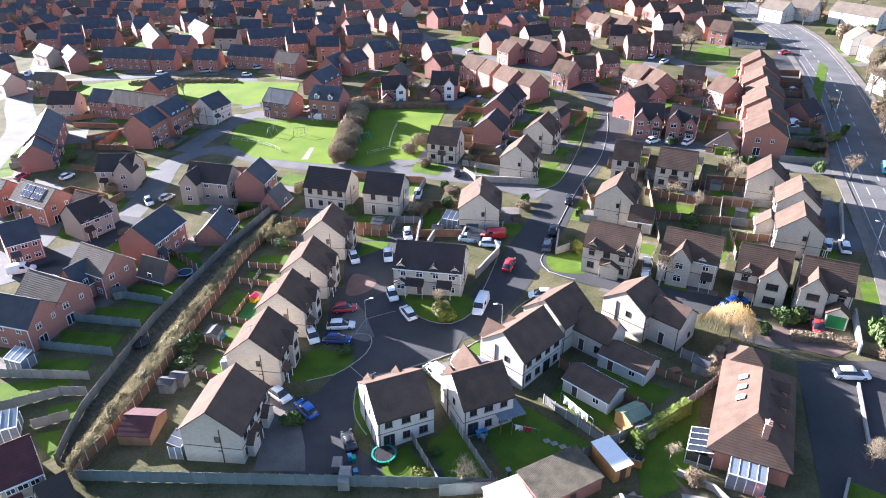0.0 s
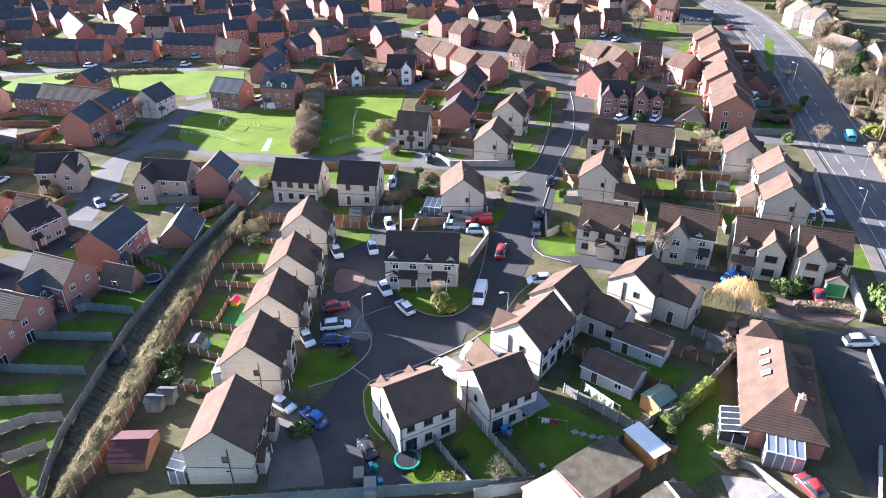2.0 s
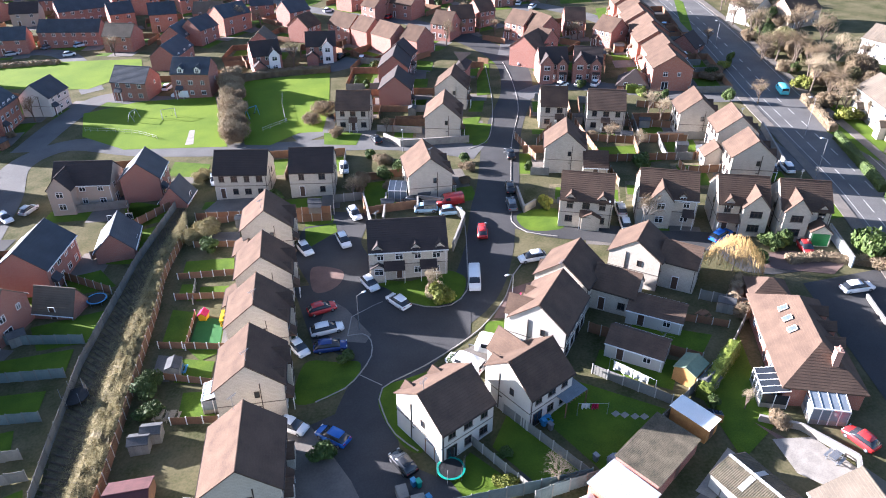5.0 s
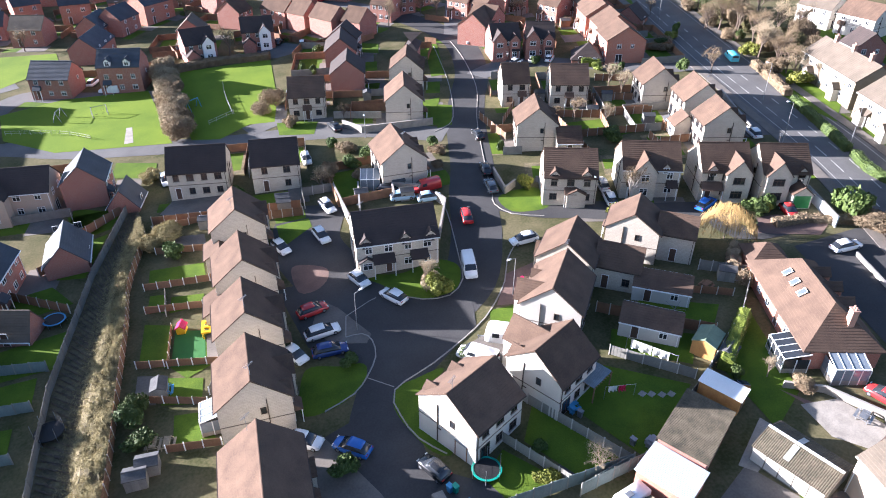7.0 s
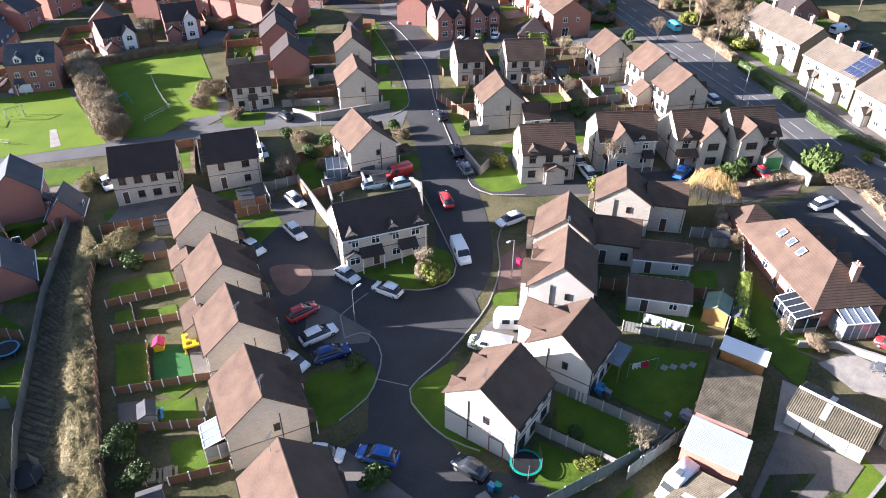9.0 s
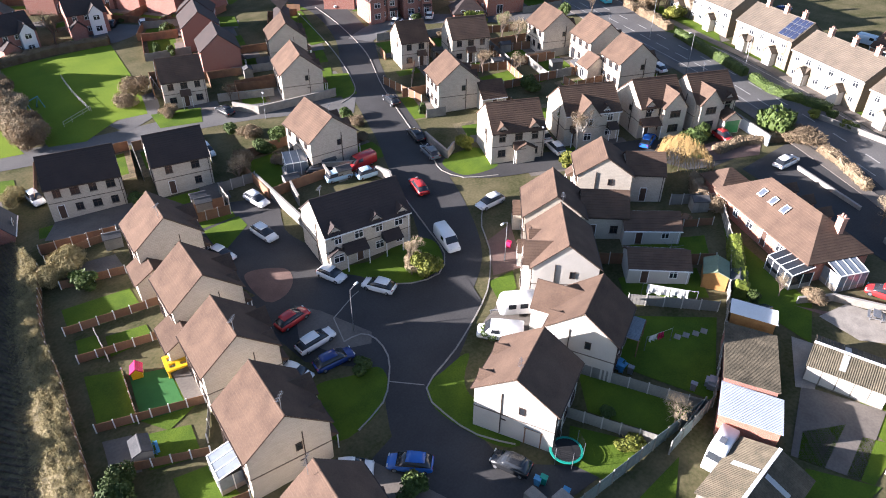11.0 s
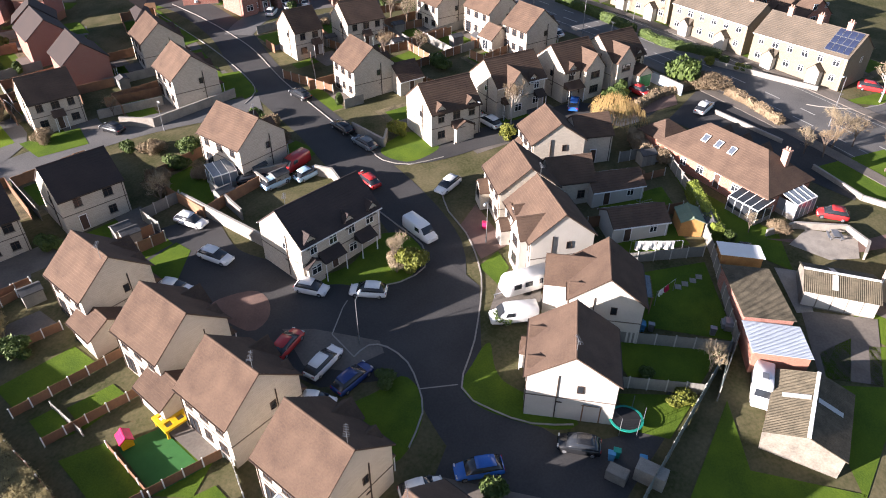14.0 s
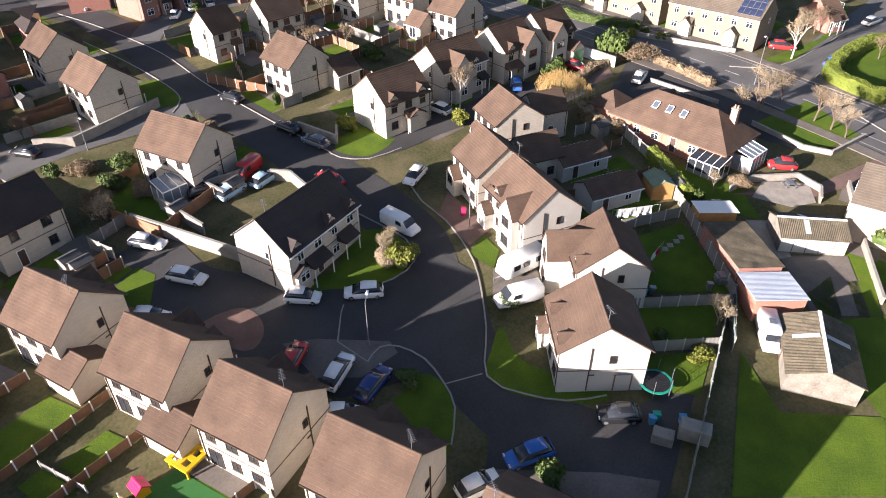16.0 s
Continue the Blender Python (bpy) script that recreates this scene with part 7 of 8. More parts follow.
def vehicle(x, y, yaw, L, colour, kind="car", where="parked on the asphalt", length=None):
    van = kind == "van"
    ob = empty(kind, x, y, yaw)
    ob.location.z += 0.09
    # lie along the slope
    ob.rotation_euler = (Vector((0, 0, 1)).rotation_difference(Vector((-0.06, -0.0135, 1)).normalized()).to_matrix() @ Matrix.Rotation(radians(yaw), 3, "Z")).to_euler()
    tagged(ob, "%s %s %s" % (colour, "panel van" if van else "hatchback car", where), kind, group="parked vehicles")
    k = max(0.9, min(1.12, (length or L) / (4.6 if van else 4.2))) if L else 1.0
    s = Matrix.Diagonal((k, 1.02, 1, 1))
    p = PAINTS[colour]
    if van:
        b = piece("body", shared(("van_body", colour), van_body, p), ob, s)
        piece("windscreen", shared(("van_glass",), van_glass, GLASS), ob, s)
    else:
        b = piece("body", shared(("car_body", colour), car_body, p), ob, s)
        piece("cabin_glass", shared(("car_glass",), car_glass, GLASS), ob, s)
        piece("roof", shared(("car_roof", colour), car_roof, p), ob, s)
    for wx in (-1.32, 1.32):
        for wy in (-.78, .78):
            w = piece("wheel", shared(("wheel",), wheel_bm, BLACK), ob, pose(wx * k, wy, .31))
            if y < 150:
                piece("rim", shared(("rim",), rim_bm, LEAD), w, Matrix())
    for wy in (-.58, .58) if y < 200 else ():
        piece("headlight", shared(("headlight",), lens_bm, LAMP_CLEAR), ob, pose((1.98 if not van else 2.24) * k, wy, .66 if not van else .8))
        piece("tail_light", shared(("tail_light",), lens_bm, LAMP_RED), ob, pose((-2.03 if not van else -2.28) * k, wy, .78 if not van else 1.0))
    return ob


vehicle(-5.7, 94.1, 116, 4.3, "white", "car")
vehicle(-8.7, 99.9, -74, 3.9, "white", "car")
vehicle(-16.6, 96.4, 7, 4.3, "red", "car")
vehicle(-16.6, 91.5, 1, 5.0, "white", "car")
vehicle(-16.7, 87.7, -8, 4.6, "dark blue", "car")
vehicle(-20.8, 88.8, -68, 3.2, "white", "car")
vehicle(-18.9, 72.0, 132, 4.4, "blue", "car")
vehicle(-12.1, 65.6, 110, 3.9, "black", "car")
vehicle(-7.0, 121.9, -82, 4.6, "white", "car")
vehicle(-10.4, 113.7, -84, 5.1, "white", "car")
vehicle(-16.9, 113.4, -74, 4.2, "white", "car")
vehicle(6.5, 95.2, -108, 5.8, "white", "van")
vehicle(17.0, 97.7, 176, 4.5, "white", "car")
vehicle(12.3, 108.0, 72, 6.0, "red", "car")
vehicle(10.2, 119.6, 177, 5.0, "red", "van")
vehicle(9.3, 116.3, -11, 4.2, "pale blue", "car")
vehicle(20.2, 114.6, 76, 5.9, "grey", "car")
vehicle(22.2, 120.5, 74, 5.5, "black", "car")
vehicle(27.5, 134.0, 79, 5.8, "black", "car")
vehicle(35.5, 101.6, 70, 5.7, "white", "car")
vehicle(37.1, 106.0, 70, 4.5, "silver", "car")
vehicle(47.7, 92.6, 19, 5.7, "blue", "car")
vehicle(57.4, 84.9, -109, 3.7, "red", "car")
vehicle(56.9, 74.1, -8, 5.6, "white", "car")
vehicle(99.1, 141.3, 65, 8.5, "turquoise", "van")
vehicle(70.8, 109.6, 59, 5.2, "white", "car")
vehicle(73.3, 108.4, 71, 5.5, "white", "car")
vehicle(-0.7, 78.2, 130, 5.2, "white", "van")
vehicle(36.5, 52.1, 101, 3.7, "red", "car")
vehicle(4.3, 122.3, -36, 4.3, "black", "car")
vehicle(5.4, 118.8, -12, 4.3, "pale blue", "car")
vehicle(-30.9, 145.6, -86, 5.0, "white", "car")
vehicle(-5.6, 140.8, -97, 6.3, "white", "car")
vehicle(3.4, 152.0, 96, 4.5, "black", "car")
vehicle(-23.2, 75.1, -41, 3.9, "white", "car")
vehicle(-82.9, 115.2, 12, 4.9, "white", "van")
vehicle(-68.9, 144.8, -58, 7.8, "white", "car")
vehicle(-65.2, 146.5, 58, 3.4, "silver", "car")
vehicle(54.0, 165.7, 26, 3.5, "white", "car")
vehicle(58.2, 165.1, 56, 3.1, "white", "car")
vehicle(62.1, 163.4, 44, 4.0, "white", "car")
vehicle(91.8, 171.9, 24, 5.6, "white", "van")
vehicle(90.6, 170.1, 21, 5.1, "white", "car")
vehicle(97.8, 177.3, 55, 6.6, "silver", "car")
vehicle(104.5, 200.2, 46, 6.7, "pale blue", "car")
vehicle(93.5, 214.4, 28, 5.0, "red", "car")
vehicle(90.0, 206.9, 13, 4.3, "blue", "car")
vehicle(79.7, 157.3, -34, 5.2, "dark blue", "car")
vehicle(120.4, 242.4, 19, 4.4, "red", "car")
vehicle(-38.4, 200.0, 152, 5.1, "white", "van")
vehicle(-42.0, 208.3, 65, 4.6, "white", "car")
vehicle(-97.3, 163.1, 65, 3.8, "white", "car")
vehicle(-110.2, 164.8, 68, 3.8, "red", "car")
vehicle(-169.0, 276.8, 106, 9.4, "white", "van")
vehicle(-147.7, 252.8, 80, 5.8, "grey", "car")
vehicle(-109.6, 264.7, -2, 4.5, "white", "car")
vehicle(-134.6, 276.9, 65, 4.3, "white", "car")
vehicle(-124.9, 276.9, 52, 3.8, "pale blue", "car")
vehicle(-92.0, 264.5, 10, 4.3, "silver", "car")
vehicle(-73.6, 255.0, 12, 3.7, "white", "car")
vehicle(-71.5, 265.0, 33, 4.6, "pale blue", "car")
vehicle(-82.2, 267.4, 47, 3.8, "grey", "car")
vehicle(23.8, 253.0, 54, 6.1, "white", "car")
vehicle(27.0, 253.5, 50, 5.4, "white", "car")
vehicle(29.3, 250.9, 46, 4.6, "red", "car")
vehicle(11.1, 269.4, 13, 3.9, "white", "car")
vehicle(6.2, 214.3, 53, 4.7, "black", "car")
vehicle(11.6, 209.4, 75, 5.8, "white", "car")
vehicle(77.8, 240.1, 48, 5.2, "white", "car")
vehicle(75.2, 246.7, 60, 5.8, "white", "car")
vehicle(77.9, 52.1, -86, 4.7, "red", "car")
vehicle(73.9, 43.9, -31, 5.7, "blue", "car")
vehicle(95.8, 36.2, -36, 6.5, "silver", "car")
vehicle(51.4, 186.9, 69, 8.5, "white", "car")
vehicle(126.5, 116.0, -5, 9.2, "white", "van")
vehicle(120.5, 107.1, -17, 4.7, "dark blue", "car")
vehicle(113.8, 85.2, -93, 5.4, "pale blue", "van")


def caravan(x, y, yaw, L):
    ob = empty("caravan", x, y, yaw)
    tagged(ob, "white touring caravan parked on a drive", "caravan")
    part("body", loft(bmesh.new(), [(-3.0, .6, 2.0, .9, .85), (-2.85, .45, 2.45, 1.1, 1.0), (2.3, .45, 2.5, 1.1, 1.0), (2.7, .5, 2.2, 1.08, .95), (3.0, .6, 1.3, .95, .8)]), PAINTS["white"], ob)
    for s in (1, -1):
        for wx in (-1.6, 0.2, 1.6):
            bm = bmesh.new()
            box(bm, wx - .45, s * 1.1 - .05, 1.35, wx + .45, s * 1.1 + .05, 1.95)
            part("window", bm, GLASS, ob)
        piece("wheel", shared(("wheel",), wheel_bm, BLACK), ob, pose(0, s * .95, .34))
    bm = bmesh.new()
    box(bm, 2.9, -.06, .45, 4.0, .06, .55), box(bm, 3.8, -.05, 0.05, 3.9, .05, .5)
    part("drawbar", bm, LEAD, ob)


caravan(4.2, 79.3, 146, 4.9)
def camper(x, y, yaw, L):
    ob = empty("camper_van", x, y, yaw)
    tagged(ob, "old white camper van beside a garage", "camper van")
    ob.scale = (0.88, 0.86, 0.86)
    part("body", loft(bmesh.new(), [(-2.7, .4, 2.2, .95, .85), (-2.6, .3, 2.55, 1.05, .95), (1.2, .3, 2.6, 1.05, .95), (1.5, .3, 2.3, 1.04, .9), (1.9, .3, 1.3, 1.0, .85), (2.6, .35, 1.1, .92, .8)]), PAINTS["white"], ob)
    bm = bmesh.new()
    quad(bm, (1.5, -.78, 2.12), (1.5, .78, 2.12), (1.86, .84, 1.42), (1.86, -.84, 1.42))
    for v in bm.verts:
        v.co.x += .08
    part("windscreen", bm, GLASS, ob)
    bm = bmesh.new()
    box(bm, -.6, -.35, 2.58, .3, .35, 2.72)
    part("roof_vent", bm, LEAD, ob)
    for wx in (-1.6, 1.7):
        for wy in (-.9, .9):
            piece("wheel", shared(("wheel",), wheel_bm, BLACK), ob, pose(wx, wy, .33))


camper(2.7, 53.3, -171, 4.8)

# ---- sheds, garages and yard buildings ----
ASBESTOS = mat("mossy_corrugated_sheet", (0.15, 0.125, 0.085), (0.06, 0.052, 0.036), 0.7, 5, 0.95, 0.3)
TIN = mat("galvanised_corrugated_sheet", (0.55, 0.60, 0.66), (0.42, 0.46, 0.52), 0.6, 6, 0.45, metal=0.35)
OLD_BLOCK = mat("stained_garage_block", (0.25, 0.225, 0.185), (0.13, 0.115, 0.095), 0.9, 5, 0.95, 0.2)
FELT = mat("roofing_felt", (0.10, 0.10, 0.10), (0.06, 0.06, 0.062), 0.8, 6, 0.95)
GREEN_FELT = mat("green_roofing_felt", (0.20, 0.25, 0.17), (0.14, 0.18, 0.12), 0.8, 6, 0.95)
SHED_WOOD = mat("orange_shed_wood", (0.42, 0.22, 0.07), (0.30, 0.15, 0.05), 0.9, 7, 0.8, vary=0.2)
MAROON = mat("maroon_roof_sheet", (0.10, 0.035, 0.035), (0.06, 0.022, 0.022), 0.8, 6, 0.8)
YELLOW = mat("yellow_plastic", (0.75, 0.45, 0.01), None, 1, 6, 0.4)
PINK = mat("pink_plastic", (0.62, 0.03, 0.12), None, 1, 6, 0.4)
TEAL = mat("teal_padding", (0.02, 0.30, 0.22), None, 1, 6, 0.5)
BLUE_PLASTIC = mat("blue_plastic", (0.08, 0.28, 0.50), None, 1, 6, 0.5)
CLOTH = mat("white_cloth", (0.78, 0.77, 0.74), (0.7, 0.69, 0.66), 1.5, 7, 0.9)


def corrugated(L, D, zf, zb, pitch=0.2, amp=0.03):
    """One slope of corrugated sheet from front (-y) to back, ribs running down it."""
    bm = bmesh.new()
    n = int(L / pitch) * 4
    top = [[bm.verts.new((-L / 2 + L * i / n, y, z + amp * math.sin(i * math.pi / 2))) for i in range(n + 1)] for y, z in ((-D / 2, zf), (D / 2, zb))]
    low = [[bm.verts.new(v.co - Vector((0, 0, 0.05))) for v in r] for r in top]
    for i in range(n):
        bm.faces.new((top[0][i], top[0][i + 1], top[1][i + 1], top[1][i]))
        bm.faces.new((low[0][i + 1], low[0][i], low[1][i], low[1][i + 1]))
        bm.faces.new((low[0][i], low[0][i + 1], top[0][i + 1], top[0][i]))
        bm.faces.new((top[1][i], top[1][i + 1], low[1][i + 1], low[1][i]))
    bm.faces.new((low[0][0], top[0][0], top[1][0], low[1][0]))
    bm.faces.new((top[0][n], low[0][n], low[1][n], top[1][n]))
    return bm


def yard_shed(x, y, yaw, L, D, h, wall, roof, label, gabled=False, rise=0.5, light=False):
    ob = empty("shed", x, y, yaw)
    tagged(ob, label, "shed", group="sheds")
    if gabled:
        part("wall", wall_mesh(L, D, h, h + rise, base=-0.5), wall, ob)
        for s in (1, -1):
            r = part("roof_sheet", corrugated(L + 0.3, D / 2 + 0.25, h - 0.06, h + rise + 0.06), roof, ob)
            r.matrix_basis = pose(0, -s * (D / 4 + 0.1), 0.03, 0, 0, 0 if s == 1 else 180)
        bm = bmesh.new()
        box(bm, -L / 2 - 0.15, -0.16, h + rise + 0.08, L / 2 + 0.15, 0.16, h + rise + 0.16)
        part("ridge_cap", bm, WHITE, ob)
        if light:
            bm = bmesh.new()
            for s in (-1, 1):
                quad(bm, (-1.0, s * 0.3, h + rise + 0.06), (-0.4, s * 0.3, h + rise + 0.06), (-0.4, s * D * 0.4, h + rise * 0.3), (-1.0, s * D * 0.4, h + rise * 0.3))
            bmesh.ops.solidify(bm, geom=bm.faces[:], thickness=0.05)
            part("rooflight_sheet", bm, WHITE, ob)
    else:
        bm = bmesh.new()
        uv = bm.loops.layers.uv.new("uv")
        v = box(bm, -L / 2, -D / 2, -0.5, L / 2, D / 2, h)
        for k in v:
            if k.co.z > 0 and k.co.y > 0:
                k.co.z += rise
        for f in bm.faces:
            for lp in f.loops:
                lp[uv].uv = (lp.vert.co.x + lp.vert.co.y, lp.vert.co.z)
        part("wall", bm, wall, ob)
        part("roof_sheet", corrugated(L + 0.3, D + 0.4, h + 0.04, h + rise + 0.08), roof, ob)
    bm = bmesh.new()
    box(bm, -0.45, -D / 2 - 0.04, 0.05, 0.45, -D / 2 - 0.002, min(1.9, h - 0.2))
    part("door", bm, DOOR, ob)
    return ob


def garden_shed(x, y, yaw, w=2.4, d=1.8, h=1.8, wall=SHED_WOOD, roof=FELT, label="small wooden garden shed with felt roof"):
    """A boarded shed with a shallow pitched felt roof."""
    ob = empty("garden_shed", x, y, yaw)
    tagged(ob, label, "shed", group="garden sheds")
    piece("wall", shared(("shed_wall", w, d, h, wall.name), lambda: wall_mesh(w, d, h, h + d * 0.22, base=-0.25), wall), ob, Matrix())
    piece("roof", shared(("shed_roof", w, d, h, roof.name), lambda: roof_mesh(w, d, h, h + d * 0.22, over=0.12, verge=0.1, course=0.8, step=0.01), roof), ob, Matrix())
    bm = bmesh.new()
    box(bm, -0.35, -d / 2 - 0.04, 0.05, 0.35, -d / 2 - 0.003, h - 0.15)
    part("door", bm, wall, ob)


pa, pb = Vector((17.6, 58.8)), Vector((10.1, 54.7))
d = pa - pb
yard_shed((pa.x + pb.x) / 2, (pa.y + pb.y) / 2, math.degrees(math.atan2(d.y, d.x)), d.length, 5.0, 2.5, RED, ASBESTOS, "long brick shed with mossy corrugated roof", rise=0.35)
pa, pb = Vector((9.7, 54.3)), Vector((6.1, 52.6))
d = pa - pb
yard_shed((pa.x + pb.x) / 2, (pa.y + pb.y) / 2, math.degrees(math.atan2(d.y, d.x)), d.length + 0.4, 5.4, 2.4, RUST, TIN, "brick shed with a bluish tin roof", rise=0.25)
pa = Vector((19.4, 59.4))
yard_shed(pa.x + 1.2, pa.y + 0.6, math.degrees(math.atan2(d.y, d.x)), 2.4, 4.6, 2.2, SHED_WOOD, WHITE, "wooden lean-to with a white sheet roof", rise=0.2)
gx, gy, gyaw, gl = 0.7, 49.0, -177, 8.4
yard_shed(gx, gy, gyaw, gl, 6.4, 2.1, OLD_BLOCK, ASBESTOS, "old garage with a mossy corrugated roof", True, 1.1, True)
gx, gy, gyaw, gl = 20.9, 49.5, -76, 7.4
ob = yard_shed(gx, gy, gyaw, gl, 5.2, 2.0, OLD_BLOCK, ASBESTOS, "long garage with white doors and mossy roof", True, 1.0, True)
for i in range(5):
    bm = bmesh.new()
    px = -gl / 2 + (i + 0.5) * gl / 5
    box(bm, px - gl / 11, -2.66, 0.05, px + gl / 11, -2.62, 1.9)
    part("garage_door", bm, RENDER, ob)
garden_shed(*(24.9, 67.1), 30, 3.4, 2.8, 2.0, SHED_WOOD, GREEN_FELT, "orange wooden shed with a green felt roof")
for q, yaw in (((25.9, 64.6), 25), ((6.2, 123.0), -10), ((6.1, 118.7), -10), ((-39.2, 79.2), -8), ((-40.5, 78.0), -8), ((-13.5, 125.6), -15), ((-37.0, 90.2), 80), ((37.1, 76.8), -40), ((-26.4, 126.2), -15), ((-0.9, 122.2), -10), ((-13.4, 127.3), -13), ((52.6, 131.6), -25), ((59.7, 136.5), -25), ((47.6, 144.2), -25), ((12.9, 169.0), -20), ((14.7, 164.0), 70), ((60.0, 122.8), -25), ((-70.0, 101.9), 10), ((-58.8, 104.6), 20)):
    garden_shed(*q, yaw, 2.2, 1.7, 1.7, GREY_FENCE, FELT, "small grey wooden garden shed")
for q, yaw in (((-77.6, 182.7), 60), ((-99.6, 188.3), 10), ((-102.5, 185.6), 10), ((-19.2, 219.9), 0), ((80.3, 184.9), -20), ((72.8, 181.4), -20), ((61.9, 118.9), 60)):
    garden_shed(*q, yaw, 2.6, 2.0, 1.8, WOOD_FENCE, FELT, "brown wooden garden shed")
gx, gy, gyaw, gl = -41.0, 69.6, -4, 4.5
garden_shed(gx, gy, gyaw, gl, 5.2, 1.7, WOOD_FENCE, MAROON, "wide garden shelter with a maroon roof")


def block(name, x, y, yaw, size, material, label, category, z=0.06, bevel=0.04):
    bm = bmesh.new()
    sx, sy, sz = size
    box(bm, -sx / 2, -sy / 2, 0, sx / 2, sy / 2, sz)
    bmesh.ops.bevel(bm, geom=bm.edges[:], offset=min(bevel, min(size) * 0.3), segments=2, affect="EDGES")
    ob = link(name, bm, material)
    ob.matrix_basis = pose(x, y, G(x, y) + z, 0, 0, yaw)
    return tagged(ob, label, category)


def lamp_post(x, y, yaw, h=6.0, label="slim grey street lamp at the kerb", arm=0.9):
    ob = empty("street_lamp", x, y, yaw)
    tagged(ob, label, "street lamp", group="street lamps")
    bm = bmesh.new()
    for z0, z1, r0, r1 in ((-0.2, 1.2, 0.09, 0.085), (1.2, h, 0.055, 0.04)):
        bmesh.ops.create_cone(bm, cap_ends=True, segments=8, radius1=r0, radius2=r1, depth=z1 - z0, matrix=Matrix.Translation((0, 0, (z0 + z1) / 2)))
    part("column", bm, LEAD, ob)
    bm = bmesh.new()
    v = box(bm, 0, -0.03, h - 0.06, arm, 0.03, h)
    for k in v:
        if k.co.x > 0.1:
            k.co.z += 0.25
    part("arm", bm, LEAD, ob)
    part("lantern", loft(bmesh.new(), [(arm - 0.15, h + 0.16, h + 0.28, .08, .06), (arm + 0.2, h + 0.14, h + 0.34, .14, .1), (arm + 0.5, h + 0.18, h + 0.3, .08, .06)]), UPVC, ob)


lamp_post(*(-12.3, 90.3), 15)
lamp_post(*(9.3, 87.3), 190)
lamp_post(*(75.2, 103.1), 160, 8, "tall lamp column beside the main road")
lamp_post(*(84.2, 96.2), 160, 8, "tall lamp column beside the main road")
lamp_post(*(87.0, 119.5), 160, 8, "tall lamp column beside the main road")
lamp_post(*(61.5, 56.2), 160, 8, "tall lamp column at the road junction")
lamp_post(*(32.4, 102.7), 250, 5)
lamp_post(*(103.6, 173.8), 160, 8, "tall lamp column beside the main road")
lamp_post(*(7.7, 145.0), 250, 5)


def trampoline(x, y, r=1.5, pad=TEAL, net=True):
    ob = empty("trampoline", x, y)
    tagged(ob, "round garden trampoline with a safety net", "trampoline")
    bm = bmesh.new()
    n = 20
    for i in range(n):
        a0, a1 = 6.2832 * i / n, 6.2832 * (i + 1) / n
        for ra, rb, z in ((r * 0.85, r, 0.72),):
            ps = [(ra * math.cos(a0), ra * math.sin(a0)), (rb * math.cos(a0), rb * math.sin(a0)), (rb * math.cos(a1), rb * math.sin(a1)), (ra * math.cos(a1), ra * math.sin(a1))]
            quad(bm, *[(u, v, z + 0.06) for u, v in ps])
            quad(bm, *[(u, v, z) for u, v in (ps[1], ps[2])], *[(u, v, z + 0.06) for u, v in (ps[2], ps[1])])
    bmesh.ops.remove_doubles(bm, verts=bm.verts, dist=0.001)
    part("pad", bm, pad, ob)
    bm = bmesh.new()
    bmesh.ops.create_cone(bm, cap_ends=True, segments=20, radius1=r * 0.87, radius2=r * 0.87, depth=0.03, matrix=Matrix.Translation((0, 0, 0.72)))
    part("mat", bm, BLACK, ob)
    for i in range(6):
        a = 6.2832 * i / 6
        bm = bmesh.new()
        bmesh.ops.create_cone(bm, cap_ends=True, segments=6, radius1=0.03, radius2=0.03, depth=2.3 if net else 0.8, matrix=Matrix.Translation((r * math.cos(a), r * math.sin(a), 1.15 if net else 0.4)))
        part("pole", bm, LEAD, ob)
    if net:
        bm = bmesh.new()
        for i in range(6):
            a0, a1 = 6.2832 * i / 6, 6.2832 * (i + 1) / 6
            for z in (0.9, 1.2, 1.5, 1.8, 2.1, 2.28):
                p, q = Vector((r * math.cos(a0), r * math.sin(a0), z)), Vector((r * math.cos(a1), r * math.sin(a1), z))
                box(bm, *(p - Vector((.005, .005, .005))), *(p + Vector((.005, .005, .005))))
                vs, fs = [], []
                tube(vs, fs, p, q, 0.008, 0.008, 3)
                bv = [bm.verts.new(c) for c in vs]
                for f in fs:
                    bm.faces.new([bv[k] for k in f])
        part("net", bm, BLACK, ob)


trampoline(*(-7.4, 63.0), 1.6)
trampoline(*(-49.1, 89.3), 1.6, BLACK)
trampoline(*(-49.0, 110.9), 1.5, BLUE_PLASTIC, False)


conservatory(-31.9, 82.6, 263, 3.2, 2.6, 2.1, "white framed conservatory behind a cream house")


def play_table(x, y, yaw):
    """A yellow moulded climbing toy: a thick plate with round holes cut through, on stubby legs."""
    ob = empty("climbing_frame", x, y, yaw)
    tagged(ob, "yellow plastic climbing toy on the patio", "toy")
    bm = bmesh.new()
    cells = [(-1.3, -.9), (-.9, -.25), (-.25, .25), (.25, .9), (.9, 1.3)]
    for i, (x0, x1) in enumerate(cells):
        for j, (y0, y1) in enumerate(cells):
            if i in (1, 3) and j in (1, 3):
                continue
            box(bm, x0, y0, 0.9, x1, y1, 1.15)
    bmesh.ops.remove_doubles(bm, verts=bm.verts, dist=0.001)
    part("deck", bm, YELLOW, ob)
    for sx in (-1.1, 1.1):
        for sy in (-1.1, 1.1):
            bm = bmesh.new()
            bmesh.ops.create_cone(bm, cap_ends=True, segments=8, radius1=0.14, radius2=0.1, depth=0.9, matrix=Matrix.Translation((sx, sy, 0.45)))
            part("leg", bm, YELLOW, ob)


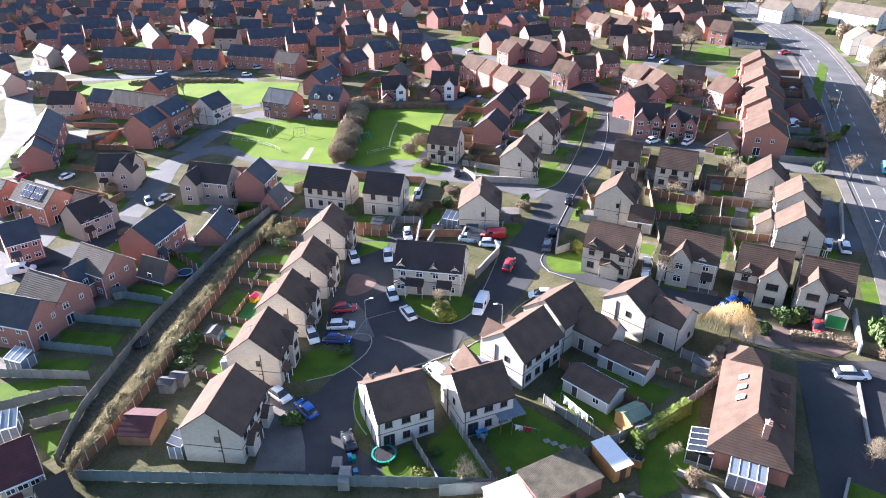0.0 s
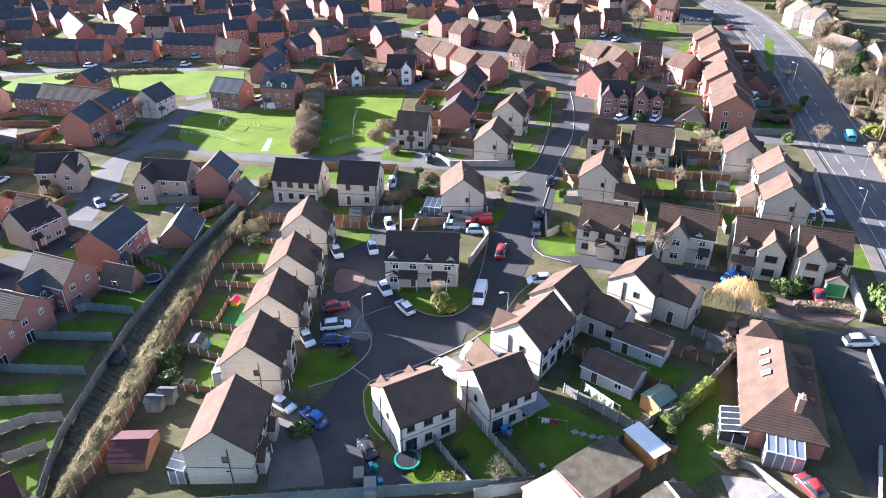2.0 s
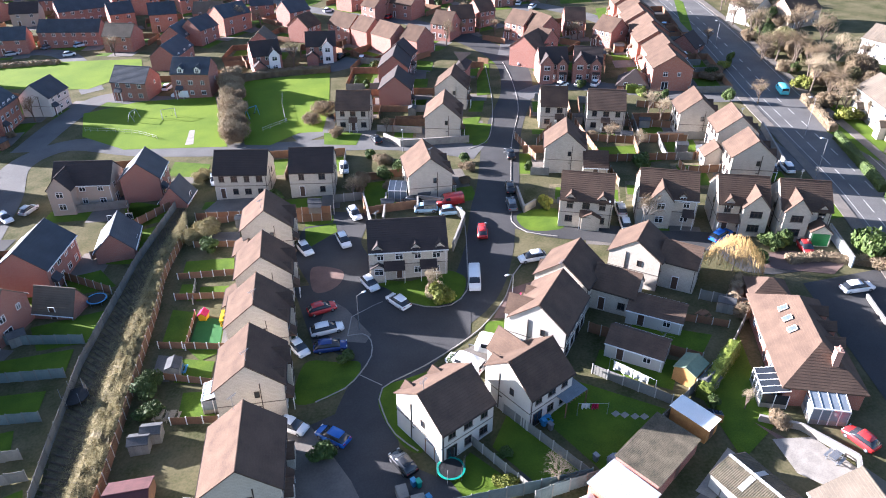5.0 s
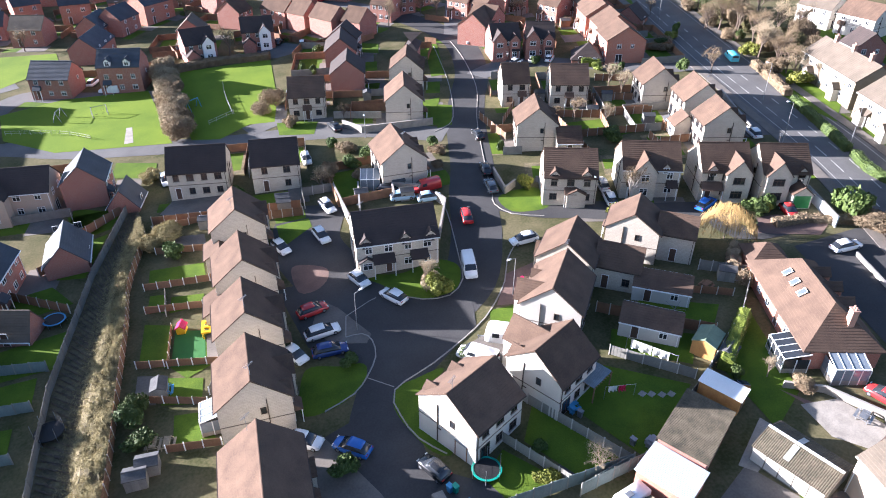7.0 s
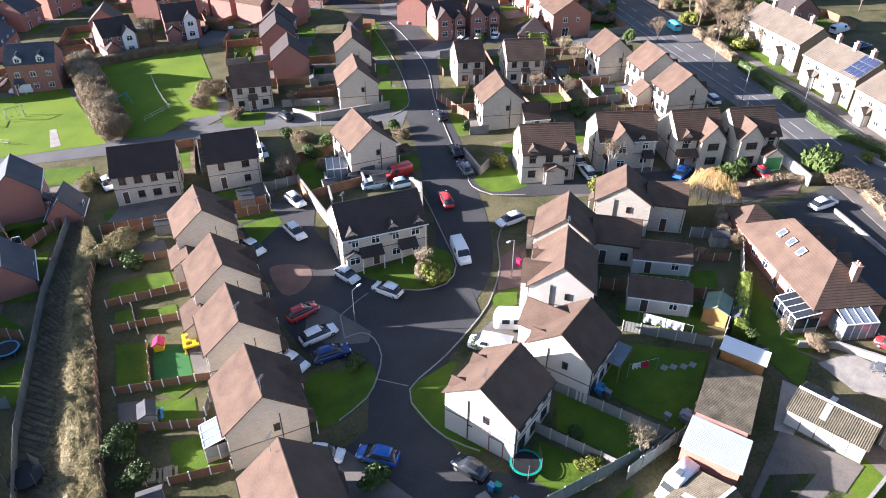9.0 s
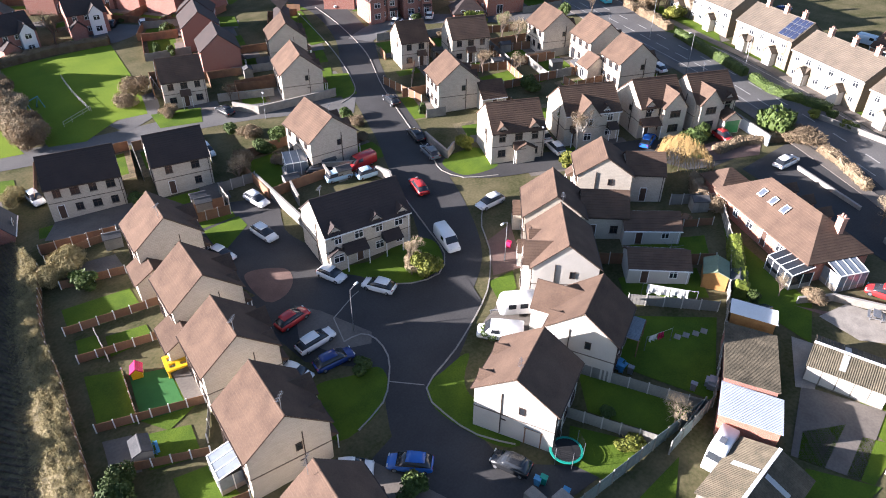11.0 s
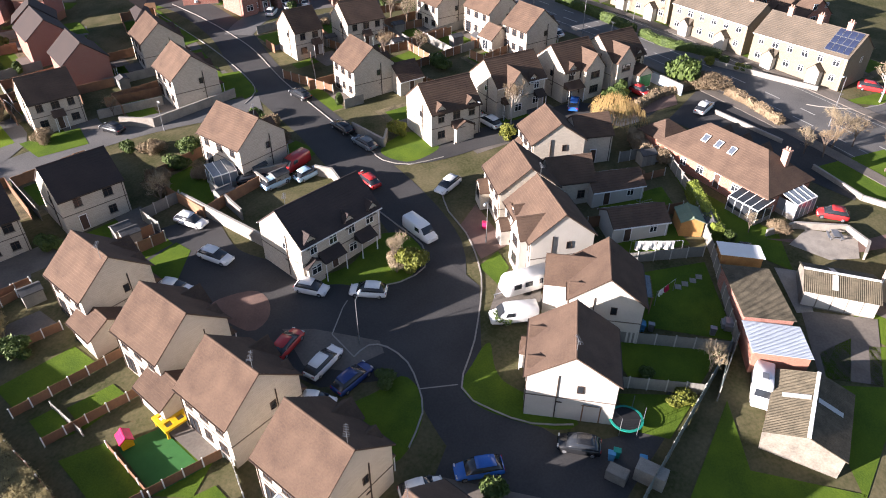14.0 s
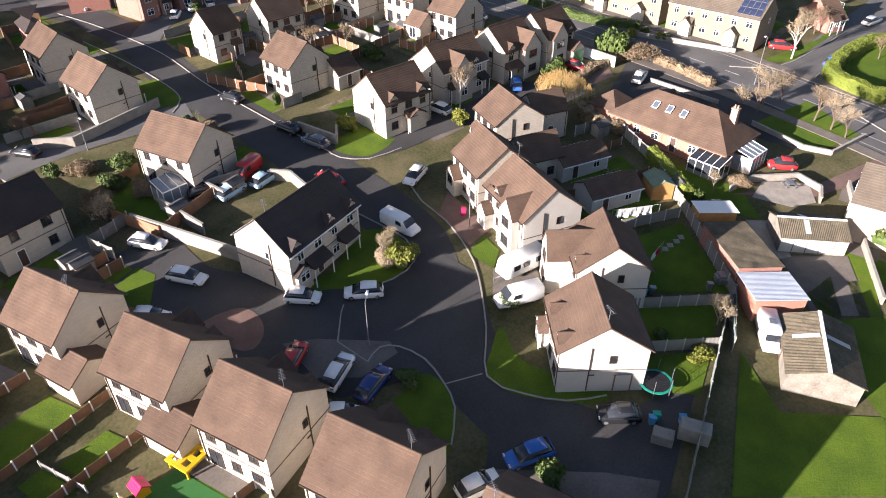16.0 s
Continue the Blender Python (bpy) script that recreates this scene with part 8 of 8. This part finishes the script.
play_table(*(-29.6, 98.9), 80)


def playhouse(x, y, yaw):
    ob = empty("playhouse", x, y, yaw)
    tagged(ob, "small pink and yellow plastic playhouse", "toy")
    part("wall", wall_mesh(1.3, 1.1, 1.0, 1.45, base=0), YELLOW, ob)
    part("roof", roof_mesh(1.3, 1.1, 1.0, 1.45, over=0.12, verge=0.1), PINK, ob)


playhouse(*(-33.3, 100.9), 70)


def washing(a, b, cloths, label):
    """A line between two poles with cloths pegged along it."""
    a, b = Vector(a), Vector(b)
    ob = empty("washing_line", a.x, a.y, math.degrees(math.atan2(b.y - a.y, b.x - a.x)))
    tagged(ob, label, "washing line")
    L = (b - a).length
    for px in (0, L):
        bm = bmesh.new()
        bmesh.ops.create_cone(bm, cap_ends=True, segments=8, radius1=0.04, radius2=0.03, depth=2.1, matrix=Matrix.Translation((px, 0, 1.05)))
        part("pole", bm, LEAD, ob)
    vs, fs = [], []
    tube(vs, fs, Vector((0, 0, 2.0)), Vector((L, 0, 2.0)), 0.012, 0.012, 4)
    me = bpy.data.meshes.new("line")
    me.from_pydata(vs, [], fs)
    me.materials.append(WHITE)
    ln = new("line", me)
    ln.parent = ob
    for x0, w, drop, m in cloths:
        bm = bmesh.new()
        n = 8
        rows = [[bm.verts.new((x0 + w * i / n, 0.06 * math.sin(i * 1.7 + k) * k, 2.0 - drop * k / 3 - 0.04 * math.sin(i * 2.1) * k / 3)) for i in range(n + 1)] for k in range(4)]
        for r0, r1 in zip(rows, rows[1:]):
            for i in range(n):
                bm.faces.new((r0[i], r1[i], r1[i + 1], r0[i + 1]))
        bmesh.ops.solidify(bm, geom=bm.faces[:], thickness=0.015)
        part("cloth", bm, m, ob)


cold_frame = empty("solar_frame", 23.1, 60.6, 150)
tagged(cold_frame, "small tilted solar panel array on a timber stand", "solar panels")
bm = bmesh.new()
box(bm, -1.6, 0.4, -0.2, 1.6, 0.55, 1.2), box(bm, -1.6, -0.9, -0.2, 1.6, -0.75, 0.55)
part("stand", bm, SHED_WOOD, cold_frame)
solar(cold_frame, 0, -0.15, 0.75, 25, 3, 1)
washing((16.2, 71.4), (19.6, 66.2), ((0.5, 2.6, 1.3, CLOTH), (3.2, 2.0, 1.2, CLOTH)), "washing line hung with white sheets")
washing((9.1, 65.9), (12.5, 64.9), ((0.4, 1.0, 0.8, CLOTH), (1.6, 0.8, 0.9, PINK)), "washing line hung with small clothes")


def dryer(x, y):
    ob = empty("rotary_dryer", x, y)
    tagged(ob, "rotary clothes dryer on the lawn", "clothes dryer")
    bm = bmesh.new()
    bmesh.ops.create_cone(bm, cap_ends=True, segments=6, radius1=0.035, radius2=0.03, depth=1.8, matrix=Matrix.Translation((0, 0, 0.9)))
    part("pole", bm, LEAD, ob)
    for i in range(4):
        a = 1.5708 * i + 0.4
        vs, fs = [], []
        tube(vs, fs, Vector((0, 0, 1.3)), Vector((1.4 * math.cos(a), 1.4 * math.sin(a), 1.9)), 0.025, 0.02, 4)
        me = bpy.data.meshes.new("arm")
        me.from_pydata(vs, [], fs)
        me.materials.append(LEAD)
        o = new("arm", me)
        o.parent = ob


dryer(*(25.4, 73.6))


def bench_set(x, y, yaw, m=WOOD_FENCE, label="garden table with two benches on a patio"):
    ob = empty("garden_table", x, y, yaw)
    tagged(ob, label, "garden table")
    bm = bmesh.new()
    for i in range(5):
        box(bm, -0.8, -0.4 + i * 0.16, 0.7, 0.8, -0.26 + i * 0.16, 0.74)
    box(bm, -0.7, -0.38, 0.64, -0.6, 0.38, 0.7), box(bm, 0.6, -0.38, 0.64, 0.7, 0.38, 0.7)
    part("tabletop", bm, m, ob)
    for sy in (-0.75, 0.75):
        bm = bmesh.new()
        box(bm, -0.8, sy - 0.14, 0.42, 0.8, sy + 0.14, 0.46)
        part("bench", bm, m, ob)
    for sx in (-0.65, 0.65):
        bm = bmesh.new()
        box(bm, sx - 0.04, -0.85, 0.34, sx + 0.04, 0.85, 0.42), box(bm, sx - 0.04, -0.6, 0, sx + 0.04, -0.5, 0.7), box(bm, sx - 0.04, 0.5, 0, sx + 0.04, 0.6, 0.7)
        part("trestle", bm, m, ob)


bench_set(*(-36.4, 90.3), 80, BLUE_PLASTIC, "blue garden table with benches")
bench_set(*(-37.1, 81.8), 75, PALE_TWIG, "pale wooden garden table with benches")
bench_set(*(32.2, 51.1), 20, LEAD, "grey table and chairs on the patio")
bench_set(*(33.4, 76.5), 20)
bench_set(*(-38.5, 82.4), 75, PALE_TWIG, "pale wooden garden table with benches")
bench_set(*(5.1, 66.5), 10, BLUE_PLASTIC, "blue garden table with benches")


def bin_thing(x, y, yaw, m, label):
    ob = empty("wheelie_bin", x, y, yaw)
    tagged(ob, label, "bin", group="wheelie bins")
    key = ("bin_body", m.name)
    def body():
        bm = bmesh.new()
        v = box(bm, -.24, -.3, .06, .24, .3, .95)
        for k in v:
            if k.co.z < .5:
                k.co.x *= .8
                k.co.y *= .8
        return bm
    def lid():
        bm = bmesh.new()
        v = box(bm, -.27, -.34, .955, .27, .33, 1.02)
        for k in v:
            if k.co.z > 1 and k.co.y > 0:
                k.co.z += .06
        return bm
    piece("body", shared(key, body, m), ob, Matrix())
    piece("lid", shared(("bin_lid", m.name), lid, m), ob, Matrix())


for q, m in (((4.8, 65.8), BLUE_PLASTIC), ((4.3, 67.0), BLACK), ((5.7, 67.6), MAROON), ((19.9, 48.7), TEAL), ((20.3, 47.1), TEAL), ((19.7, 49.2), BLACK), ((11.7, 88.9), PINK), ((-11.7, 62.7), BLUE_PLASTIC), ((8.1, 59.3), LEAD), ((5.3, 65.0), LEAD), ((-11.2, 62.4), TEAL), ((-10.7, 60.2), BLUE_PLASTIC)):
    bin_thing(*q, 20, m, "plastic wheelie bin standing by a house")
block("storage_box", *(-11.9, 59.1), 0, (1.4, 2.6, 1.6), GREY_FENCE, "grey storage shed box in the corner", "storage box")
block("storage_box", *(-13.2, 61.6), 0, (1.2, 1.8, 1.1), GREY_FENCE, "low grey storage box by the fence", "storage box")
block("hot_tub", *(38.0, 76.5), -40, (2.2, 2.0, 0.9), LEAD, "grey covered hot tub in the garden", "hot tub", bevel=0.15)
block("hot_tub", *(9.8, 58.1), 20, (1.6, 1.6, 1.2), LEAD, "grey tarpaulin covered heap by the fence", "covered heap", bevel=0.3)
# slabs on the lawn and pergola beside the white house
for i, (dx, dy) in enumerate(((0, 0), (0.9, -0.5), (1.9, -1.1), (2.9, -1.5))):
    p = (13.5, 64.6)
    block("paving_slab", p[0] + dx, p[1] + dy, 20, (0.85, 0.7, 0.06), CONCRETE, "grey paving slab lying on the lawn", "slab", bevel=0.01)


def pergola(x, y, yaw, w, d, h, label):
    ob = empty("pergola", x, y, yaw)
    tagged(ob, label, "pergola")
    for sx in (-w / 2, w / 2):
        for sy in (-d / 2, d / 2):
            bm = bmesh.new()
            box(bm, sx - .06, sy - .06, -0.1, sx + .06, sy + .06, h)
            part("post", bm, WOOD_FENCE, ob)
    n = int(w / 0.45)
    for i in range(n + 1):
        bm = bmesh.new()
        px = -w / 2 + w * i / n
        box(bm, px - .03, -d / 2 - .15, h, px + .03, d / 2 + .15, h + .12)
        part("rafter", bm, WOOD_FENCE, ob)
    part("roof_sheet", corrugated(w + .2, d, h + .16, h + .3), PANEL_GLASS, ob)


pergola(*(8.7, 68.1), 23, 3.6, 3.0, 2.2, "timber lean-to shelter with clear roof")
pergola(*(-8.0, 66.3), 23, 2.0, 1.6, 2.0, "small timber porch shelter at a gable")
gx, gy, gyaw, gl = 2.0, 125.6, -21, 2.8
conservatory(gx, gy, gyaw, 3.4, 3.0, 2.1, "white framed conservatory on a stone house")
gx, gy, gyaw, gl = -60.7, 70.2, 23, 2.9
conservatory(gx, gy, gyaw, 4.0, 3.4, 2.1, "white framed conservatory behind a brick house")
gx, gy, gyaw, gl = -66.6, 85.2, -19, 5.5
conservatory(gx, gy, gyaw, 3.4, 2.6, 2.1, "dark roofed conservatory behind a brick house")
gx, gy, gyaw, gl = -34.4, 65.5, -30, 2.2
conservatory(gx, gy, 83, 2.6, 1.8, 2.1, "white lean-to porch behind the end house")

brick(-52.3, 60.2, 37, 4.5, wall=BEIGE, roof=MAROON, label="beige brick house with a maroon roof", D=7.4)
brick(-46.6, 57.3, 45, 3.4, h=4.8, D=5, roof=DARK_TILE, wall=BEIGE, storeys=1, bays=1, label="low brick garage with a dark roof", canopy=False, gables=(0, 0), name="garage")


def aerial(x, y, z, yaw):
    """A television aerial: mast, boom and cross elements."""
    ob = empty("aerial", x, y, yaw, z)
    tagged(ob, "thin metal television aerial on a roof ridge", "aerial", group="aerials")
    def mast():
        bm = bmesh.new()
        box(bm, -.02, -.02, -.4, .02, .02, 1.5)
        return bm
    def boom():
        bm = bmesh.new()
        box(bm, -.6, -.02, 1.45, .7, .02, 1.49)
        for i in range(8):
            box(bm, -.55 + i * .16, -.28 + i * .015, 1.46, -.53 + i * .16, .28 - i * .015, 1.48)
        return bm
    piece("mast", shared(("mast",), mast, LEAD), ob, Matrix())
    piece("boom", shared(("boom",), boom, LEAD), ob, Matrix())


for hx, hy, hz in ((-27.3, 79.0, 8.5), (-25.7, 90.6, 8.5), (-29, 72.2, 8.4), (-9, 68.1, 7.8), (14.2, 83, 8.1), (-23, 115, 8.5), (7.5, 123.3, 8.3), (-6.4, 104.7, 8.3), (60, 92.2, 8.3), (67.6, 117, 8.3)):
    aerial(hx, hy, G(hx, hy) + hz + 0.1, 40)


def swing(x, y, yaw, m=LEAD):
    ob = empty("swing_frame", x, y, yaw)
    tagged(ob, "metal playground swing frame on the grass", "swing")
    vs, fs = [], []
    for sx in (-1.6, 1.6):
        for sy in (-0.9, 0.9):
            tube(vs, fs, Vector((sx, sy, 0)), Vector((sx, 0, 2.3)), 0.06, 0.06, 6)
    tube(vs, fs, Vector((-1.7, 0, 2.3)), Vector((1.7, 0, 2.3)), 0.06, 0.06, 6)
    me = bpy.data.meshes.new("frame")
    me.from_pydata(vs, [], fs)
    me.materials.append(m)
    o = new("frame", me)
    o.parent = ob
    for sx in (-0.7, 0.7):
        bm = bmesh.new()
        box(bm, sx - .25, -.1, .5, sx + .25, .1, .56), box(bm, sx - .24, -.01, .56, sx - .22, .01, 2.28), box(bm, sx + .22, -.01, .56, sx + .24, .01, 2.28)
        part("seat", bm, BLACK, ob)


swing(*(-41.1, 186.1), 10)
swing(*(-49.4, 188.4), 70)
swing(*(-21.6, 178.6), 40, BLUE_PLASTIC)
swing(*(-1.7, 171.4), 80, LEAD)


def rail(pts, h=1.0, label="low metal railing round the play area"):
    top = empty("railing", *pts[0])
    tagged(top, label, "railing")
    b = top.location
    line = curve_pts(pts, 2.0)
    vs, fs = [], []
    for p, q in zip(line, line[1:]):
        for z in (h, h * 0.5):
            tube(vs, fs, Vector((p.x - b.x, p.y - b.y, G(p.x, p.y) - b.z + z)), Vector((q.x - b.x, q.y - b.y, G(q.x, q.y) - b.z + z)), 0.03, 0.03, 4)
    me = bpy.data.meshes.new("rail_bar")
    me.from_pydata(vs, [], fs)
    me.materials.append(POST)
    o = new("rail_bar", me)
    o.parent = top
    for p in line:
        piece("rail_post", shared(("rail_post", h), lambda: post_bm(h), POST), top, pose(p.x - b.x, p.y - b.y, G(p.x, p.y) - b.z) @ Matrix.Diagonal((.5, .5, .95, 1)))


rail([(-60.2, 185.4), (-49.3, 179.3), (-43.3, 173.3)])
rail([(-14.3, 171.1), (-14.0, 181.8), (-13.2, 190.2)])
rail([(-19.8, 167.9), (-14.0, 171.1)])

# gardens and trees beyond the main road
bare_tree((120.4, 177.1), 10, 1)
bare_tree((112.2, 159.7), 9, 2)
bare_tree((129.9, 173.4), 11, 3)
bare_tree((128.8, 163.2), 11, 4)
bare_tree((119.8, 148.0), 10, 1)
bare_tree((111.2, 146.9), 9, 2)
bare_tree((106.3, 133.4), 8, 3)
bare_tree((125.7, 189.8), 9, 4)
bare_tree((130.4, 208.4), 9, 1)
bare_tree((127.9, 198.8), 8, 3)
bare_tree((134.3, 186.4), 9, 2)
bare_tree((110.9, 162.9), 8, 4)
bare_tree((107.3, 141.3), 9, 1)
bare_tree((113.6, 155.4), 10, 2)
bare_tree((102.9, 128.4), 8, 3)
shrub((108.8, 151.9), 2.4, 3.0, BROWN_LEAF)
shrub((104.0, 141.5), 2.4, 3.0, YELLOW_LEAF)
shrub((100.9, 130.1), 2.6, 3.4, BROWN_LEAF)
shrub((100.1, 122.3), 2.6, 3.0, YELLOW_LEAF)
shrub((112.9, 164.2), 2.4, 3.0, BROWN_LEAF)
shrub((117.6, 178.1), 2.4, 3.0, BROWN_LEAF)
shrub((146.8, 197.9), 2.6, 3.4, LEAF)
shrub((145.8, 178.7), 2.6, 3.4, LEAF)
brick(129.7, 194.1, -80, 9.7, h=8, wall=RENDER, roof=PALE_TILE, label="pale house beyond the main road")
brick(138.9, 185.7, 8, 12.4, h=8, wall=BEIGE, roof=BROWN_TILE, label="brick house beyond the main road")
brick(138.9, 138.9, -82, 9.9, h=8, wall=RENDER, roof=BROWN_TILE, label="pale house beyond the main road")
brick(137.2, 150.0, -82, 9.5, h=8, wall=RENDER, roof=PALE_TILE, label="pale house beyond the main road")
lawn([(129.9, 144.8), (127.1, 122.0), (144.4, 135.4), (146.1, 151.8)])
lawn([(92.3, 119.4), (91.2, 104.8), (105.7, 115.2), (101.0, 123.4)])
lawn([(93.8, 102.8), (88.8, 90.2), (96.9, 95.2), (101.0, 106.5)])
lawn([(79.7, 75.3), (78.7, 71.1), (85.1, 70.3), (86.3, 74.6)])
